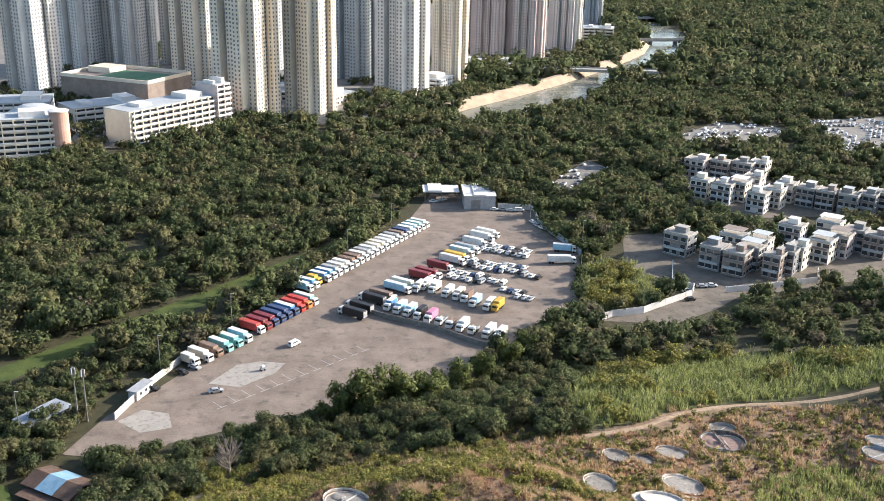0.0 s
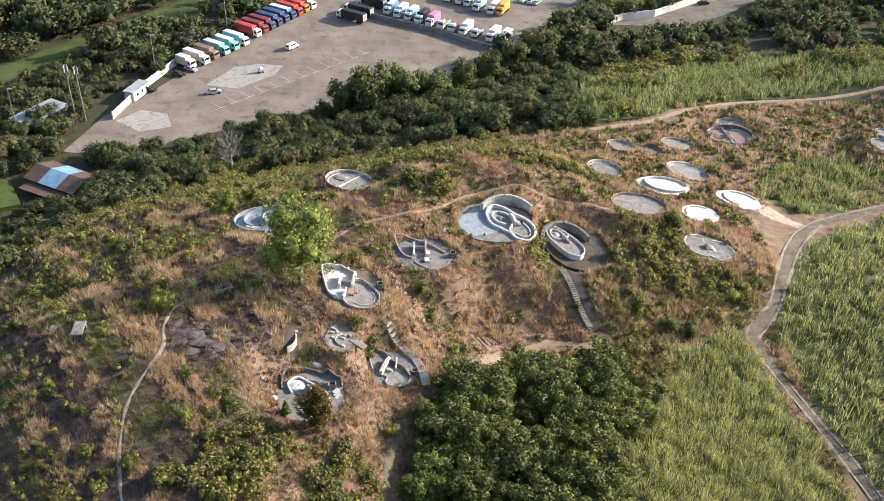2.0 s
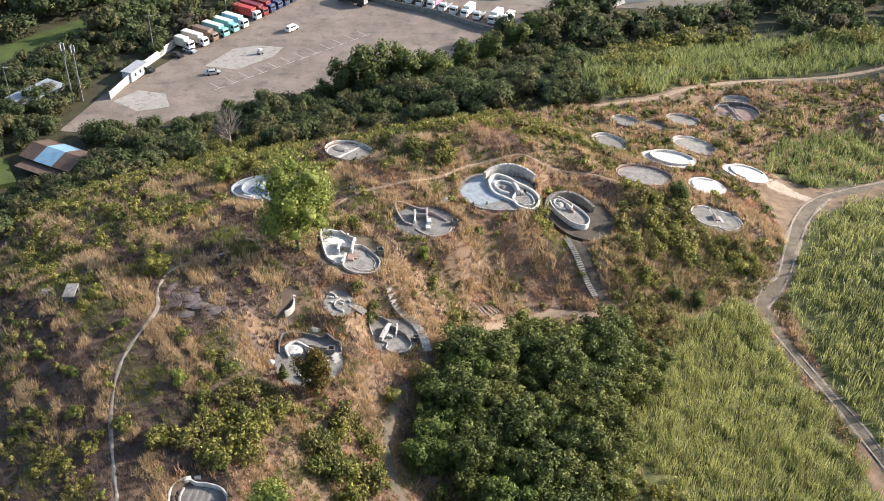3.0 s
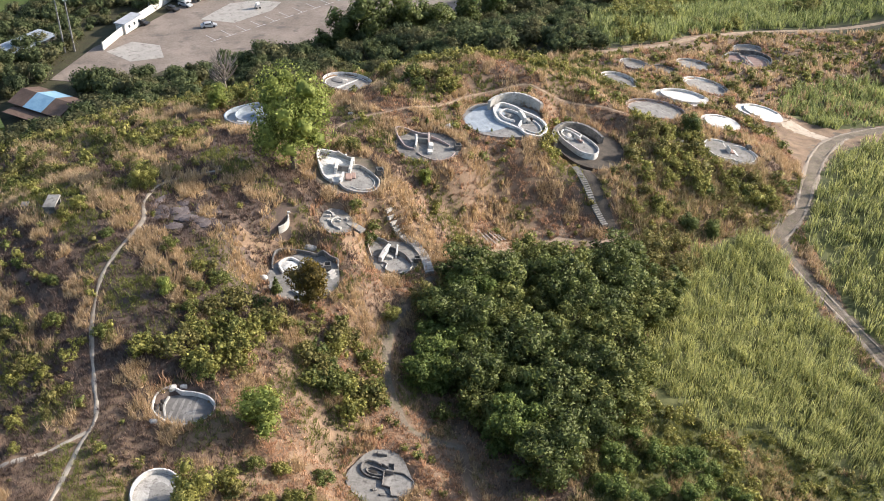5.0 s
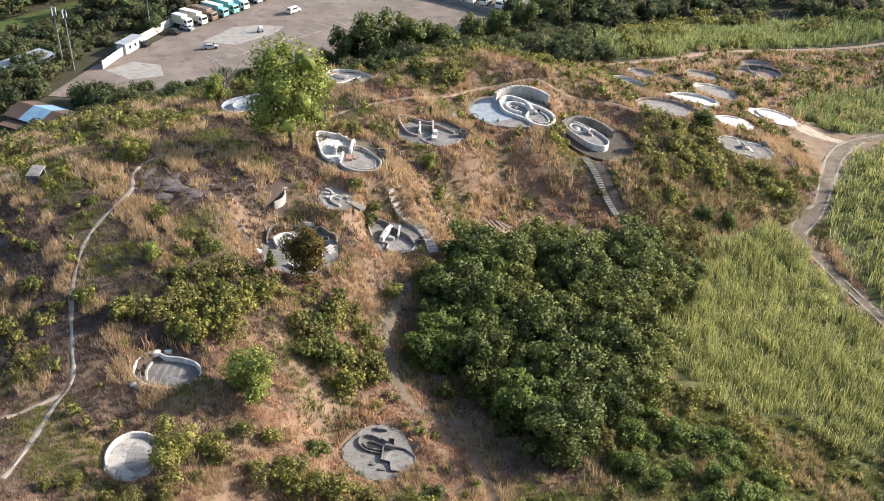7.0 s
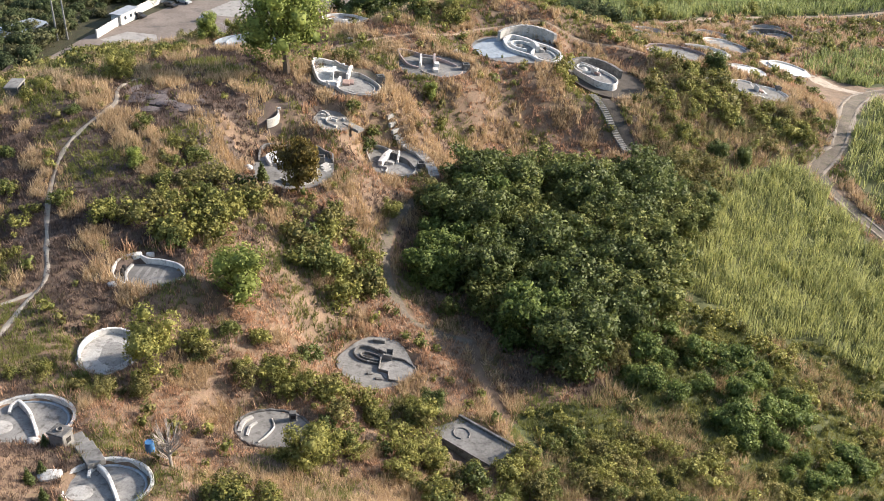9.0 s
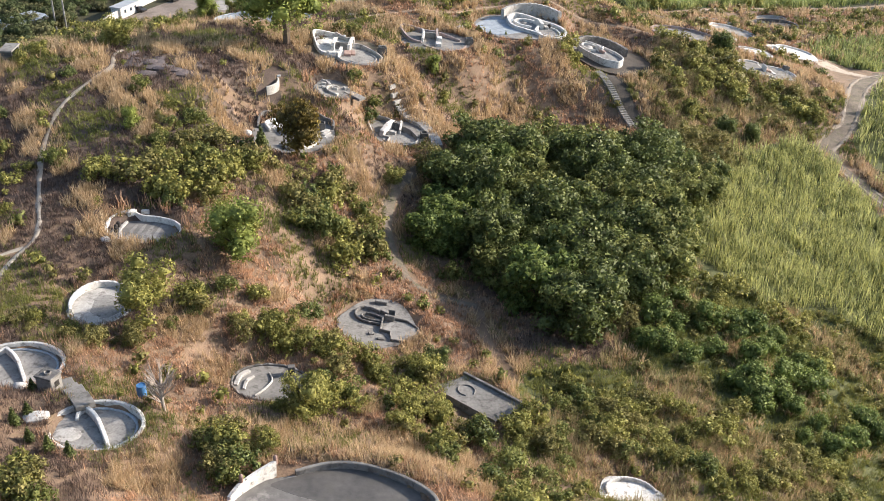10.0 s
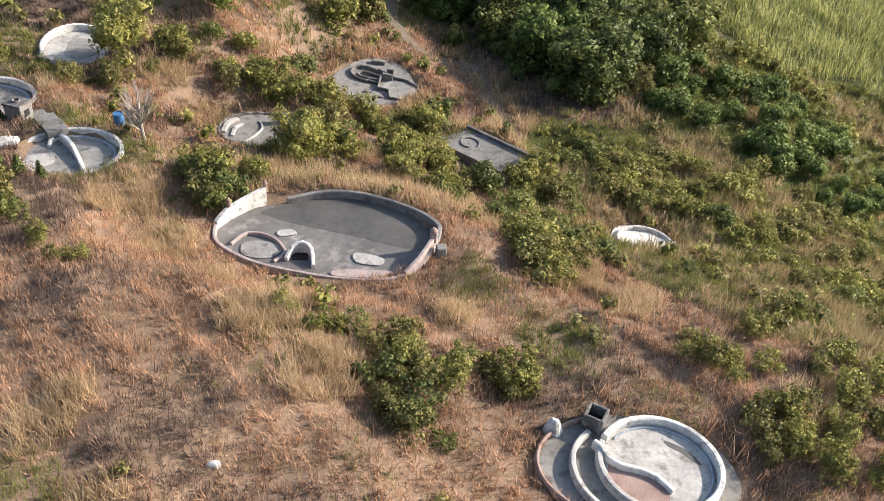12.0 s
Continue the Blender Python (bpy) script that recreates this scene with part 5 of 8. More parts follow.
def put(ob, x, y, scale=1.0, turn=None, sink=0.1):
    """The template itself first, then copies of it."""
    turn = rng.uniform(0, 360) if turn is None else turn
    m = pose(x, y, float(ground_at(x, y)) - sink, 0, 0, turn)
    if ob.name in used:
        ob = copy_thing(ob, m)
    else:
        used.add(ob.name)
        ob.matrix_basis = m
    ob.scale = (scale, scale, scale * rng.uniform(0.9, 1.1))
    return ob


# trees that stand alone on the hill
feathery = tree_kind("tree", "tall light green feathery tree among the graves", "tree", 10.5, 4.8, 38, 9500, 0.21, LEAF_FRESH, 0.22, seed=3, core=0.5)
put(feathery, -19.6, 118.0, 1.34, 40)
small_a = tree_kind("small_tree", "bright green rounded small tree in dry grass", "tree", 4.4, 1.9, 22, 3800, 0.13, LEAF_FRESH, 0.0, group="small trees on the hill", seed=5)
small_b = tree_kind("small_tree", "yellow-green rounded small tree in dry grass", "tree", 3.6, 1.9, 13, 3800, 0.13, LEAF_LIGHT, 0.02, group="small trees on the hill", seed=6)
small_c = tree_kind("small_tree", "dark green rounded small tree by the graves", "tree", 3.4, 1.8, 13, 3800, 0.13, LEAF_DARK, 0.0, group="small trees on the hill", seed=8)
put(small_a, -17.0, 71.5, 1.5)
put(small_b, -21.6, 60.6, 1.35)
put(small_b, -37.2, 108, 1.1)
put(small_b, -43.5, 101.5, 0.6)
put(small_b, -8.6, 52.5, 1.05)
put(small_a, -30.0, 88.0, 0.6)
put(small_c, 43.5, 150.5, 1.25)
put(small_c, -0.2, 64.0, 0.75)
put(small_c, 38.4, 125.2, 1.0)
put(small_c, 42.2, 125, 0.9)
put(small_b, -5.2, 94.5, 0.7)
put(small_a, -1.5, 123, 0.6)
put(small_b, -21.5, 138, 0.8)
put(small_a, -36, 146, 1.1)
put(small_b, -33, 152, 1.0)
weeping = tree_kind("weeping_tree", "olive-brown weeping evergreen over a grave terrace", "tree", 4.4, 2.1, 16, 4000, 0.18, LEAF_BROWN, 0.2, droop=1.2, seed=9)
put(weeping, -14.8, 91.8, 1.4)
cypress = thing("cypress", "small dark conical evergreen beside a grave", "tree", None, "evergreens by the graves")
part("trunk", Form().tube([(0, 0, -0.2), (0, 0, 0.6)], [0.08, 0.06]), BARK, cypress)
part("crown", indexed_mesh("crown", *crown_faces([(0, 0, 0.5 + 0.42 * i, 0.72 - 0.12 * i) for i in range(6)], 620, 0.17), [LEAF_DARK]), None, cypress)
put(cypress, -18.9, 94.2, 1.0)
for x, y, s in ((-21.8, 42.4, 0.5), (-20.6, 42.2, 0.54), (-24.6, 44.6, 0.56), (-24.2, 45.6, 0.5), (-23.2, 43.2, 0.48), (-25.5, 49.3, 0.46), (8.6, 138.5, 0.5), (-1.6, 138.4, 0.5), (6.3, 138.0, 0.5)):
    put(cypress, x, y, s)

# thicket of dark broadleaf trees in the hollow
dark = [tree_kind("broadleaf_tree", lab, "tree", h, r, 52, 7400, 0.255, mat, 0.04, group="thicket trees", seed=20 + k, core=0.5, spread=0.84, small=0.66) for k, (h, r, mat, lab) in enumerate(((6.8, 3.9, LEAF_DARK, "dense dark green broadleaf tree in the hollow"), (6.4, 4.0, LEAF_DARK, "spreading dark green broadleaf tree in the hollow"), (6.6, 3.9, LEAF_MID, "dense mid green broadleaf tree in the hollow"), (5.4, 3.4, LEAF_LUSH, "fresh green broadleaf tree in the hollow")))]
k = 0
for x in np.arange(-4, 40, 4.4):
    for y in np.arange(66, 122, 4.4):
        px, py = x + rng.uniform(-1.3, 1.3), y + rng.uniform(-1.3, 1.3)
        if inside(THICKET, px, py) and near_line(GULLY_PATH, px, py) > 3.4 and near_line(CLIFF_PATH, px, py) > 5.2:
            put(dark[int(rng.choice(4, p=(0.34, 0.28, 0.24, 0.14)))], px, py, rng.uniform(0.65, 1.1) + 0.12 * float(smooth(10, 2, px)), sink=0.6)
            k += 1
olive_tree = tree_kind("olive_tree", "loose olive-green feathery tree beside the reeds", "tree", 5.2, 2.6, 30, 3600, 0.15, LEAF_OLIVE, 0.05, group="olive trees by the reeds", seed=28, core=0.5, spread=0.8, small=0.7)
for x, y, q in ((31.5, 117, 1.1), (34.5, 113.5, 1.0), (31.5, 109, 0.85), (35.8, 119.5, 0.75), (30, 113, 0.9), (28.5, 105, 0.7), (-1.6, 98.6, 0.75), (1.2, 101.5, 0.6), (17, 74.5, 0.6), (38, 116, 0.5)):
    put(olive_tree, x, y, q)

# bushes, shared meshes
bush = [tree_kind("bush", lab, "bush", 1.5, 1.15, 20, 1100, 0.125, mat, 0.02, group="bushes on the hill", seed=30 + i, core=0.5, spread=0.85, small=0.66) for i, (mat, lab) in enumerate(((LEAF_MID, "green leafy bush in dry grass"), (LEAF_LIGHT, "yellow-green leafy bush in dry grass"), (LEAF_DARK, "dark green leafy bush in dry grass"), (LEAF_OLIVE, "olive-brown spreading bush in dry grass")))]
BUSHY = [((-12, 84), 9), ((-22, 84), 7), ((-26, 88), 6), ((-9, 62), 6), ((-2, 55), 6), ((4, 53), 5), ((10, 54), 6), ((-30, 58), 5), ((-18, 64), 4), ((14, 57), 5), ((20, 56), 6), ((50, 137), 5), ((34, 140), 6), ((8, 152), 6), ((-24, 130), 7), ((-40, 135), 12), ((-55, 125), 14), ((-2, 150), 5), ((28, 168), 8), ((-8, 112), 3), ((-46, 90), 10), ((-11, 44), 2.5), ((5, 45.5), 3), ((28, 44), 7), ((-22, 37), 4), ((42, 138), 8), ((36, 130), 6), ((-35, 96), 9), ((-42, 80), 8)]
count = 0
tries = 0
while count < 170 and tries < 6000:
    tries += 1
    (cx, cy), spread = BUSHY[int(rng.integers(0, len(BUSHY)))]
    px, py = cx + rng.normal(0, spread * 0.6), cy + rng.normal(0, spread * 0.6)
    if clear(px, py, 0.7) and clear(px, py + 1.4, 0.4) and py > 20 and not inside(THICKET, px, py):
        put(bush[int(rng.choice(4, p=(0.35, 0.3, 0.2, 0.15)))], px, py, rng.uniform(0.5, 1.35))
        count += 1


# lush light shrubs in the hollow to the right of the thicket
lush = [tree_kind("shrub", "lush bright green feathery shrub in the hollow", "shrub", 2.6, 1.9, 12, 1300, 0.16, LEAF_LUSH, 0.05, group="shrubs in the hollow", seed=50 + i) for i in range(2)]
for x in np.arange(15, 48, 2.5):
    for y in np.arange(60, 86, 2.5):
        px, py = x + rng.uniform(-0.9, 0.9), y + rng.uniform(-0.9, 0.9)
        if inside(LUSH, px, py) and rng.uniform() < 0.8:
            put(lush[int(rng.integers(0, 2))], px, py, rng.uniform(0.5, 1.05))


# ---- grasses ----
def tufts(x, y, height, spread, blades, width, bend=0.5, seg=1, z=None):
    """Blades as slim triangles (or bent quads with seg=2) fanning out of each tuft."""
    n = len(x)
    z = ground_at(x, y) if z is None else z
    a = rng.uniform(0, 6.283, (n, blades))
    out = rng.uniform(0.15, 1.0, (n, blades)) * bend
    h = height[:, None] * rng.uniform(0.6, 1.15, (n, blades))
    bx = x[:, None] + spread[:, None] * rng.normal(0, 0.4, (n, blades))
    by = y[:, None] + spread[:, None] * rng.normal(0, 0.4, (n, blades))
    bz = np.broadcast_to(z[:, None], bx.shape) - 0.05
    b = a + rng.uniform(0.9, 2.2, (n, blades))
    wx, wy = np.cos(b) * width, np.sin(b) * width
    tip = np.stack([bx + np.cos(a) * out * h, by + np.sin(a) * out * h, bz + h * np.sqrt(np.maximum(0.15, 1 - out ** 2))], -1)
    p0 = np.stack([bx - wx, by - wy, bz], -1)
    p1 = np.stack([bx + wx, by + wy, bz], -1)
    if seg == 1:
        return np.stack([p0, p1, tip], 2).reshape(-1, 3), 3
    mid = np.stack([bx + np.cos(a) * out * h * 0.35, by + np.sin(a) * out * h * 0.35, bz + h * 0.62], -1)
    off = np.stack([wx * 1.1, wy * 1.1, 0 * wx], -1)
    tip[..., 2] = np.minimum(tip[..., 2], bz + h * 0.95) - out * h * 0.12
    t1 = np.stack([p0, p1, mid + off, mid - off], 2)
    t2 = np.stack([mid - off, mid + off, tip + off * 0.12, tip - off * 0.12], 2)
    return np.concatenate([t1.reshape(-1, 4, 3), t2.reshape(-1, 4, 3)]).reshape(-1, 3), 4


def scatter(x0, x1, y0, y1, per):
    n = int((x1 - x0) * (y1 - y0) * per)
    return rng.uniform(x0, x1, n), rng.uniform(y0, y1, n)


def patchy(x, y, scale, seed):
    return 0.5 + 0.25 * (np.sin(x / scale + seed) * np.cos(y / scale * 1.2 - seed) + np.sin(x / scale * 2.3 + y / scale * 1.7 + seed * 2) + 0.6 * np.sin(x / scale * 4.1 - y / scale * 3.3 + seed))


def stuff(name, pieces, mat, label, category):
    verts, corners = np.concatenate([p[0] for p in pieces]), pieces[0][1]
    return tagged(new(name, cloud_mesh(name, verts, corners, [mat])), label, category, kind="stuff")


def in_view(x, y):
    return np.abs(x) < 13 + 0.50 * np.maximum(y, 10)


def hill_only(x, y):
    ok = clear(x, y, 0.05) & in_view(x, y)
    for poly in REEDS[:2]:
        ok &= ~inside(poly, x, y)
    return ok


dry, pale, herbs, umber, olive = [], [], [], [], []
for x0, x1, y0, y1, per, hmul, wid in ((-40, 50, 17, 45, 22.0, 0.9, 0.018), (-40, 50, 45, 62, 20.0, 0.9, 0.021), (-60, 60, 62, 100, 11.0, 1.0, 0.034), (-70, 62, 100, 185, 6.2, 1.2, 0.05), (-45, 62, 185, 214, 1.6, 1.5, 0.1), (62, 125, 176, 236, 1.0, 1.6, 0.12)):
    x, y = scatter(x0, x1, y0, y1, per)
    ok = hill_only(x, y) & (rng.uniform(size=len(x)) < 0.62 + patchy(x, y, 2.2, 1) * 0.6)
    x, y = x[ok], y[ok]
    q = patchy(x, y, 5.5, 4) + rng.normal(0, 0.12, len(x)) + 0.12 * smooth(-30, -60, x) + 0.10 * smooth(125, 175, y) - 0.2 * smooth(50, 38, y) * ~inside(GREENS, x, y) + 0.22 * inside(GREENS, x, y) + 0.2 * (inside(GREENS, x, y) & (y > 60)) + 0.3 * inside(THICKET, x, y)
    green = q > 0.72
    tall = (~green) & ((patchy(x, y, 4.0, 9) > 0.80 - 0.27 * smooth(55, 110, y)) | ((inside(PLUMES, x, y) | (np.hypot((x + 3) / 13, (y - 47.5) / 4.5) < 1) | inside(GREENS, x, y) | inside(SCRUBLAND, x, y)) & (rng.uniform(size=len(x)) < 0.62)))
    # dark brown tufts in patches, more of them towards the west
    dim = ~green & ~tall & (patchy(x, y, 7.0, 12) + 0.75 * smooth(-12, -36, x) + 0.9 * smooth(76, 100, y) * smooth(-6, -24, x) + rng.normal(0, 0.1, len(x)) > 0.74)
    rank = tall & (inside(SCRUBLAND, x, y) | inside(GREENS, x, y)) & (rng.uniform(size=len(x)) < 0.6)
    tall &= ~rank
    for sel, box, h0, h1, bl in ((rank, olive, 0.7, 1.6, 11), (dim, umber, 0.3, 0.7, 9), (~green & ~tall & ~dim, dry, 0.25, 0.65, 9), (tall, pale, 0.55, 1.35, 11), (green, herbs, 0.3, 0.8, 9)):
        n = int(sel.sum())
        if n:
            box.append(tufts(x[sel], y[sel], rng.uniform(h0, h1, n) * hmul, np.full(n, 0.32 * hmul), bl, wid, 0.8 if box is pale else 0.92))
# taller clumps against the graves' rims
for key, (a, b, c, rx, ry, fall) in PLOTS.items():
    if key in ("Cring", "H", "N", "Y", "half", "box"):
        continue
    n = int((rx + ry) * 3.14 * 3.2)
    ang, far = rng.uniform(0, 6.283, n), rng.uniform(0.25, 1.5, n)
    x, y = a + (rx + far) * np.cos(ang), b + (ry + far) * np.sin(ang)
    ok = hill_only(x, y) & (patchy(x, y, 1.6, 3) > 0.42)
    x, y = x[ok], y[ok]
    n = len(x)
    cut = np.where(y < b, 0.5, 1.0)
    k = 1.0 if b < 70 else 1.35
    (pale if key in "GDMEJKF" else dry).append(tufts(x, y, rng.uniform(0.45, 1.15, n) * cut * k, np.full(n, 0.4), 11, 0.03 if b < 70 else 0.06, 0.7))
stuff("dry_grass", dry, GRASS_DRY, "reddish-brown dry grass covering the hill", "grass")
stuff("withered_ferns", umber, GRASS_UMBER, "dark brown tufts in dry grass, thicker to the west", "ferns")
stuff("pale_grass", pale, GRASS_PALE, "tall straw-coloured plume grass in clumps", "grass")
stuff("olive_grass", olive, GRASS_OLIVE, "tall olive-brown grass among shrubs", "grass")
stuff("green_herbs", herbs, GRASS_GREEN, "low green herbs between the dry grass", "undergrowth")

def joined(templates, x, y, scale, z):
    """Copies of crown templates set at many places, as one set of arrays, and each face's leaf colour."""
    verts, faces, normals, tint = [], [], [], []
    tone = np.clip((patchy(x, y, 11, 5) * 2.2 + rng.normal(0, 0.9, len(x)) - 0.3), 0, 3.4).astype(np.int32) % 4
    pick = rng.integers(0, len(templates), len(x))
    turn = rng.uniform(0, 6.283, len(x))
    base = 0
    for k, (tv, tf, tn) in enumerate(templates):
        sel = np.nonzero(pick == k)[0]
        n = len(sel)
        if not n:
            continue
        c, s = np.cos(turn[sel])[:, None], np.sin(turn[sel])[:, None]
        p = tv[None] * scale[sel][:, None, None] * np.stack([np.ones(n), np.ones(n), rng.uniform(0.75, 1.25, n)], -1)[:, None, :]
        q = np.stack([p[..., 0] * c - p[..., 1] * s + x[sel][:, None], p[..., 0] * s + p[..., 1] * c + y[sel][:, None], p[..., 2] + z[sel][:, None]], -1)
        verts.append(q.reshape(-1, 3))
        faces.append((tf[None] + (base + np.arange(n) * len(tv))[:, None, None]).reshape(-1, 3))
        normals.append(np.stack([tn[:, 0] * c - tn[:, 1] * s, tn[:, 0] * s + tn[:, 1] * c, np.broadcast_to(tn[:, 2], (n, len(tn)))], -1).reshape(-1, 3))
        tint.append(np.repeat(tone[sel], len(tf)))
        base += n * len(tv)
    return np.concatenate(verts), np.concatenate(faces), np.concatenate(normals), np.concatenate(tint)


def plant_mass(name, templates, x, y, scale, z, mats, label, category):
    v, f, nor, tint = joined(templates, x, y, scale, z)
    return tagged(new(name, indexed_mesh(name, v, f, nor, mats, tint)), label, category, kind="stuff")


# masses of taller shrubs, joined
near_shrubs = [crown_faces(lobes_of(2.1, 1.5, 20, 0.02, 1.0, 0.85, 0.66), 950, 0.13, core=0.48) for _ in range(5)]
far_shrubs = [crown_faces(lobes_of(2.1, 1.5, 13, 0.02, 1.0, 0.85, 0.72), 380, 0.2, core=0.5) for _ in range(5)]
MASSES = ((0.2, 26.8, 2.3, 2.4, 17, 0.62), (2.4, 28.8, 1.6, 1.2, 7, 0.6), (-1.6, 29.6, 1.4, 0.8, 5, 0.5), (6.6, 41.6, 2.2, 2.2, 11, 0.9), (-5, 30.3, 2.0, 1.0, 8, 0.42), (-12.1, 43.7, 1.2, 1.0, 4, 0.75), (-8, 53, 3, 1.3, 10, 0.7), (-2, 60, 3, 2.4, 12, 0.8), (3, 56.5, 3.5, 2.2, 16, 0.9), (-12, 62.4, 4, 1.6, 14, 0.8), (16.4, 27.5, 4, 3, 20, 0.55), (12.7, 31.6, 1.5, 1.5, 6, 0.5), (-17, 34, 2.4, 2.4, 6, 0.45), (-25, 79.5, 6, 3.5, 26, 0.95), (-10, 81, 4, 4, 16, 1.0), (20, 33, 6, 6, 24, 0.6), (27, 42, 6, 6, 20, 0.65), (-10, 84, 6, 5, 34, 0.95), (-24, 86, 7, 4, 28, 0.85), (-7, 62.5, 7, 1.8, 20, 0.6), (0, 54.5, 6, 3, 14, 0.7), (-25, 57, 6, 1.8, 14, 0.55), (12, 59, 5, 4, 22, 0.6), (50, 137, 5, 4, 14, 0.8), (42, 141, 4, 3, 8, 0.7), (34, 130, 3, 4, 4, 0.6), (-30, 152, 13, 8, 40, 0.9), (-52, 125, 12, 14, 34, 0.8), (10, 168, 22, 7, 60, 0.9), (0, 151, 6, 2.6, 16, 1.0), (17.5, 137, 2.2, 3, 9, 0.8), (-14, 88, 4, 3, 10, 0.7), (-12, 125, 3, 2, 6, 0.7), (36, 150, 4, 4, 12, 0.8), (-40, 74, 4, 8, 14, 0.6), (33, 80, 12, 6, 26, 0.8), (24, 58, 10, 5, 34, 0.6), (31, 50, 12, 8, 40, 0.6), (14, 61, 5, 5, 18, 0.6), (42, 66, 8, 9, 18, 0.7), (22, 44, 9, 6, 26, 0.5), (40, 139, 9, 7, 34, 0.95), (50, 133, 6, 5, 16, 0.8), (33, 128, 4, 6, 12, 0.75), (47, 146, 6, 4, 14, 0.85), (55, 253, 9, 6, 26, 1.6), (70, 241, 7, 3, 12, 1.1), (97, 264, 10, 6, 20, 1.5), (60, 276, 10, 6, 20, 1.7), (122, 272, 10, 8, 22, 1.6), (82, 288, 16, 4, 26, 1.9), (66, 345, 10, 12, 30, 1.8), (72, 370, 8, 10, 24, 1.7), (46, 228, 5, 6, 16, 1.3))
sx, sy, ss = [], [], []
for cx, cy, rx, ry, n, s in MASSES:
    a, q = rng.uniform(0, 6.283, n * 2), np.sqrt(rng.uniform(0, 1, n * 2))
    px, py = cx + rx * q * np.cos(a), cy + ry * q * np.sin(a)
    ok = clear(px, py, 0.9) & clear(px, py + 1.6 * s, 0.6) & clear(px, py + 2.8 * s, 0.2)
    sx.append(px[ok][:n])
    sy.append(py[ok][:n])
    ss.append(s * rng.uniform(0.6, 1.35, len(px[ok][:n])))
sx, sy, ss = np.concatenate(sx), np.concatenate(sy), np.concatenate(ss)
for name, kinds, sel in (("shrubbery", near_shrubs, sy < 72), ("hill_shrubbery", far_shrubs, sy >= 72)):
    plant_mass(name, kinds, sx[sel], sy[sel], ss[sel], ground_at(sx[sel], sy[sel]) - 0.1, [LEAF_LIGHT, LEAF_OLIVE, LEAF_MID, LEAF_DARK], "masses of green and yellow-green shrubs on the hill", "shrubs")

# low yellow-green shrubs over the hill's back
back_shrubs = [crown_faces(lobes_of(1.9, 1.6, 10, 0.02, 1.0, 0.8, 0.75), 300, 0.22, core=0.52) for _ in range(5)]
x, y = (q.ravel() for q in np.meshgrid(np.arange(-92, 26, 2.5), np.arange(140, 216, 2.5)))
x, y = x + rng.uniform(-1.2, 1.2, len(x)), y + rng.uniform(-1.2, 1.2, len(x))
ok = (inside(BACK_SLOPE, x, y) | inside(WEST_SLOPE, x, y)) & clear(x, y, 1.2) & clear(x, y + 2.5, 0.3) & (rng.uniform(size=len(x)) < 0.95 - 0.5 * smooth(-15, 18, x))
x, y = x[ok], y[ok]
plant_mass("slope_shrubbery", back_shrubs, x, y, rng.uniform(0.45, 1.25, len(x)), ground_at(x, y) - 0.1, [LEAF_LIGHT, LEAF_MID, LEAF_OLIVE, LEAF_DARK], "dense low yellow-green shrubs behind the hill", "shrubs")

# low scrub between the grass, joined
scrub_kinds = [crown_faces(lobes_of(0.9, 0.8, 1, 0.05), 54, 0.18, core=0.6) for _ in range(6)]
x, y = scatter(-75, 125, 18, 232, 0.6)
ok = clear(x, y, 0.4) & in_view(x, y) & ~inside(THICKET, x, y) & ((x < 62) | (y > 175)) & ((y < 188) | (x > -30)) & (y < 232)
for poly in REEDS:
    ok &= ~inside(poly, x, y)
share = 0.05 + 0.55 * smooth(0.58, 0.74, patchy(x, y, 6.5, 7)) + 0.55 * smooth(-28, -50, x) + 0.35 * smooth(140, 172, y) + 0.7 * (inside(PLUMES, x, y) | inside(GREENS, x, y))
share *= 1 - 0.75 * smooth(45, 32, y) * ~inside(GREENS, x, y)
ok &= rng.uniform(size=len(x)) < share * 0.5
x, y = x[ok][:3400], y[ok][:3400]
plant_mass("scrub", scrub_kinds, x, y, rng.uniform(0.5, 1.5, len(x)) * (0.85 + 0.5 * smooth(80, 160, y)), ground_at(x, y) - 0.08, [LEAF_OLIVE, LEAF_LIGHT, LEAF_MID, GRASS_GREEN], "low mixed green scrub between dry grass", "scrub")

# tall reeds on the valley floor and behind the hill
reeds = []
for poly, per, wid, hh in zip(REEDS, (3.4, 1.2, 0.6, 0.9, 0.4), (0.028, 0.045, 0.07, 0.055, 0.08), (2.5, 2.4, 3.2, 2.4, 2.6)):
    xs, ys = [p[0] for p in poly], [p[1] for p in poly]
    x, y = scatter(min(xs), max(xs), min(ys), max(ys), per)
    ok = inside(poly, x + 1.5 * np.sin(y * 0.7), y + 1.5 * np.sin(x * 0.6)) & (np.abs(x) < 18 + 0.52 * y) & (rng.uniform(size=len(x)) < 0.2 + 1.4 * patchy(x, y, 1.7, 8))
    for line, half in WAYS:
        ok &= near_line(line, x, y) > half + 0.3
    x, y = x[ok], y[ok]
    n = len(x)
    reeds.append(tufts(x, y, hh * (0.42 + 0.3 * patchy(x, y, 6, 3) + 0.36 * patchy(y, x, 1.9, 5) + 0.3 * (rng.uniform(size=n) < 0.15)) * rng.uniform(0.75, 1.25, n), np.full(n, 0.8), 9, wid, 0.55, 2))
stuff("tall_reeds", reeds[:2], REED, "dense tall yellow-green reeds on the valley floor", "reeds")
stuff("back_reeds", reeds[2:], REED_GREEN, "tall fresh green reeds behind the hill", "reeds")


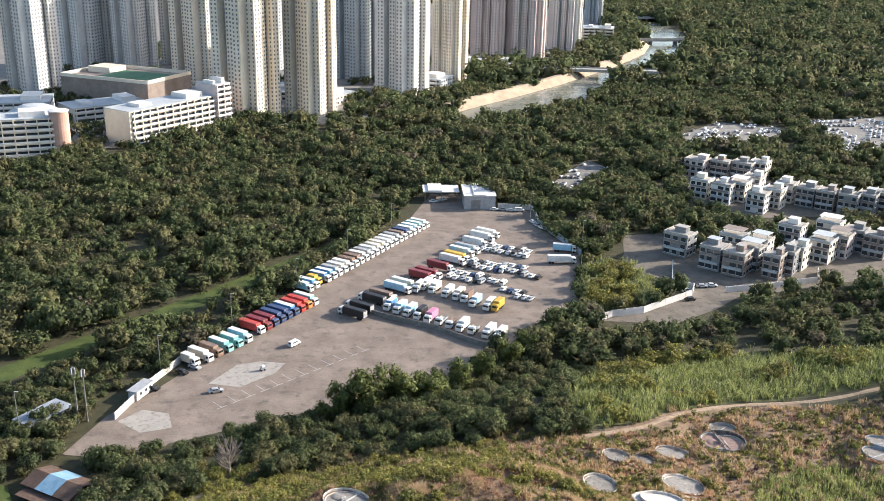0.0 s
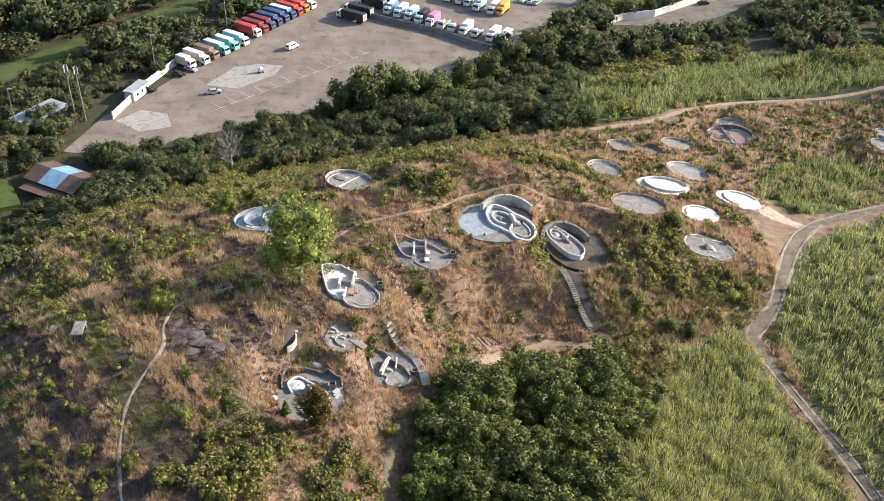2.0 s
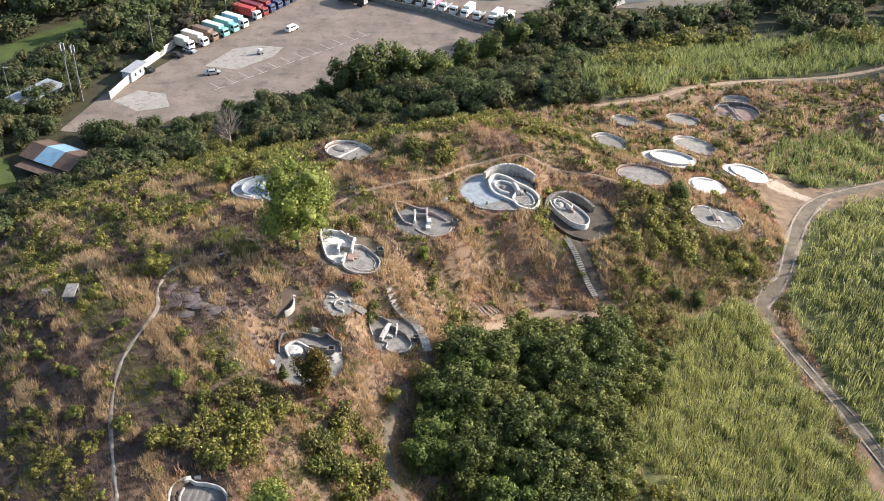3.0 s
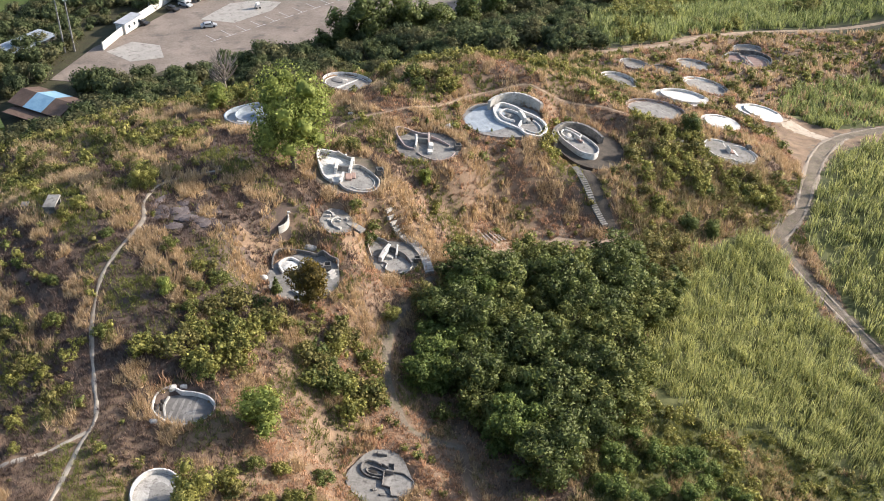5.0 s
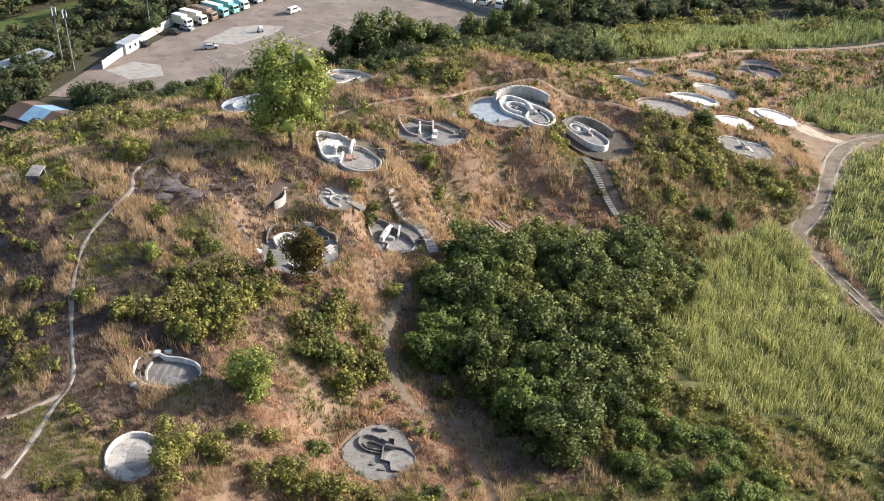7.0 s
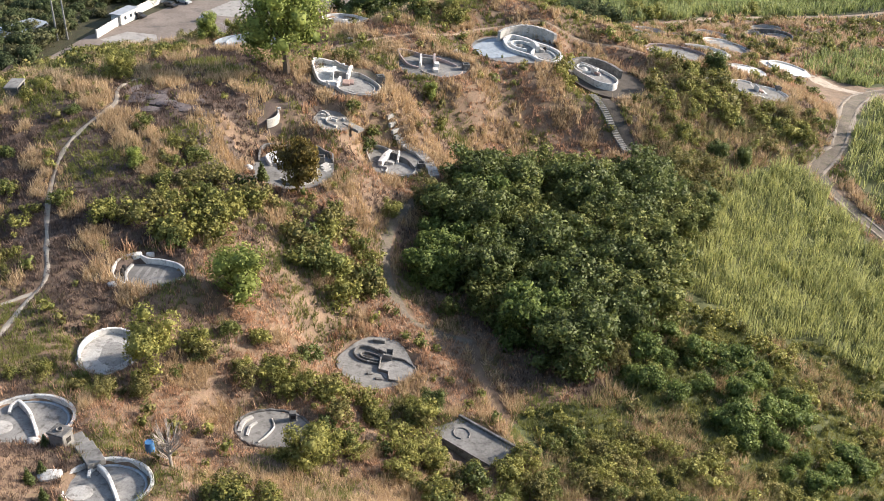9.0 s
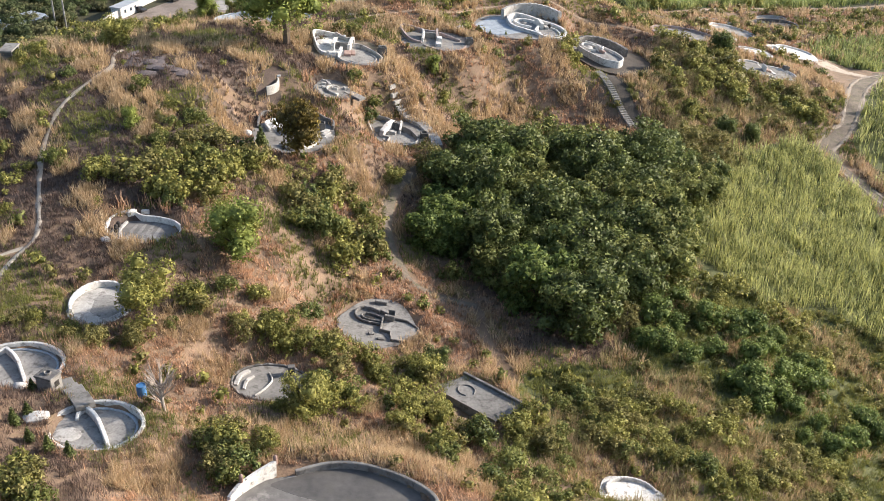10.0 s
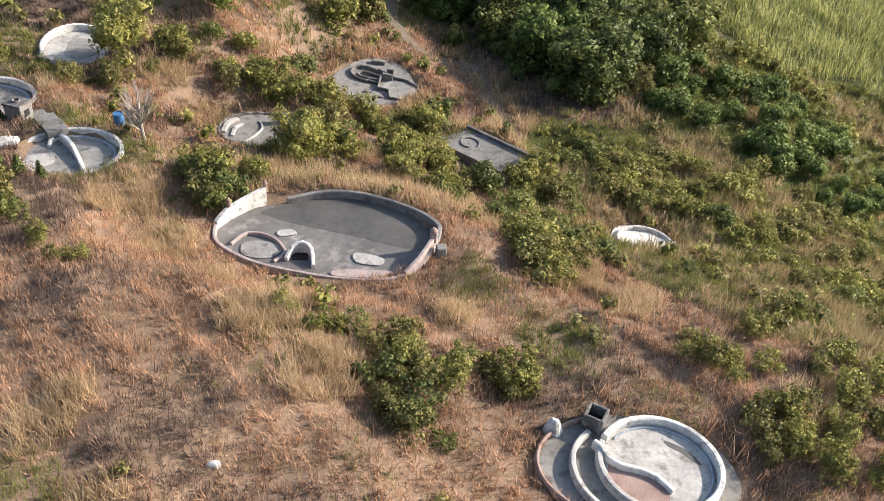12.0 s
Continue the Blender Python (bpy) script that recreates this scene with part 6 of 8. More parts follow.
# ---- woods ----
def wood_crown(height, radius, bumps, leaves, leaf):
    """A broad closed crown: one wide lump with shallow bumps on it, leaves close to the outside."""
    lobes = [(0, 0, height * 0.42, radius * 0.86)]
    for i in range(bumps):
        a = i * 6.283 / bumps + rng.uniform(-0.5, 0.5)
        q = radius * rng.uniform(0.3, 0.68)
        lobes.append((q * math.cos(a), q * math.sin(a), height * rng.uniform(0.55, 0.82) * (1 - 0.3 * (q / radius) ** 2), radius * rng.uniform(0.34, 0.5)))
    return crown_faces(lobes, leaves, leaf, core=0.66, loose=0.5, ruffle=0.3, uneven=(0.55, 1.18))


near_woods = [wood_crown(rng.uniform(4.2, 6.4), rng.uniform(2.6, 3.8), 7, 460, 0.44) for _ in range(6)]
mid_woods = [wood_crown(rng.uniform(6, 9.5), rng.uniform(3.4, 5.2), 5, 200, 0.8) for _ in range(8)]
outer_woods = [wood_crown(rng.uniform(6, 10), rng.uniform(4.4, 6.2), 4, 90, 1.2) for _ in range(6)]
far_woods = [wood_crown(rng.uniform(8, 12), rng.uniform(6.5, 9.0), 3, 40, 2.0) for _ in range(5)]
BUILT = [(-420, 520), (-300, 515), (-225, 520), (-195, 545), (-178, 562), (-150, 612), (-132, 660), (-105, 640), (-70, 655), (-58, 690), (-45, 750), (-8, 745), (25, 800), (30, 900), (105, 930), (155, 1040), (200, 1180), (220, 1500), (-900, 1700), (-900, 700)]


def woods_free(x, y, margin=0.0):
    ok = np.abs(x) < 25 + 0.50 * y
    for poly in [YARD, VILLA_PLOT, BACK_PLOT, RIVER, BUILT, MEADOW, *LOTS, *REEDS[2:]]:
        ok &= ~inside(poly, x, y)
    for poly, off in ((MEADOW, 6.5), (VILLA_PLOT, 4), (LOTS[0], 12), (LOTS[1], 12), (BACK_PLOT, 8)):
        ok &= ~inside(poly, x, y + off)
    for line, half in WAYS:
        ok &= near_line(line, x, y) > half + 1.5
    ok &= ~inside(YARD, x + 4.8, y - 2.4) & ~inside(YARD, x + 3, y - 1)
    ok &= ~inside(HILLTOP, x, y) & ~((x > 62) & (y < 228))
    for a, b, r in ((-91, 209, 11), (-104, 203, 10), (-49, 206, 7), (-47, 199, 6), (-86, 258, 7), (-95, 220, 6)):
        ok &= np.hypot(x - a, y - b) > r
    ok &= ~((x > 42) & (x < 120) & (y < 248)) & ~(inside(VILLA_PLOT, x, y + 9) & (x < 118))
    return ok


def grid(x0, x1, y0, y1, step):
    X, Y = np.meshgrid(np.arange(x0, x1, step), np.arange(y0, y1, step))
    return (X + rng.uniform(-0.45, 0.45, X.shape) * step).ravel(), (Y + rng.uniform(-0.45, 0.45, X.shape) * step).ravel()


for name, templates, (x0, x1, y0, y1), step, s0, s1, label in (
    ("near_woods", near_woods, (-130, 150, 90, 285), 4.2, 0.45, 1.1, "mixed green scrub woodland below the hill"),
    ("valley_woods", mid_woods, (-290, 310, 285, 560), 6.4, 0.5, 1.3, "dense dark green woodland on the valley floor"),
    ("far_woods", outer_woods, (-330, 420, 560, 800), 8.6, 0.6, 1.3, "dense woodland towards the river"),
    ("distant_woods", far_woods, (-100, 900, 800, 1750), 16.0, 0.9, 1.8, "distant woodland along the river"),
):
    x, y = grid(x0, x1, y0, y1, step)
    size = s0 + (s1 - s0) * np.clip(patchy(x, y, step * 4.7, 6) * 0.7 + rng.uniform(0, 0.5, len(x)), 0, 1.1)
    size *= 1 - 0.2 * ((x > 40) & (y < 345))
    ok = woods_free(x, y) & (patchy(x, y, step * 3.1, 2) > 0.12)
    x, y, size = x[ok], y[ok], size[ok]
    z = ground_at(x, y)
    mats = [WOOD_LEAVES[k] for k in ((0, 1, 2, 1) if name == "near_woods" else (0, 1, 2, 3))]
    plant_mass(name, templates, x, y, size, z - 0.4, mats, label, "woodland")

# dark round trees at the yard's near edge, and others that stand out of the woods
edge_tree = tree_kind("broadleaf_tree", "large dark round-crowned tree at the yard's edge", "tree", 11, 5.5, 26, 3600, 0.42, LEAF_DARK, 0.1, group="yard edge trees", seed=40)
for x, y, s in ((-17, 246, 1.25), (-25, 247, 1.1), (-9, 250, 1.2), (-2, 251, 1.0), (8, 265, 0.9), (16, 274, 0.8), (2, 258, 0.7), (24, 283, 0.85), (-30, 244, 0.6), (30, 290, 0.9), (36, 297, 0.75)):
    put(edge_tree, x, y, s)
bare = thing("bare_tree", "leafless grey tree above the yard", "tree", pose(-49, 208, float(ground_at(-49, 208))))
f = Form()
r = random.Random(4)
f.tube([(0, 0, -0.5), (0, 0, 2), (0.2, 0, 5)], [0.28, 0.22, 0.14])
for i in range(26):
    a, z = r.uniform(0, 6.28), r.uniform(1.0, 4.6)
    q = r.uniform(1.4, 3.0)
    mid = (q * 0.5 * math.cos(a), q * 0.5 * math.sin(a), z + r.uniform(0.8, 1.6))
    f.tube([(0, 0, z), mid, (q * math.cos(a), q * math.sin(a), z + r.uniform(2, 4))], [0.11, 0.08, 0.035], 4)
    for k in range(3):
        b = a + r.uniform(-0.9, 0.9)
        f.tube([mid, (mid[0] + 1.2 * math.cos(b), mid[1] + 1.2 * math.sin(b), mid[2] + r.uniform(0.8, 1.8))], [0.06, 0.03], 4)
part("bare_crown", f, DEAD_WOOD, bare)
put(bare, -49, 208, 1.35)
copy_thing(bare, pose(-16.8, 47.6, float(ground_at(-16.8, 47.6)), 0, 0, 80)).scale = (0.42, 0.42, 0.45)


# ---- the lorry yard and the town ----
ASPHALT = material("dusty_yard", (0.135, 0.107, 0.088), (0.265, 0.218, 0.182), 9.0, 18, bump=0.1, spots=(0.125, 0.105, 0.09))
SLAB_PALE = material("pale_concrete_slab", (0.27, 0.25, 0.225), (0.36, 0.335, 0.30), 4.0, 8, bump=0.1, spots=(0.19, 0.165, 0.145))
PAINT_LINE = material("worn_white_line", (0.28, 0.265, 0.25), (0.42, 0.40, 0.38), 1.0, 8)
MEADOW_MAT = material("green_meadow", (0.03, 0.05, 0.012), (0.085, 0.11, 0.026), 5.0, 10, bump=0.4)
WATER = material("river_water", (0.16, 0.17, 0.14), (0.24, 0.24, 0.20), 20.0, 5, rough=0.18, bump=0.03, spec=0.6)
BANK_STONE = material("tan_stone_bank", (0.30, 0.23, 0.16), (0.46, 0.37, 0.27), 6.0, 8)
TYRE = material("tyre_rubber", (0.012, 0.012, 0.012), (0.03, 0.03, 0.03), 0.5, 6, bump=0)
STEEL = material("grey_steel", (0.16, 0.16, 0.16), (0.28, 0.28, 0.28), 1.0, 6, rough=0.5, metal=0.3)
PANE = glass("window_glass")
TOWER_PANE = glass("pale_window_glass", (0.17, 0.18, 0.19))
CAR_GLASS = glass("car_glass", (0.015, 0.018, 0.02))
CREAM = material("cream_tiles", (0.58, 0.51, 0.42), (0.74, 0.67, 0.56), 14.0, 6, rough=0.6, bump=0)
WHITE_TILES = material("white_tiles", (0.56, 0.54, 0.52), (0.74, 0.72, 0.69), 12.0, 6, rough=0.6, bump=0)
PINK_TILES = material("pink_tiles", (0.50, 0.40, 0.38), (0.66, 0.56, 0.53), 14.0, 6, rough=0.6, bump=0)
GREY_TILES = material("grey_blue_tiles", (0.34, 0.37, 0.39), (0.46, 0.49, 0.51), 12.0, 6, rough=0.6, bump=0)
LOT_DIRT = material("dirt_lot", (0.105, 0.09, 0.075), (0.20, 0.172, 0.145), 6.0, 12, bump=0.2, spots=(0.085, 0.085, 0.05))
SLATE = material("slate_cladding", (0.15, 0.155, 0.16), (0.27, 0.275, 0.28), 6.0, 6, rough=0.5, bump=0)
BROWN_TILES = material("brown_cladding", (0.18, 0.14, 0.12), (0.30, 0.25, 0.22), 6.0, 6, rough=0.6, bump=0)
ROOF_GREEN = material("green_sports_court", (0.05, 0.14, 0.09), (0.09, 0.2, 0.13), 8.0, 6)
ROOF_BLUE = material("blue_sheet_roof", (0.14, 0.27, 0.38), (0.26, 0.41, 0.52), 2.0, 6, rough=0.5)
RUST = material("rusty_sheet", (0.07, 0.045, 0.035), (0.15, 0.10, 0.075), 1.5, 6)


def paint(name, c):
    return material(name, tuple(v * 0.72 for v in c), tuple(min(1, v * 1.12) for v in c), 1.6, 6, rough=0.4, bump=0, spec=0.5)


PAINTS = {k: paint(k + "_paint", c) for k, c in dict(white=(0.66, 0.66, 0.64), cream=(0.60, 0.54, 0.44), blue=(0.10, 0.26, 0.46), sky=(0.30, 0.52, 0.66), teal=(0.22, 0.46, 0.44), maroon=(0.20, 0.035, 0.04), red=(0.48, 0.06, 0.045), navy=(0.045, 0.07, 0.15), black=(0.022, 0.02, 0.02), yellow=(0.62, 0.38, 0.05), pink=(0.56, 0.22, 0.34), brown=(0.22, 0.15, 0.11), silver=(0.36, 0.37, 0.38), orange=(0.55, 0.20, 0.06), green=(0.08, 0.16, 0.12)).items()}


def sheet(name, poly, mat, label, category, z=0.06, depth=0.5):
    return solid(name, Form().prism(poly, z - depth, z), mat, label, category, kind="structure")


sheet("yard", YARD, ASPHALT, "wide dusty grey lorry yard with tyre marks", "yard", 0.12)
for poly, nm in ((VILLA_PLOT, "villa_paving"), (BACK_PLOT, "village_paving"), (TOWN, "town_paving")):
    sheet(nm, poly, TOWN_SOIL if poly is TOWN else LOT_DIRT, "grey paved ground between the buildings", "pavement", 0.08)
for poly in LOTS:
    sheet("car_lot", poly, TOWN_SOIL, "grey car lot in a woodland clearing", "pavement", 0.08)
sheet("meadow", MEADOW, MEADOW_MAT, "strip of green grass beside the woods", "grass", 0.08)
sheet("water_river", RIVER, WATER, "calm pale river bending through woodland", "water", 0.05)
for ring, lab in (([(-68, 268), (-58, 266), (-49, 276), (-47, 283), (-55, 284), (-62, 281)], "pale concrete patch on the yard"), ([(-88, 244), (-80, 238), (-72, 241), (-75, 249), (-83, 251)], "pale concrete patch by the entrance")):
    sheet("concrete_patch", ring, SLAB_PALE, lab, "pavement", 0.135, 0.3)


def strip(name, a, b, wide, high, mat, label, category, z=0.0, parent=None):
    """A straight wall or line from a to b."""
    turn = math.atan2(b[1] - a[1], b[0] - a[0])
    f = Form().box((a[0] + b[0]) / 2, (a[1] + b[1]) / 2, z + high / 2, math.hypot(b[0] - a[0], b[1] - a[1]), wide, high, turn)
    return part(name, f, mat, parent) if parent else solid(name, f, mat, label, category, kind="structure")


for k in range(12):
    u = k / 12
    p = (-62 + 42 * u, 252 + 44 * u)
    strip("bay_line", p, (p[0] + 2.4, p[1] + 2.5), 0.25, 0.03, PAINT_LINE, "worn white marking on the yard", "marking", 0.11)
    strip("bay_line", (p[0] + 1.2, p[1] + 1.25), (p[0] - 2.2, p[1] + 4.6), 0.2, 0.03, PAINT_LINE, "worn white marking on the yard", "marking", 0.112)


def panel_wall(name, points, high, mat, label, step=3.0, thick=0.2, category="wall", group=""):
    """A wall of panels between posts."""
    ob = thing(name, label, category, None, group)
    for a, b in zip(points, points[1:]):
        length = math.hypot(b[0] - a[0], b[1] - a[1])
        n = max(1, round(length / step))
        turn = math.atan2(b[1] - a[1], b[0] - a[0])
        for i in range(n):
            u = (i + 0.5) / n
            x, y = a[0] + (b[0] - a[0]) * u, a[1] + (b[1] - a[1]) * u
            z = float(ground_at(x, y))
            part("panel", Form().box(x, y, z + high / 2, length / n - 0.2, thick, high, turn), mat, ob)
            x, y = a[0] + (b[0] - a[0]) * i / n, a[1] + (b[1] - a[1]) * i / n
            part("post", Form().box(x, y, z + high / 2 + 0.08, 0.28, thick + 0.12, high + 0.16, turn), mat, ob)
    return ob


panel_wall("boundary_wall", [(-89, 245), (-85, 266), (-77.5, 290)], 2.3, WHITEWASH, "white panel wall along the lorry yard")
panel_wall("yard_fence", [(-28, 327), (-18, 321), (0, 311.5), (15, 299), (24, 295.5)], 2.0, CONCRETE, "grey panel fence across the lorry yard", 3.2)
panel_wall("boundary_wall", [(30, 459), (47, 457), (47.5, 434)], 2.6, WHITEWASH, "pale wall at the yard's far end")
panel_wall("boundary_wall", [(47.5, 434), (61.5, 391)], 2.8, LIME_BLUE, "pale blue board wall beside the yard")
panel_wall("boundary_wall", [(61.5, 391), (54, 337)], 2.2, PAINTS["green"], "dark green sheet fence beside the yard")
panel_wall("garden_wall", [(57, 321), (64, 326), (76, 330), (98, 348), (100, 354), (93, 360), (98, 382)], 2.6, WHITE_TILES, "long white garden wall below the villas", 4.0)
panel_wall("garden_wall", [(112, 352), (130, 357), (152, 365), (156, 376)], 2.4, WHITE_TILES, "curved white terrace wall below the villas", 4.0)

wheel_mesh = {}


def wheel(r, wide):
    key = (r, wide)
    if key not in wheel_mesh:
        n, f = 14, Form()
        verts = []
        for y in (-wide / 2, wide / 2):
            verts += [(r * math.cos(6.283 * i / n), y, r * math.sin(6.283 * i / n)) for i in range(n)]
        f.add(verts, [tuple(range(n)), tuple(reversed(range(n, 2 * n)))] + [(i, n + i, n + (i + 1) % n, (i + 1) % n) for i in range(n)])
        wheel_mesh[key] = f.mesh("wheel", TYRE)
    return wheel_mesh[key]


def add_wheels(ob, xs, half, r, wide):
    for x in xs:
        for s in (-1, 1):
            w = part("wheel", wheel(r, wide), None, ob)
            w.location = (x, s * half, r)


def hull(f, outline, half, bevel=0.12, narrow=1.0):
    """A vehicle body: a side outline (x, z) pulled out to both sides with rounded shoulders."""
    n = len(outline)
    rows = [(-half, 1), (-half + bevel, 0), (half - bevel, 0), (half, 1)]
    zs = [z for _, z in outline]
    z0, z1 = min(zs), max(zs)
    cx = sum(x for x, _ in outline) / n
    verts = []
    for y, inset in rows:
        for x, z in outline:
            k = 1 - (1 - narrow) * (z - z0) / (z1 - z0)
            verts.append((x + (cx - x) * 0.02 * inset, y * k, z - (bevel * 0.5 * inset if z > z0 + 0.6 * (z1 - z0) else 0)))
    faces = [tuple(range(n)), tuple(reversed(range(3 * n, 4 * n)))]
    for r in range(3):
        faces += [(r * n + i, (r + 1) * n + i, (r + 1) * n + (i + 1) % n, r * n + (i + 1) % n) for i in range(n)]
    return f.add(verts, faces)


truck_kinds = {}


def truck(cab, box, length, x, y, heading, flat=False):
    key = (cab, box, length, flat)
    z = 0.12
    m = pose(x, y, z, 0, 0, heading)
    if key in truck_kinds:
        return copy_thing(truck_kinds[key], m)
    lab = f"parked lorry with {box} cargo box and {cab} cab" if not flat else f"parked flatbed lorry with {cab} cab and {box} load"
    ob = thing("lorry", lab, "lorry", m, "lorries in the yard")
    L = length
    c = Form()
    hull(c, [(L / 2 - 1.9, 0.6), (L / 2, 0.6), (L / 2 + 0.02, 1.5), (L / 2 - 0.25, 2.6), (L / 2 - 0.6, 2.85), (L / 2 - 1.9, 2.85)], 1.15)
    cabin = part("cab", c, PAINTS[cab], ob)
    part("windscreen", Form().box(L / 2 - 0.1, 0, 2.0, 0.12, 1.95, 0.85, 0, 0.94), CAR_GLASS, cabin)
    for s in (-1, 1):
        part("side_window", Form().box(L / 2 - 0.85, s * 1.15, 2.05, 0.9, 0.06, 0.7), CAR_GLASS, cabin)
    part("chassis", Form().box(-0.4, 0, 0.8, L - 1.2, 0.9, 0.3), STEEL, ob)
    if flat:
        part("load_bed", Form().box(-1.0, 0, 1.1, L - 2.3, 2.3, 0.25).box(-1.0, 1.12, 1.45, L - 2.3, 0.08, 0.6).box(-1.0, -1.12, 1.45, L - 2.3, 0.08, 0.6), PAINTS[box], ob)
    else:
        b = Form().box(-1.1, 0, 2.25, L - 2.2, 2.4, 2.5, bevel=0.08)
        cargo = part("cargo_box", b, PAINTS[box], ob)
        part("roof_panel", Form().box(-1.1, 0, 3.52, L - 2.5, 2.15, 0.05), PAINTS["white" if box in ("cream", "white", "sky", "blue", "teal") else box], cargo)
        part("rear_door", Form().box(-L / 2 - 0.02, 0, 2.2, 0.06, 2.2, 2.2), PAINTS["silver"], cargo)
    add_wheels(ob, (L / 2 - 1.1, -L / 2 + 1.2, -L / 2 + 2.4), 1.0, 0.48, 0.32)
    truck_kinds[key] = ob
    return ob


car_kinds = {}


def car(colour, x, y, heading, van=False, group="cars in the yard", z=0.12):
    key = (colour, van)
    m = pose(x, y, z, 0, 0, heading)
    if key in car_kinds:
        return tagged(copy_thing(car_kinds[key], m), group=group)
    ob = thing("van" if van else "car", f"parked {colour} {'van' if van else 'saloon car'} on dusty ground", "van" if van else "car", m, group)
    f = Form()
    if van:
        hull(f, [(-2.3, 0.35), (2.3, 0.35), (2.35, 0.95), (1.75, 1.15), (1.15, 1.95), (-2.2, 1.98), (-2.32, 1.2)], 0.88, narrow=0.9)
    else:
        hull(f, [(-2.2, 0.3), (2.2, 0.3), (2.25, 0.7), (1.2, 0.92), (0.55, 1.42), (-1.0, 1.44), (-1.75, 1.0), (-2.22, 0.92)], 0.86, narrow=0.86)
    body = part("body", f, PAINTS[colour], ob)
    zc = 1.5 if van else 1.18
    for s in (-1, 1):
        part("side_window", Form().box(-0.25, s * (0.81 if van else 0.78), zc, 2.4 if van else 1.6, 0.05, 0.4 if van else 0.3), CAR_GLASS, body)
    part("windscreen", Form().box(1.45 if van else 0.92, 0, zc + 0.02, 0.35, 1.35, 0.5 if van else 0.34, 0, 0.8), CAR_GLASS, body)
    part("rear_window", Form().box(-2.27 if van else -1.42, 0, zc, 0.1 if van else 0.3, 1.3, 0.4 if van else 0.28, 0, 0.85), CAR_GLASS, body)
    add_wheels(ob, (1.35, -1.35), 0.78, 0.33, 0.22)
    car_kinds[key] = ob
    return ob


HEAD = -33.0
# long row beside the wall: near group, middle group, far group
near_row = (("white", "cream", 6.5), ("white", "cream", 9.5), ("brown", "brown", 9.0), ("teal", "teal", 9.5), ("teal", "teal", 9.5), ("white", "sky", 9.5))
for i, (c, b, l) in enumerate(near_row):
    u = i / 5
    truck(c, b, l, -76.5 + 12.0 * u, 281.0 + 19.0 * u, HEAD)
mid_row = (("white", "red", 10.5), ("maroon", "maroon", 10.5), ("navy", "maroon", 10.5), ("navy", "navy", 10.5), ("navy", "navy", 10.5), ("navy", "blue", 10.5), ("red", "red", 10.5), ("orange", "red", 10.5), ("white", "teal", 10.5))
for i, (c, b, l) in enumerate(mid_row):
    u = i / 8
    truck(c, b, l, -62.0 + 15.0 * u, 307.5 + 26.0 * u, HEAD)
far_row = ("sky", "blue", "yellow", "blue", "blue", "silver", "cream", "white", "brown", "brown", "cream", "silver", "white", "cream", "cream", "white", "white", "silver", "brown", "navy", "white", "sky", "teal", "white")
for i, b in enumerate(far_row):
    u = i / 23
    truck("yellow" if b == "yellow" else "white", b, 6.0 if b == "yellow" else 9.5, -50.0 + 42.5 * u, 346.0 + 81.0 * u, HEAD + 3)
# trailers in the middle of the yard
row_a = (("black", -29, 321.5), ("black", -27, 327), ("black", -23, 335), ("brown", -19, 338), ("sky", -14, 346.5), ("cream", -11.5, 350.5), ("maroon", -5, 359.5), ("maroon", -2.5, 362.5), ("maroon", 2, 371), ("white", 7, 379), ("yellow", 9, 382.5), ("sky", 11, 389), ("silver", 13.5, 393), ("white", 17, 402), ("white", 20.5, 410), ("white", 23, 414.5))
for b, x, y in row_a:
    truck("white", b, 11.5, x, y, HEAD + 180 if b == "black" else HEAD)
for i, (b, l) in enumerate((("blue", 7.0), ("sky", 7.5), ("sky", 7.5), ("black", 7.5), ("pink", 7.5), ("silver", 6.5), ("brown", 7.0), ("white", 7.5), ("silver", 6.0), ("white", 8.0), ("white", 8.0))):
    u = i / 10
    truck("white", b, l, -16 + 37.0 * u + (1.5 if i > 8 else 0), 329.5 - 24.5 * u, 245, flat=b in ("brown", "silver"))
for b, x, y in (("cream", -6, 348), ("white", -3.5, 350.5), ("cream", 0, 347.5), ("white", 5, 343.5), ("cream", 9, 341), ("brown", 12, 339), ("sky", 15, 334.5), ("cream", 20, 331.5), ("yellow", 23, 331)):
    truck("yellow" if b == "yellow" else "white", b, 7.5, x, y, 245)
# cars standing in clusters
shades = ("white", "white", "silver", "white", "black", "silver", "white", "white", "navy", "white", "black", "white")
k = 0
for x0, y0, n, rows in ((6, 363, 6, 2), (19, 360, 4, 1), (12, 377, 7, 2), (27, 372, 4, 2), (18, 398, 9, 2), (31, 392, 4, 1), (36, 366, 3, 1), (26, 350, 4, 1), (31, 343, 3, 1)):
    for r in range(rows):
        for i in range(n):
            car(shades[(k * 5 + i) % 12], x0 + i * 2.5 + r * 1.8 + rng.uniform(-0.3, 0.3), y0 - i * 1.2 + r * 5.2 + rng.uniform(-0.5, 0.5), 62 + rng.uniform(-8, 8), van=(k + i) % 5 == 0)
        k += 1
for c, x, y, h, v in (("white", -46.0, 296.5, 55, True), ("black", -77.5, 274.5, -30, False), ("silver", -74.5, 278.2, -30, False), ("black", -83.5, 263.5, -20, False), ("silver", -64.5, 262.5, 20, False), ("white", -1.5, 467, 10, False), ("white", 3, 470, 30, False), ("white", 28, 455, 0, False), ("silver", 32, 455, 0, False), ("white", 36, 454.5, 0, False), ("white", 40, 454, 0, True), ("white", 45, 436, -60, False), ("silver", 46.5, 431, -60, False), ("white", 48.5, 427, -60, False), ("white", 97, 352, 10, False), ("silver", 104, 357, 0, False), ("white", 108, 358, 0, False), ("black", 96, 343, 20, False), ("black", 101, 358, 40, False)):
    car(c, x, y, h, v)
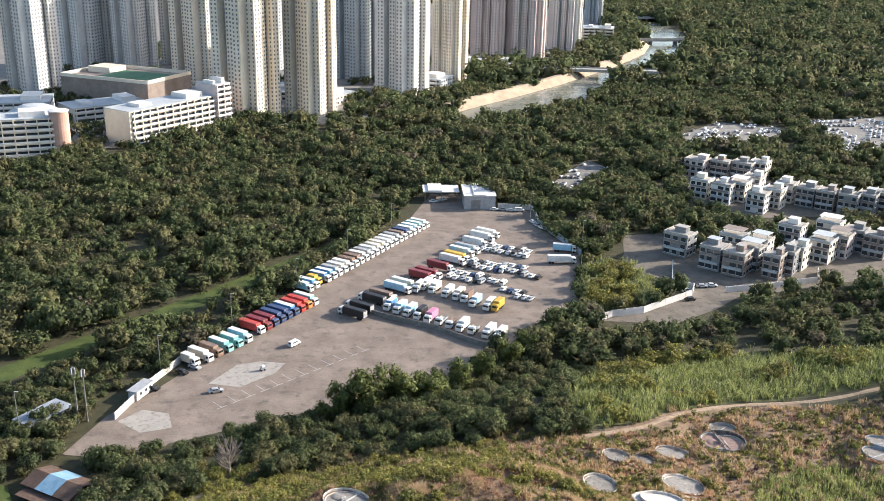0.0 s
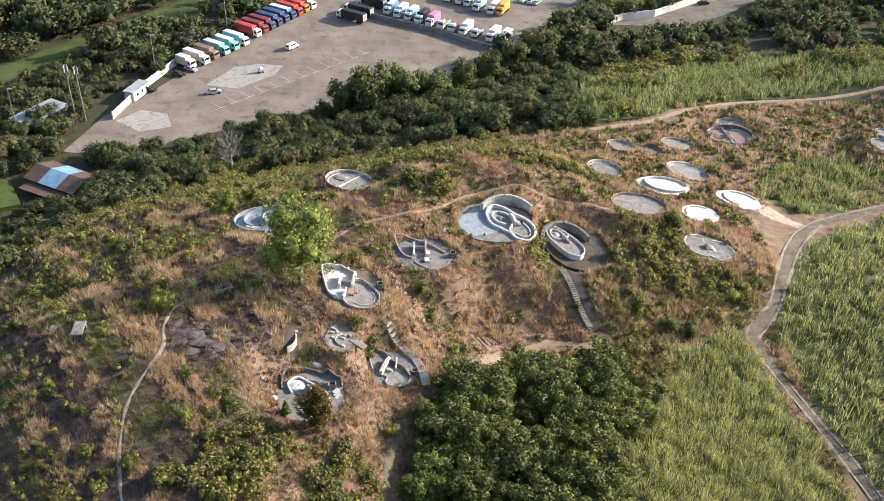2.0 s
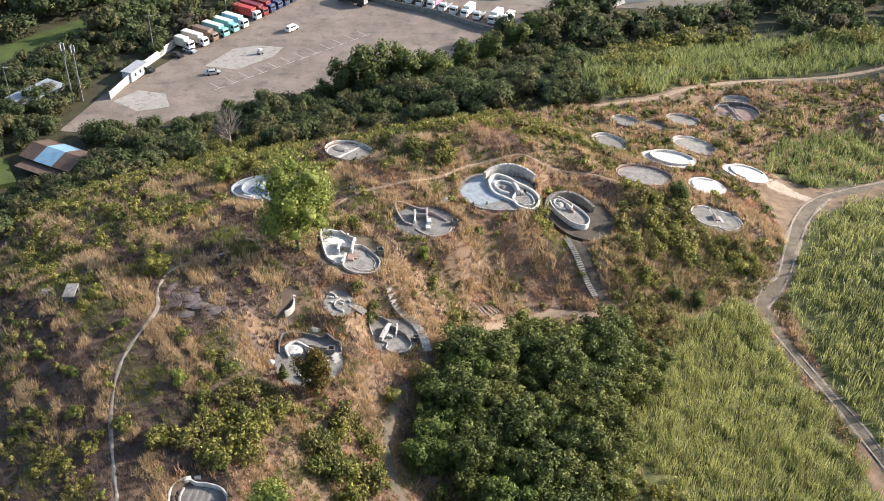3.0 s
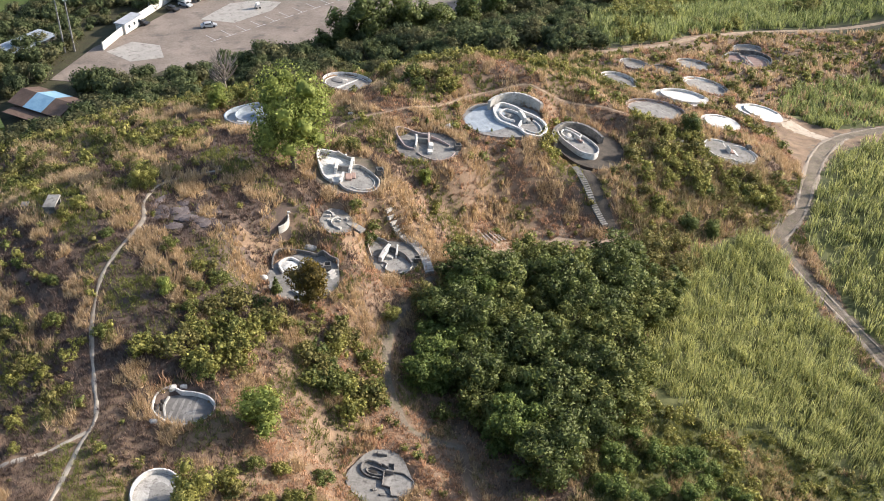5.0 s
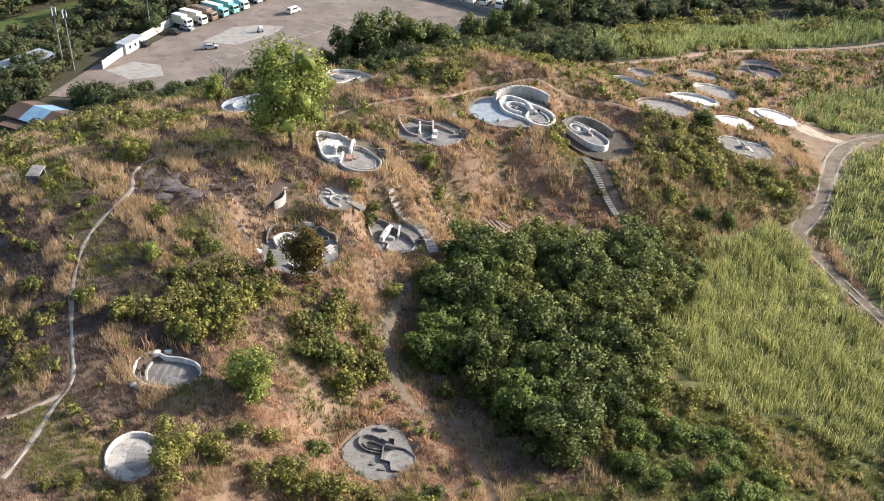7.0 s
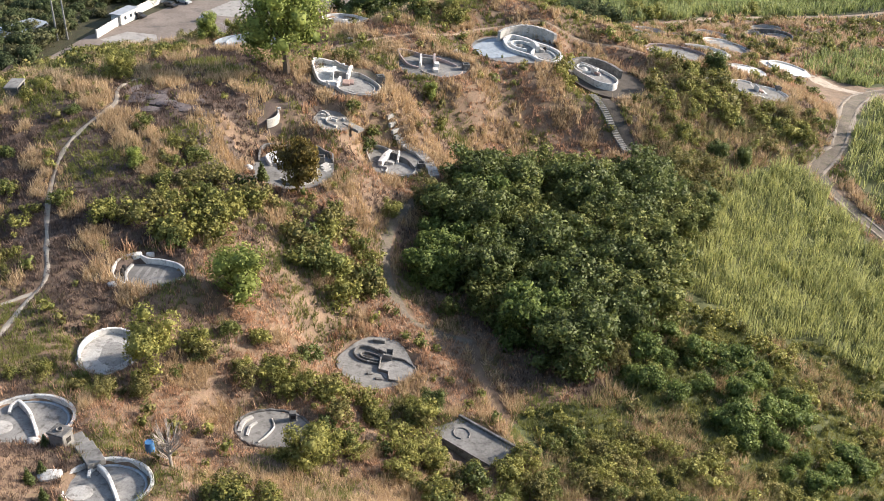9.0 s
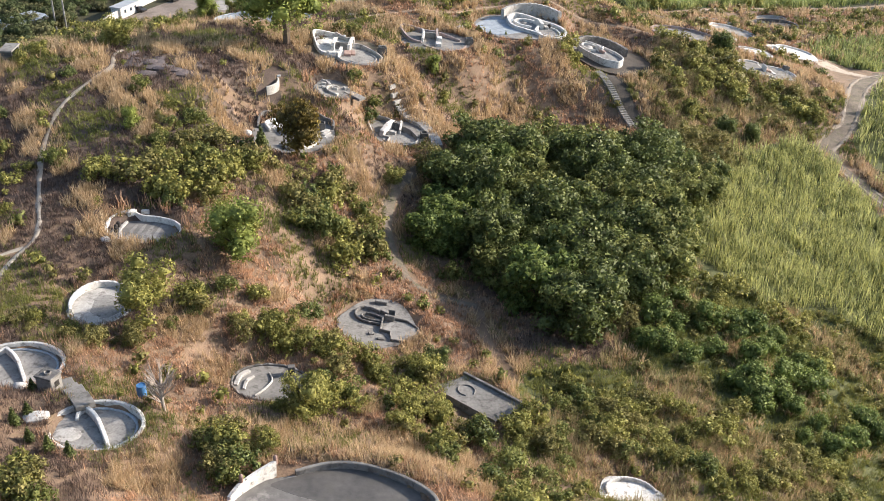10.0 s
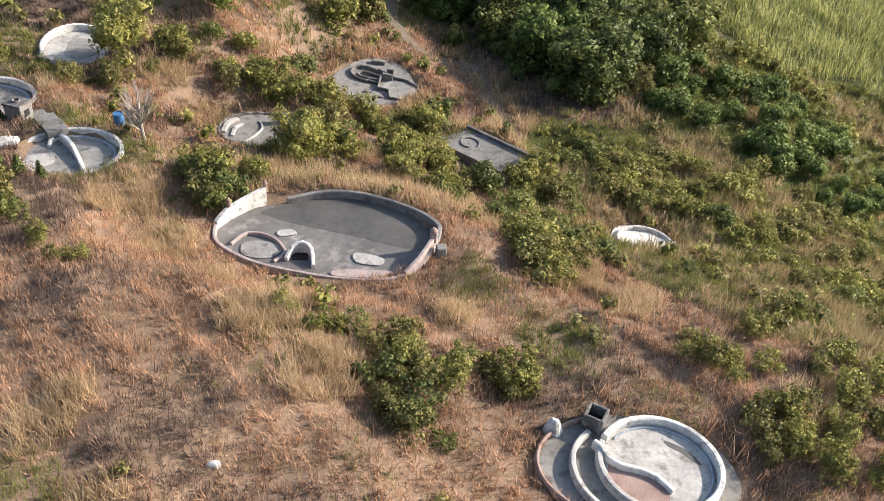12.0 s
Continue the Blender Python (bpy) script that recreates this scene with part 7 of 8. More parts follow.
truck("white", "white", 12.0, 52, 381.5, 0)
truck("white", "sky", 10.0, 55, 396, -10)
crate = thing("handcart", "small stacked crates on a trolley in the yard", "cart", pose(-53.2, 277.5, 0.12, 0, 0, 30))
part("crate", Form().box(0, 0, 0.75, 1.4, 1.1, 0.9, bevel=0.05), PAINTS["silver"], crate)
part("top_crate", Form().box(0.1, 0, 1.5, 1.0, 0.9, 0.6, 0.2, bevel=0.05), PAINTS["white"], crate)
add_wheels(crate, (-0.5, 0.5), 0.5, 0.3, 0.15)

# sheds at the far end, hut and poles at the near end
hall = thing("warehouse", "grey sheet-metal warehouse at the yard's end", "warehouse", pose(20.5, 466, 0, 0, 0, 3))
part("wall", Form().box(0, 0, 3.4, 15, 20, 6.8), PAINTS["silver"], hall)
part("roof", Form().box(0, 0, 6.95, 15.8, 20.8, 0.3).box(0, 0, 7.3, 6, 20.8, 0.5), WHITE_TILES, hall)
part("door", Form().box(-2, -10.1, 2.4, 4.5, 0.2, 4.8), STEEL, hall)
open_shed = thing("open_shed", "white roofed open shed beside the warehouse", "shed", pose(2, 474, 0, 0, 0, 3))
part("roof", Form().box(0, 0, 5.2, 18, 13, 0.35).box(-3, 0, 5.7, 7, 13, 0.7), WHITE_TILES, open_shed)
for px, py in ((-8, -6), (0, -6), (8, -6), (-8, 6), (0, 6), (8, 6)):
    part("post", Form().box(px, py, 2.5, 0.3, 0.3, 5.05), STEEL, open_shed)
hut = thing("gate_hut", "low cream gate hut beside the wall", "hut", pose(-86.2, 260.5, 0, 0, 0, 72))
part("wall", Form().box(0, 0, 1.4, 8.0, 3.0, 2.8), WHITEWASH, hut)
part("roof", Form().box(0, 0, 2.9, 8.6, 3.6, 0.2), PAINTS["silver"], hut)
for s in (-2, 0.5, 2.6):
    part("window", Form().box(s, -1.51, 1.6, 0.9, 0.06, 0.9), PANE, hut)
shed = thing("tin_shed", "long shed with blue and rusty tin roof", "shed", pose(-91, 209, float(ground_at(-91, 209)) - 0.3, 0, 0, -28))
part("wall", Form().box(0, 0, 1.4, 15, 8, 2.8), RUST, shed)
for a, b, mt in ((0, 0.3, RUST), (0.3, 0.66, ROOF_BLUE), (0.66, 1.0, RUST)):
    f = Form()
    xa, xb = -8.2 + 16.4 * a, -8.2 + 16.4 * b - 0.1
    f.add([(xa, -4.9, 2.7), (xb, -4.9, 2.7), (xb, 0, 4.3), (xa, 0, 4.3), (xa, 4.9, 2.7), (xb, 4.9, 2.7), (xa, -4.9, 2.6), (xb, -4.9, 2.6), (xb, 0, 4.2), (xa, 0, 4.2), (xa, 4.9, 2.6), (xb, 4.9, 2.6)], [(0, 1, 2, 3), (3, 2, 5, 4), (7, 6, 9, 8), (8, 9, 10, 11), (0, 6, 7, 1), (4, 5, 11, 10), (0, 3, 9, 6), (3, 4, 10, 9), (1, 7, 8, 2), (2, 8, 11, 5)])
    part("roof_sheet", f, mt, shed)
part("lean_to", Form().box(0.5, -6.3, 1.9, 14, 3.6, 0.12), RUST, shed)
low = thing("tin_shed", "white-roofed workshop sheds by the entrance", "shed", pose(-108, 243, 0, 0, 0, 60))
part("wall", Form().box(0, 0, 1.5, 14, 7, 3.0), CONCRETE, low)
part("roof", Form().box(0, 0, 3.1, 14.6, 7.6, 0.2), LIME_BLUE, low)


def pole(x, y, h, label, heads=0, r=0.12):
    z = float(ground_at(x, y))
    ob = thing("mast" if heads else "lamp_post", label, "mast" if heads else "lamp post", pose(x, y, z))
    part("shaft", Form().tube([(0, 0, -0.3), (0, 0, h * 0.5), (0, 0, h)], [r * 1.4, r * 1.1, r * 0.7], 8), STEEL, ob)
    for i in range(heads):
        a = 2.09 * i
        part("antenna", Form().box(0.5 * math.cos(a), 0.5 * math.sin(a), h - 1.0, 0.25, 0.35, 2.0, a), PAINTS["silver"], ob)
        part("bracket", Form().box(0.25 * math.cos(a), 0.25 * math.sin(a), h - 1.0, 0.5, 0.08, 0.1, a), STEEL, ob)
    if not heads:
        part("lamp_head", Form().box(0.5, 0, h + 0.02, 1.2, 0.3, 0.14), PAINTS["silver"], ob)
    return ob


pole(-98.5, 243, 17, "tall telecom mast with antennas by the entrance", 3, 0.2)
pole(-96.3, 244, 16, "tall telecom mast with antennas by the entrance", 3, 0.2)
for x, y in ((-84, 274), (-69, 309), (-52, 345), (-36, 381), (-20, 420), (44, 440), (63, 400), (-112, 236)):
    pole(x, y, 13, "slim grey lamp post beside the yard")


# ---- houses and towers ----
def windows_on(x0, x1, y, z0, z1, nx, nz, w, h, deep=0.08):
    """Panes in rows on a wall that faces -y, as boxes slightly proud of it."""
    f = Form()
    for i in range(nx):
        for j in range(nz):
            x, z = x0 + (x1 - x0) * (i + 0.5) / nx, z0 + (z1 - z0) * (j + 0.5) / nz
            f.add([(x - w / 2, y - deep, z - h / 2), (x + w / 2, y - deep, z - h / 2), (x + w / 2, y - deep, z + h / 2), (x - w / 2, y - deep, z + h / 2)], [(0, 1, 2, 3)])
    return f


def turned(f, a):
    c, s = math.cos(radians(a)), math.sin(radians(a))
    f.v = [(x * c - y * s, x * s + y * c, z) for x, y, z in f.v]
    return f


def villa(x, y, wide, deep, floors, heading, wall, label, seed):
    r = random.Random(seed)
    z = float(ground_at(x, y))
    ob = thing("house", label, "house", pose(x, y, z, 0, 0, heading), "villas beyond the hill")
    floors = min(floors, 3)
    H = floors * 3.1
    part("wall", Form().box(0, 0, H / 2 - 0.3, wide, deep, H + 0.6), wall, ob)
    trimc = CONCRETE_PALE if wall is not CREAM else GREY_TILES
    part("roof", Form().box(0, 0, H + 0.12, wide + 0.7, deep + 0.7, 0.24), CONCRETE_PALE, ob)
    part("parapet", Form().box(0, -deep / 2, H + 0.6, wide, 0.2, 0.9).box(-wide / 2, 0, H + 0.6, 0.2, deep, 0.9).box(wide / 2, 0, H + 0.6, 0.2, deep, 0.9), trimc, ob)
    if r.random() < 0.75:
        tx, tw = r.uniform(-0.22, 0.22) * wide, wide * r.uniform(0.32, 0.5)
        part("stair_house", Form().box(tx, 0.2 * deep, H + 1.35, tw, deep * 0.4, 2.3), wall, ob)
        part("stair_roof", Form().box(tx, 0.2 * deep, H + 2.58, tw + 0.5, deep * 0.46, 0.16), r.choice((WHITE_TILES, GREY_TILES, CONCRETE_PALE)), ob)
    else:
        for px in (-0.4, 0.4):
            for py in (-0.3, 0.35):
                part("pergola_post", Form().box(px * wide, py * deep, H + 1.3, 0.16, 0.16, 2.3), trimc, ob)
        part("pergola_top", Form().box(0, 0.03 * deep, H + 2.5, wide * 0.9, deep * 0.75, 0.12), r.choice((BROWN_TILES, GREY_TILES, WHITE_TILES)), ob)
    for s, face in enumerate((0, 90, 270)):
        half, span = (deep / 2, wide) if face == 0 else (wide / 2, deep)
        for fl in range(floors):
            n = max(2, round(span / 3.2))
            for i in range(n):
                if r.random() < 0.12:
                    continue
                w = r.choice((1.0, 1.5, 1.9)) if face else span / n * r.choice((0.55, 0.7, 0.85))
                f = turned(Form().box(-span / 2 + span * (i + 0.5) / n, -half - 0.02, fl * 3.1 + 1.75, w, 0.1, 1.4 if face else 1.8), face)
                wd = part("window", f, PANE, ob)
                part("sill", turned(Form().box(-span / 2 + span * (i + 0.5) / n, -half - 0.1, fl * 3.1 + 0.98, w + 0.3, 0.24, 0.12), face), WHITE_TILES, wd)
    for fl in range(1, floors):
        b = part("balcony", Form().box(0, -deep / 2 - 0.6, fl * 3.1 + 0.1, wide * 0.86, 1.2, 0.2), trimc, ob)
        part("railing", Form().box(0, -deep / 2 - 1.15, fl * 3.1 + 0.65, wide * 0.86, 0.07, 0.9), GREY_TILES if fl % 2 else BROWN_TILES, b)
    return ob


house_rows = ((104, 397, 11, 9, 4, SLATE), (114.5, 381, 9, 10, 4, SLATE), (122, 374, 9, 10, 3, BROWN_TILES), (130, 381.5, 9, 9, 4, SLATE), (127, 397, 10, 9, 3, CREAM), (137, 392, 8, 8, 4, WHITE_TILES), (136, 371, 7, 8, 3, BROWN_TILES), (143, 376, 7, 8, 4, SLATE), (149.5, 382.5, 7, 9, 3, CREAM), (157, 412, 10, 10, 4, WHITE_TILES), (163, 392, 9, 10, 3, CREAM), (173, 399, 9, 10, 3, PINK_TILES), (183, 407, 9, 10, 3, SLATE), (189, 399, 9, 10, 4, BROWN_TILES), (199, 405, 9, 9, 3, CREAM), (208, 411, 9, 9, 3, PINK_TILES), (176, 418, 10, 9, 3, CREAM))
for i, (x, y, w, d, fl, wall) in enumerate(house_rows):
    nm = {id(SLATE): "dark grey", id(WHITE_TILES): "white", id(CREAM): "cream", id(BROWN_TILES): "brown", id(PINK_TILES): "pinkish"}[id(wall)]
    villa(x, y, w, d, fl, -40 + (i * 7) % 5, wall, f"{nm} tiled villa with flat roof and balconies", 100 + i)
for i, (x, y, w, d, wall) in enumerate(((136, 487, 9, 10, CREAM), (145, 479, 10, 10, WHITE_TILES), (154, 483, 9, 10, CREAM), (165, 495, 9, 10, WHITE_TILES), (157.5, 463, 9, 9, WHITE_TILES), (168, 471, 9, 10, CREAM), (178, 483, 9, 10, WHITE_TILES), (186, 475, 9, 11, SLATE), (194, 469.5, 9, 11, BROWN_TILES), (203, 464, 9, 11, SLATE), (212, 464.5, 9, 11, SLATE), (222, 468, 10, 11, WHITE_TILES), (144, 530, 11, 11, PINK_TILES), (157, 527, 10, 10, BROWN_TILES), (168, 524, 11, 10, SLATE), (178, 527, 9, 10, CREAM))):
    nm = {id(SLATE): "dark grey", id(WHITE_TILES): "white", id(CREAM): "cream", id(BROWN_TILES): "brown", id(PINK_TILES): "pinkish"}[id(wall)]
    villa(x, y, w, d, 3 + i % 2, -36, wall, f"{nm} tiled villa among the trees", 200 + i)

tower_kinds = {}


def tower(x, y, wall, side, label, floors=38, heading=-30.0, size=1.0):
    """A residential tower: a core with projecting bays, floor bands in the recesses and rows of panes."""
    ob = thing("apartment_tower", label, "apartment tower", pose(x, y, 0, 0, 0, heading), "towers of the housing estate")
    ob.scale = (size, size, 1)
    H = floors * 2.85
    if (wall, side, floors) not in tower_kinds:
        core = Form().box(0, 0, H / 2, 22, 22, H)
        bays, bands, panes = [], Form(), Form()
        for face in (0, 90, 180, 270):
            for cx in (-8.5, 0, 8.5):
                wide, out = (6.2, 7.0) if cx else (5.2, 3.4)
                bays.append(turned(Form().box(cx, -11 - out / 2, H / 2, wide, out, H), face).mesh("bay", wall))
                panes.add(*(lambda f: (f.v, f.f))(turned(windows_on(cx - wide / 2, cx + wide / 2, -11 - out, 1.5, H - 1, 2, floors, 1.25, 1.35), face)))
                for s in (-1, 1):
                    q = windows_on(-11 - out, -11, 0, 1.5, H - 1, 2 if cx else 1, floors, 1.1, 1.35)
                    q.v = [(cx + s * (wide / 2) + b, a, c) for a, b, c in q.v]
                    panes.add(*(lambda f: (f.v, f.f))(turned(q, face)))
            for cx in (-4.25, 4.25):
                for fl in range(floors):
                    bands.add(*(lambda f: (f.v, f.f))(turned(Form().box(cx, -11.6, fl * 2.85 + 0.5, 2.6, 1.5, 1.0), face)))
        tower_kinds[(wall, side, floors)] = [("core", core.mesh("core", side)), *[("bay", me) for me in bays], ("balcony_band", bands.mesh("balcony_band", side)), ("glazing", panes.mesh("glazing", TOWER_PANE))]
    for nm, me in tower_kinds[(wall, side, floors)]:
        p = part(nm, me, None, ob)
        if nm in ("glazing", "balcony_band"):
            tagged(p, kind="stuff")
    return ob


for x, y, wall, side, nm, s in ((-352, 732, CREAM, PINK_TILES, "cream", 0.95), (-306, 748, WHITE_TILES, GREY_TILES, "white", 0.92), (-306, 868, WHITE_TILES, GREY_TILES, "white", 1.08), (-263, 862, WHITE_TILES, GREY_TILES, "white", 0.88), (-192, 800, CREAM, PINK_TILES, "cream", 1.1), (-131, 672, CREAM, GREY_TILES, "cream", 1.06), (-90, 692, CREAM, PINK_TILES, "cream", 0.86), (-70, 840, GREY_TILES, GREY_TILES, "grey", 0.95), (-29, 776, WHITE_TILES, GREY_TILES, "white", 1.0), (9, 838, CREAM, WHITE_TILES, "cream", 0.72), (-230, 900, WHITE_TILES, GREY_TILES, "white", 1.0), (-150, 880, GREY_TILES, GREY_TILES, "grey", 1.0), (48, 965, PINK_TILES, PINK_TILES, "pinkish", 0.9), (84, 968, PINK_TILES, WHITE_TILES, "pinkish", 0.95), (131, 1050, WHITE_TILES, GREY_TILES, "white", 0.92), (192, 1260, GREY_TILES, GREY_TILES, "grey", 0.6), (14, 1010, PINK_TILES, PINK_TILES, "pinkish", 1.0)):
    tower(x, y, wall, side, f"tall {nm} tiled apartment tower above the woods", heading=-30 if x < 40 else -15, size=s)


def slab_block(x, y, wide, deep, floors, heading, wall, label, name="school_block"):
    ob = thing(name, label, "school" if name == "school_block" else "building", pose(x, y, 0, 0, 0, heading))
    H = floors * 3.4
    part("wall", Form().box(0, 0, H / 2, wide, deep, H), wall, ob)
    part("roof", Form().box(0, 0, H + 0.2, wide + 0.5, deep + 0.5, 0.4), GREY_TILES, ob)
    part("roof_house", Form().box(wide * 0.3, 0, H + 1.8, wide * 0.2, deep * 0.6, 3.2), WHITE_TILES, ob)
    part("roof_house", Form().box(-wide * 0.25, 0, H + 1.2, wide * 0.14, deep * 0.5, 2.0), WHITE_TILES, ob)
    for fl in range(floors):
        part("corridor", Form().box(0, -deep / 2 - 0.02, fl * 3.4 + 2.0, wide * 0.94, 0.16, 1.3), PANE, ob)
        part("parapet", Form().box(0, -deep / 2 - 0.7, fl * 3.4 + 0.75, wide * 0.96, 1.3, 1.1), WHITE_TILES, ob)
        n = max(3, int(deep / 4))
        f = turned(windows_on(-deep / 2, deep / 2, -wide / 2, fl * 3.4 + 1, fl * 3.4 + 2.8, n, 1, 2.0, 1.4), 90)
        tagged(part("glazing", f, PANE, ob), kind="stuff")
        for i in range(int(wide / 6)):
            part("column", Form().box(-wide * 0.46 + i * 6.0, -deep / 2 - 0.9, fl * 3.4 + 1.7, 0.6, 1.0, 3.4), wall, ob)
    return ob


slab_block(-245, 534, 68, 20, 7, 22, CREAM, "white and cream school block with corridor balconies")
slab_block(-172, 608, 70, 22, 6, 57, CREAM, "white school block with long corridor balconies")
slab_block(-147, 640, 13, 18, 8, 57, PINK_TILES, "pinkish stair tower of the school")
stair_tower = thing("stair_tower", "round reddish tiled stair tower of the school", "building", pose(-210.5, 540, 0))
part("drum", Form().disc(0, 0, 5.2, 5.2, 0, 27, 24), material("reddish_tiles", (0.40, 0.25, 0.20), (0.55, 0.36, 0.30), 6.0, 6, rough=0.6, bump=0), stair_tower)
part("cap", Form().disc(0, 0, 5.5, 5.5, 27, 27.6, 24, dome=0.8), WHITE_TILES, stair_tower)
vault = thing("hall_roof", "pale vaulted roof of the school hall", "building", pose(-232, 560, 0, 0, 0, 22))
part("wall", Form().box(0, 0, 11, 26, 20, 22), CREAM, vault)
part("vault", Form().disc(0, 0, 14, 10, 21.5, 23, 28, dome=4.5), GREY_TILES, vault)
for px, py, w, d, h, a in ((-100, 735, 70, 34, 9, -30), (-225, 655, 50, 26, 12, 40), (-165, 730, 46, 40, 10, -30), (-285, 640, 60, 30, 14, 15), (-20, 815, 60, 26, 8, -25), (40, 905, 60, 24, 9, -15)):
    slab_block(px, py, w, d, max(2, int(h / 3.4)), a, (CREAM, GREY_TILES)[int(w) % 4 == 0], "low podium block among apartment towers", "podium_block")
sports = thing("sports_hall", "grey sports hall with green rooftop court", "building", pose(-228, 720, 0, 0, 0, -22))
part("wall", Form().box(0, 0, 9, 76, 50, 18), BROWN_TILES, sports)
part("parapet", Form().box(0, -25, 19, 76, 1, 2.4).box(-38, 0, 19, 1, 50, 2.4).box(38, 0, 19, 1, 50, 2.4).box(0, 25, 19, 76, 1, 2.4), CREAM, sports)
part("court", Form().box(8, -2, 18.15, 44, 34, 0.3), ROOF_GREEN, sports)
part("roof_house", Form().box(-24, 8, 20, 20, 18, 4), CREAM, sports)
low_block = slab_block(175, 1105, 34, 26, 5, -10, CREAM, "low cream waterside building", "office_block")
tagged(low_block, category="building")

# river bank, bridges, road
bank = [(8, 700), (18, 715), (58, 770), (93, 821), (150, 915), (203, 1022), (222, 1090)]
f = Form()
verts = []
for i, (x, y) in enumerate(bank):
    d = Vector((bank[min(i + 1, 6)][0] - bank[max(i - 1, 0)][0], bank[min(i + 1, 6)][1] - bank[max(i - 1, 0)][1])).normalized()
    s = Vector((d.y, -d.x))
    for o, z in ((-6, 0.0), (-5, 5.0), (-1, 5.2), (0, 5.0), (8, 0.2)):
        verts.append((x + s.x * o, y + s.y * o, z))
f.add(verts, [(i * 5 + k, i * 5 + k + 1, i * 5 + k + 6, i * 5 + k + 5) for i in range(6) for k in range(4)])
solid("embankment", f, BANK_STONE, "long tan stone river embankment", "embankment", kind="structure")


def bridge(a, b, wide, z, label, piers=3):
    ob = thing("bridge", label, "bridge")
    turn = math.atan2(b[1] - a[1], b[0] - a[0])
    length = math.hypot(b[0] - a[0], b[1] - a[1])
    cx, cy = (a[0] + b[0]) / 2, (a[1] + b[1]) / 2
    part("deck", Form().box(cx, cy, z, length, wide, 1.4, turn), CONCRETE_PALE, ob)
    for s in (-1, 1):
        part("parapet", Form().box(cx - math.sin(turn) * s * wide / 2, cy + math.cos(turn) * s * wide / 2, z + 1.2, length, 0.4, 1.1, turn), CONCRETE_PALE, ob)
    for i in range(piers):
        u = (i + 1) / (piers + 1)
        part("pier", Form().box(a[0] + (b[0] - a[0]) * u, a[1] + (b[1] - a[1]) * u, z / 2 - 0.4, 2.4, wide * 0.7, z, turn), CONCRETE, ob)
    return ob


bridge((30, 868), (190, 858), 14, 6.5, "long pale concrete road bridge over the river")
bridge((205, 1100), (290, 1112), 10, 4.0, "low footbridge across the river", 2)
bridge((230, 1330), (330, 1345), 12, 5.0, "distant concrete bridge across the river", 2)
ribbon("road", [(170, 858), (215, 880), (258, 905), (295, 975), (330, 1080), (356, 1215), (380, 1400)], 12, TOWN_SOIL, "grey road through the distant woods", 0.6, 0.0, 20, "road")
sheet("pond", [(430, 1290), (470, 1250), (545, 1235), (560, 1290), (520, 1340), (450, 1345)], WATER, "distant pale fish pond", "water", 0.3)

# rows of parked cars in the far lots, joined
f = Form()
for poly in LOTS:
    xs, ys = [p[0] for p in poly], [p[1] for p in poly]
    for x in np.arange(min(xs), max(xs), 3.2):
        for y in np.arange(min(ys), max(ys), 7.0):
            if inside(poly, x, y) and rng.uniform() < 0.6 and not (int(x / 13) % 3 == 0 and int(y / 21) % 2):
                a = radians(60 + rng.uniform(-6, 6))
                f.box(x, y, 0.65, 4.3, 1.75, 0.75, a, bevel=0.12)
                f.box(x - 0.2 * math.cos(a), y - 0.2 * math.sin(a), 1.25, 2.2, 1.5, 0.5, a, 0.8)
far_cars = solid("parked_cars", f, None, "rows of parked white and grey cars in far lots", "parked cars", kind="stuff")
far_cars.data.materials.clear()
far_cars.data.materials.append(material("mixed_car_paint", (0.10, 0.10, 0.11), (0.75, 0.75, 0.74), 3.0, 2, rough=0.4, bump=0, island=1.2))

# planted trees between the town's buildings
blocks = [o.matrix_world.translation for o in scene.objects if o.parent is None and o.name.split(".")[0] in ("apartment_tower", "school_block", "podium_block", "sports_hall", "stair_tower", "hall_roof")]
x, y = grid(-330, 200, 520, 1010, 10.0)
ok = inside(BUILT, x, y) & ~inside(RIVER, x, y) & (np.abs(x) < 20 + 0.5 * y) & (patchy(x, y, 38, 3) > 0.38)
for q in blocks:
    ok &= np.hypot(x - q.x, y - q.y) > 26
plant_mass("town_trees", outer_woods, x[ok], y[ok], rng.uniform(0.55, 1.0, int(ok.sum())), ground_at(x[ok], y[ok]) - 0.2, WOOD_LEAVES, "green street trees between apartment blocks", "trees")


# ---- small things on the hill ----
def flight(name, points, wide, rise, label, mat):
    """Concrete steps that follow the slope; each step a block of its own."""
    ob = thing(name, label, "steps")
    line = []
    for (x0, y0), (x1, y1) in zip(points, points[1:]):
        n = max(2, int(math.hypot(x1 - x0, y1 - y0) / 0.36))
        line += [(x0 + (x1 - x0) * i / n, y0 + (y1 - y0) * i / n, math.atan2(y1 - y0, x1 - x0)) for i in range(n)]
    for x, y, a in line:
        z = float(ground_at(x, y))
        part("step", Form().box(x, y, z + 0.1, 0.4, wide, 0.5, a, bevel=0.02), mat, ob)
    return ob


flight("stairway", [(21.6, 134.0), (22.8, 130.6), (23.9, 127.4), (25.6, 123.8)], 1.0, 0.17, "narrow concrete stairway down a dark cutting", CONCRETE)
flight("stairway", [(-6.4, 113.4), (-4.4, 111.9), (-2.6, 110.2), (-1.4, 107.6), (-0.6, 104.0)], 1.2, 0.17, "pale concrete stairway beside a grave", CONCRETE_PALE)

m = pose(-19.4, 106.1, float(ground_at(-19.4, 106.1)))
half = thing("grave_wall", "short curved remnant of a white grave wall", "wall", m)
part("wall", Form().ring(-1.0, 0, 1.5, 2.1, -70, 40, 0.22, -0.5, 0.55, 18), CONCRETE_PALE, half)
part("pier", Form().box(0.4, 1.3, 0.35, 0.4, 0.3, 0.8, 0.3, bevel=0.04), WHITEWASH, half)

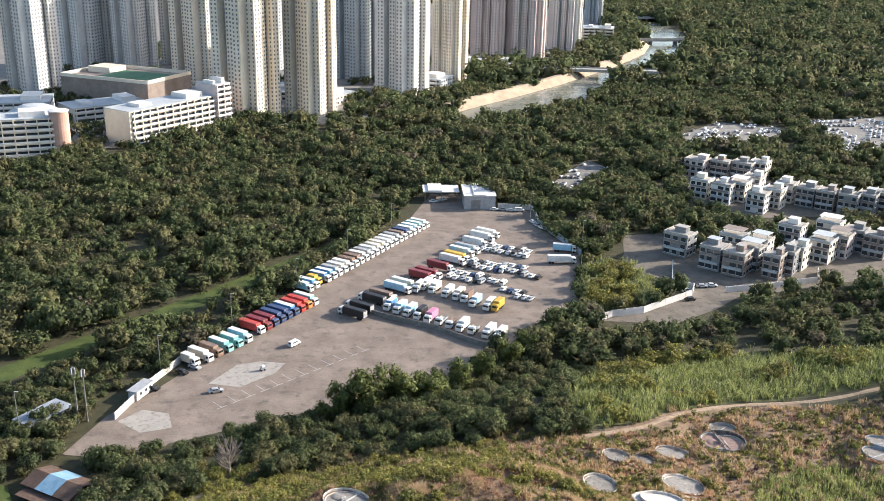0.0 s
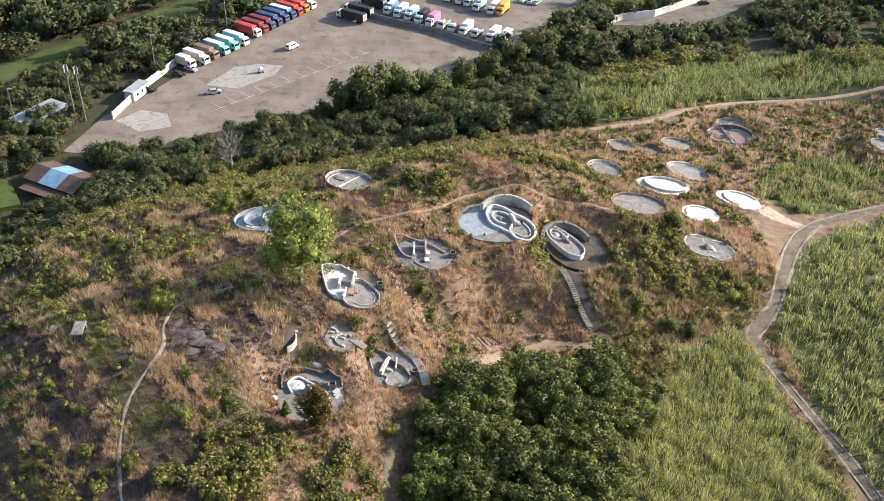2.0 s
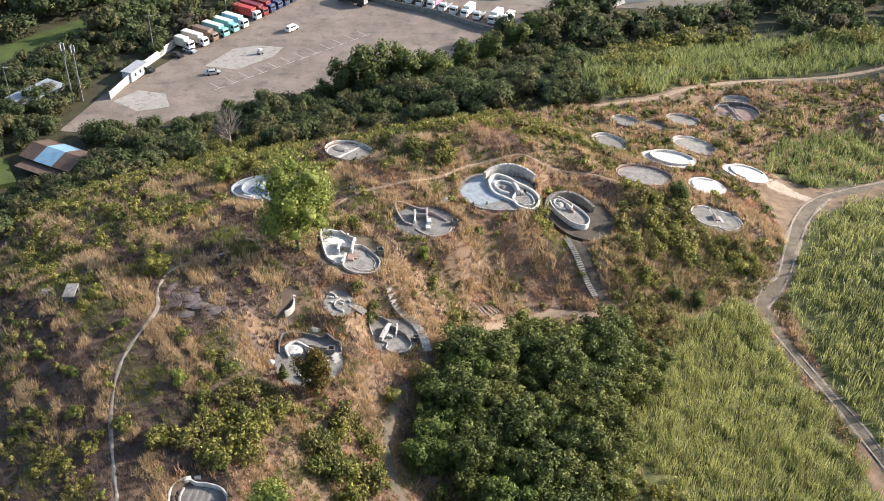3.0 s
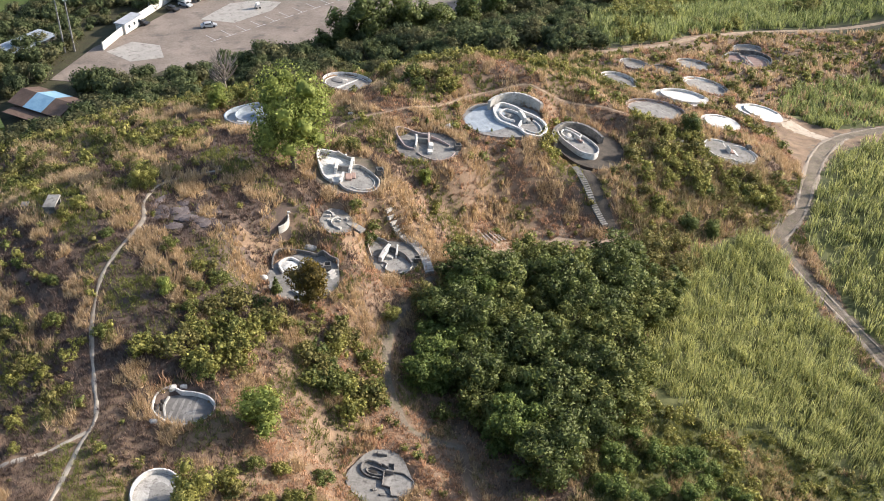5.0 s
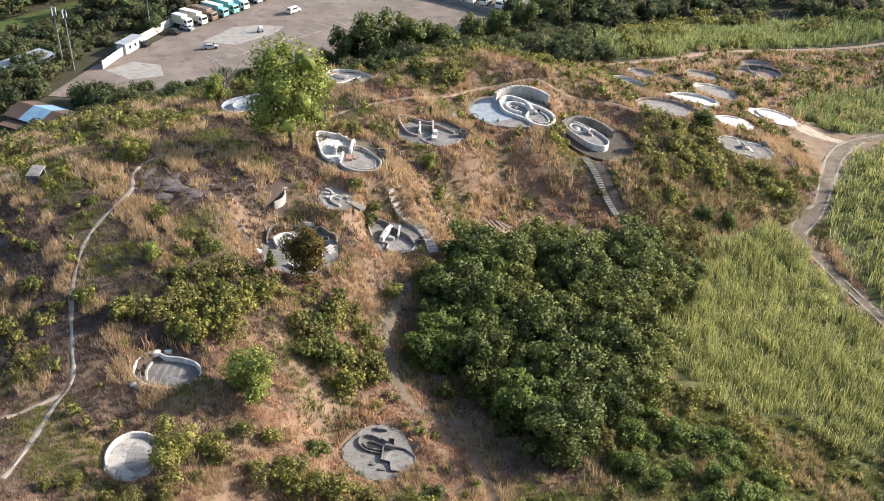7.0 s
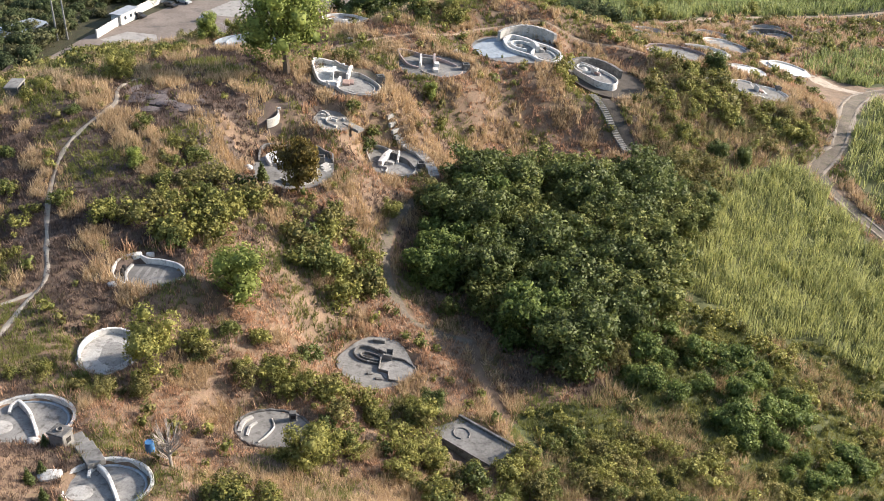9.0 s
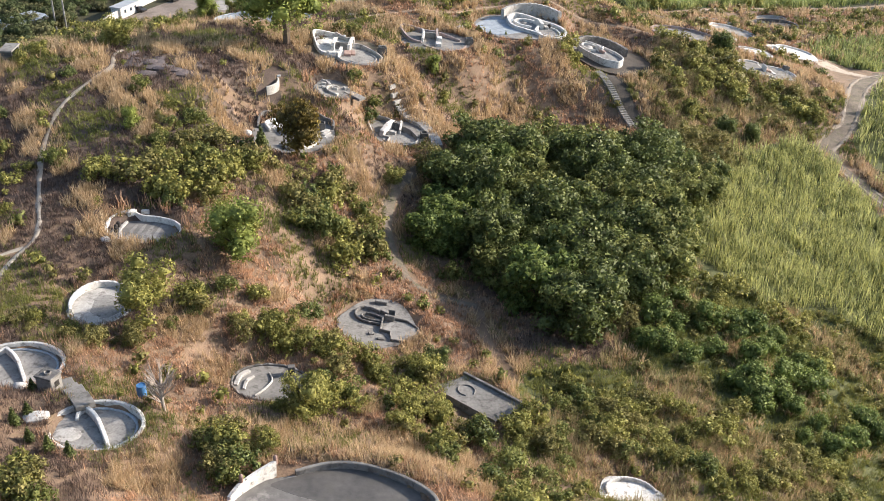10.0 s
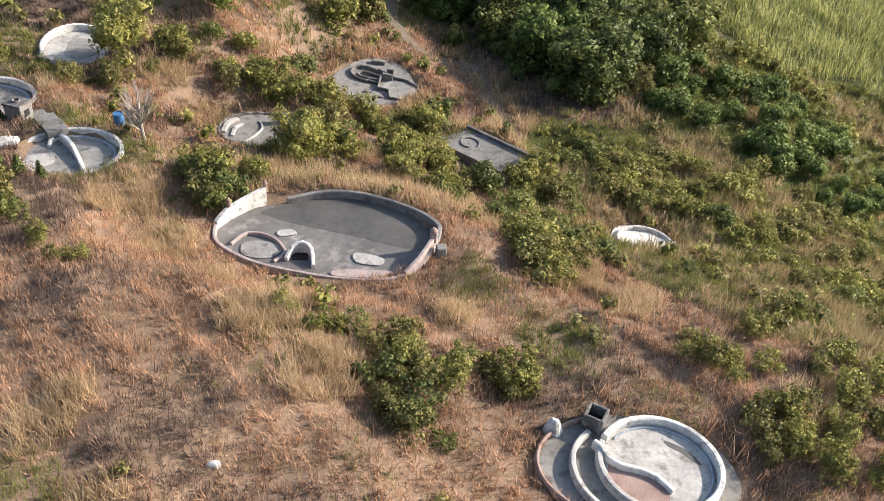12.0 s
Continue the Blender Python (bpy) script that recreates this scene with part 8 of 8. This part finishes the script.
q = thing("ruined_grave", "broken pale concrete slabs of a ruined grave", "grave", plot_pose("Q")[0])
r = random.Random(12)
part("slab", Form().disc(0, 0, 2.3, 2.9, -0.6, 0.0, 20, wobble=0.1), CONCRETE, q)
for i in range(9):
    part("fragment", Form().box(r.uniform(-1.4, 1.4), r.uniform(-1.9, 1.9), 0.12, r.uniform(0.4, 1.1), r.uniform(0.2, 0.5), r.uniform(0.15, 0.4), r.uniform(0, 3), 0.9, 0.03), CONCRETE_PALE, q)
part("ring_wall", Form().ring(0.2, -0.6, 0.9, 1.1, 60, 300, 0.16, -0.2, 0.3, 18), CONCRETE_PALE, q)
part("path_slab", Form().box(2.6, -0.5, -0.05, 2.4, 1.2, 0.3, -0.6, bevel=0.03), CONCRETE, q)

z = float(ground_at(-47, 102.2))
tomb = thing("tomb_table", "pale concrete slab on dark piers in grass", "tomb", pose(-47, 102.2, z, 0, 0, 4))
part("top", Form().box(0, 0, 1.0, 1.5, 2.9, 0.18, bevel=0.03), CONCRETE, tomb)
for s in (-1.2, 1.2):
    part("pier", Form().box(0, s, 0.4, 1.3, 0.3, 1.05), CONCRETE_DARK, tomb)
small = thing("tomb_table", "small weathered grave table in dark grass", "tomb", pose(-51.5, 104.5, float(ground_at(-51.5, 104.5)), 0, 0, 10))
part("top", Form().box(0, 0, 0.5, 0.9, 1.2, 0.12, bevel=0.02), CONCRETE, small)
part("pier", Form().box(0, 0, 0.2, 0.7, 0.9, 0.5), CONCRETE_DARK, small)

# slab with dark kerb among bushes
u = thing("grave", "grey triangular grave slab with dark kerb", "grave", pose(3.1, 59.6, float(PLOTS["U"][2]), 0, 2, -38), "graves on the hill")
part("slab", Form().prism([(-3.4, -1.3), (2.6, -1.3), (3.2, 1.5), (-2.4, 1.5)], -0.8, 0.02), CONCRETE, u)
part("kerb", Form().box(0.4, 1.6, -0.1, 6.0, 0.24, 0.7, 0, bevel=0.03), CONCRETE_DARK, u, "blackened straight kerb")
part("ring", Form().ring(-1.2, 0.1, 0.7, 0.6, 0, 300, 0.12, -0.1, 0.1, 18), CONCRETE_DARK, u)

# burner block and paving between the two round graves
z = float(ground_at(-24.4, 49.3))
burner = thing("incense_burner", "square dark concrete burner with round flue", "burner", pose(-24.4, 49.4, z, 0, 0, -20))
part("body", Form().box(0, 0, 0.45, 1.2, 1.0, 1.1, bevel=0.05), CONCRETE, burner)
part("top", Form().box(0, 0, 1.04, 1.3, 1.1, 0.12, bevel=0.03), CONCRETE_DARK, burner)
part("flue", Form().ring(0, 0, 0.2, 0.2, 0, 360, 0.08, 1.0, 1.22, 14), CONCRETE_DARK, burner)
part("opening", Form().box(0.58, 0, 0.5, 0.08, 0.4, 0.4), SOOT, burner)
walkway = thing("paving", "cracked concrete walkway between two graves", "paving")
for i in range(5):
    x, y = -23.7 + 0.72 * i, 50.0 - 0.95 * i
    part("paving_slab", Form().box(x, y, float(land(x, y)) + 0.02, 1.3, 1.15, 0.4, -0.93, bevel=0.03), CONCRETE, walkway)
barrel = thing("barrel", "blue plastic barrel beside a round grave", "barrel", pose(-18.4, 48.7, float(ground_at(-18.4, 48.7))))
part("drum", Form().tube([(0, 0, -0.05), (0, 0, 0.05), (0, 0, 0.28), (0, 0, 0.3), (0, 0, 0.6), (0, 0, 0.62), (0, 0, 0.86), (0, 0, 0.9)], [0.26, 0.29, 0.29, 0.31, 0.29, 0.31, 0.29, 0.27], 20), BLUE_PLASTIC, barrel)
part("rim", Form().ring(0, 0, 0.27, 0.27, 0, 360, 0.04, 0.88, 0.94, 20, lip=0.01), BLUE_PLASTIC, barrel)


def stone(x, y, sx, sy, h, turn, mat, label, name="boundary_stone", sink=0.25):
    f = Form().disc(0, 0, sx / 2, sy / 2, -sink, h * 0.45, 14, dome=h * 0.55, wobble=0.12)
    ob = solid(name, f, mat, label, "stone")
    ob.matrix_world = pose(x, y, float(ground_at(x, y)), 0, 0, turn)
    return ob


stone(-23.7, 45.4, 1.5, 1.1, 0.35, 20, WHITEWASH, "white rounded offering stone by a grave")
stone(-26.6, 49.9, 0.9, 0.8, 0.3, 0, WHITEWASH, "white rounded offering stone by a grave")
stone(-26.9, 75.4, 1.0, 0.7, 0.3, 30, WHITEWASH, "white rounded boundary stone above a grave")
stone(-27.6, 70.6, 0.9, 0.6, 0.3, 10, WHITEWASH, "white rounded boundary stone beside a grave")
stone(-20.8, 96.6, 0.9, 0.8, 0.5, 10, WHITEWASH, "white broken urn beside a terrace")
stone(-16.0, 103.6, 1.7, 1.2, 0.5, -10, CONCRETE_PALE, "pale rounded stone behind a grave")
stone(-13.7, 139.9, 1.0, 0.9, 0.3, 0, CONCRETE_PALE, "pale stone beside a footpath")
stone(2.2, 138.6, 2.2, 1.2, 0.6, 30, WHITEWASH, "white rubble heap beside a grave")
stone(1.2, 137.2, 1.3, 0.9, 0.5, 60, WHITEWASH, "white rubble heap beside a grave")
stone(48.2, 137.6, 2.6, 1.8, 0.3, 20, CONCRETE, "flat grey slab stone in scrub")
stone(-7.4, 21.5, 0.5, 0.3, 0.2, 10, WHITEWASH, "small white stone in dry grass")
stone(12.6, 32.8, 0.4, 0.3, 0.2, 60, TERRACOTTA, "small brown stone in dry grass")
stone(45.0, 151.5, 0.9, 0.7, 0.5, 60, WHITEWASH, "white stone in scrub")
stone(41.0, 146.0, 0.7, 0.6, 0.4, 10, WHITEWASH, "white stone in scrub")

# rock outcrop on the crest
for i in range(16):
    x, y = -31 + rng.normal(0, 2.6), 102 + rng.normal(0, 1.5)
    stone(x, y, rng.uniform(1.6, 3.8), rng.uniform(1.0, 2.2), rng.uniform(0.12, 0.38), rng.uniform(0, 180), ROCK, "grey-purple weathered rock on the crest", "rock", 0.5)
# planks leaning on the cut bank
for i in range(5):
    x, y = 7.2 + 0.55 * i, 117.6 + 0.35 * i
    f = Form().box(0, 0, 0, 0.25, 3.6 - 0.3 * i, 0.07, 0)
    pl = solid("plank", f, DEAD_WOOD, "grey weathered plank lying on bare soil", "plank", "planks on the bank")
    pl.matrix_world = pose(x, y + 1.4, float(ground_at(x, y + 1.4)) + 0.14, 14, 0, 38 + 4 * i)
# rubble edge of the dark round grave
for i in range(9):
    a = radians(150 + i * 13)
    stone(-12.25 + 2.5 * math.cos(a), 57.93 + 1.9 * math.sin(a), 0.55, 0.4, 0.3, i * 40, WHITEWASH, "white rubble on a grave's edge", "rubble_stone")
px, py = -10.9, 59.2
ub = thing("incense_burner", "small dark brick burner on a grave floor", "burner", pose(px, py, 31.75, 0, 0, 10))
part("body", Form().box(0, 0, 0.3, 0.55, 0.45, 0.75, bevel=0.03), CONCRETE_DARK, ub)
part("opening", Form().box(0, -0.22, 0.3, 0.3, 0.06, 0.3), SOOT, ub)
sheet("pond_green", [(-125, 206), (-108, 194), (-98, 199), (-104, 209), (-118, 218)], MEADOW_MAT, "dull green duckweed pond beside a shed", "water", 0.9, 1.5)
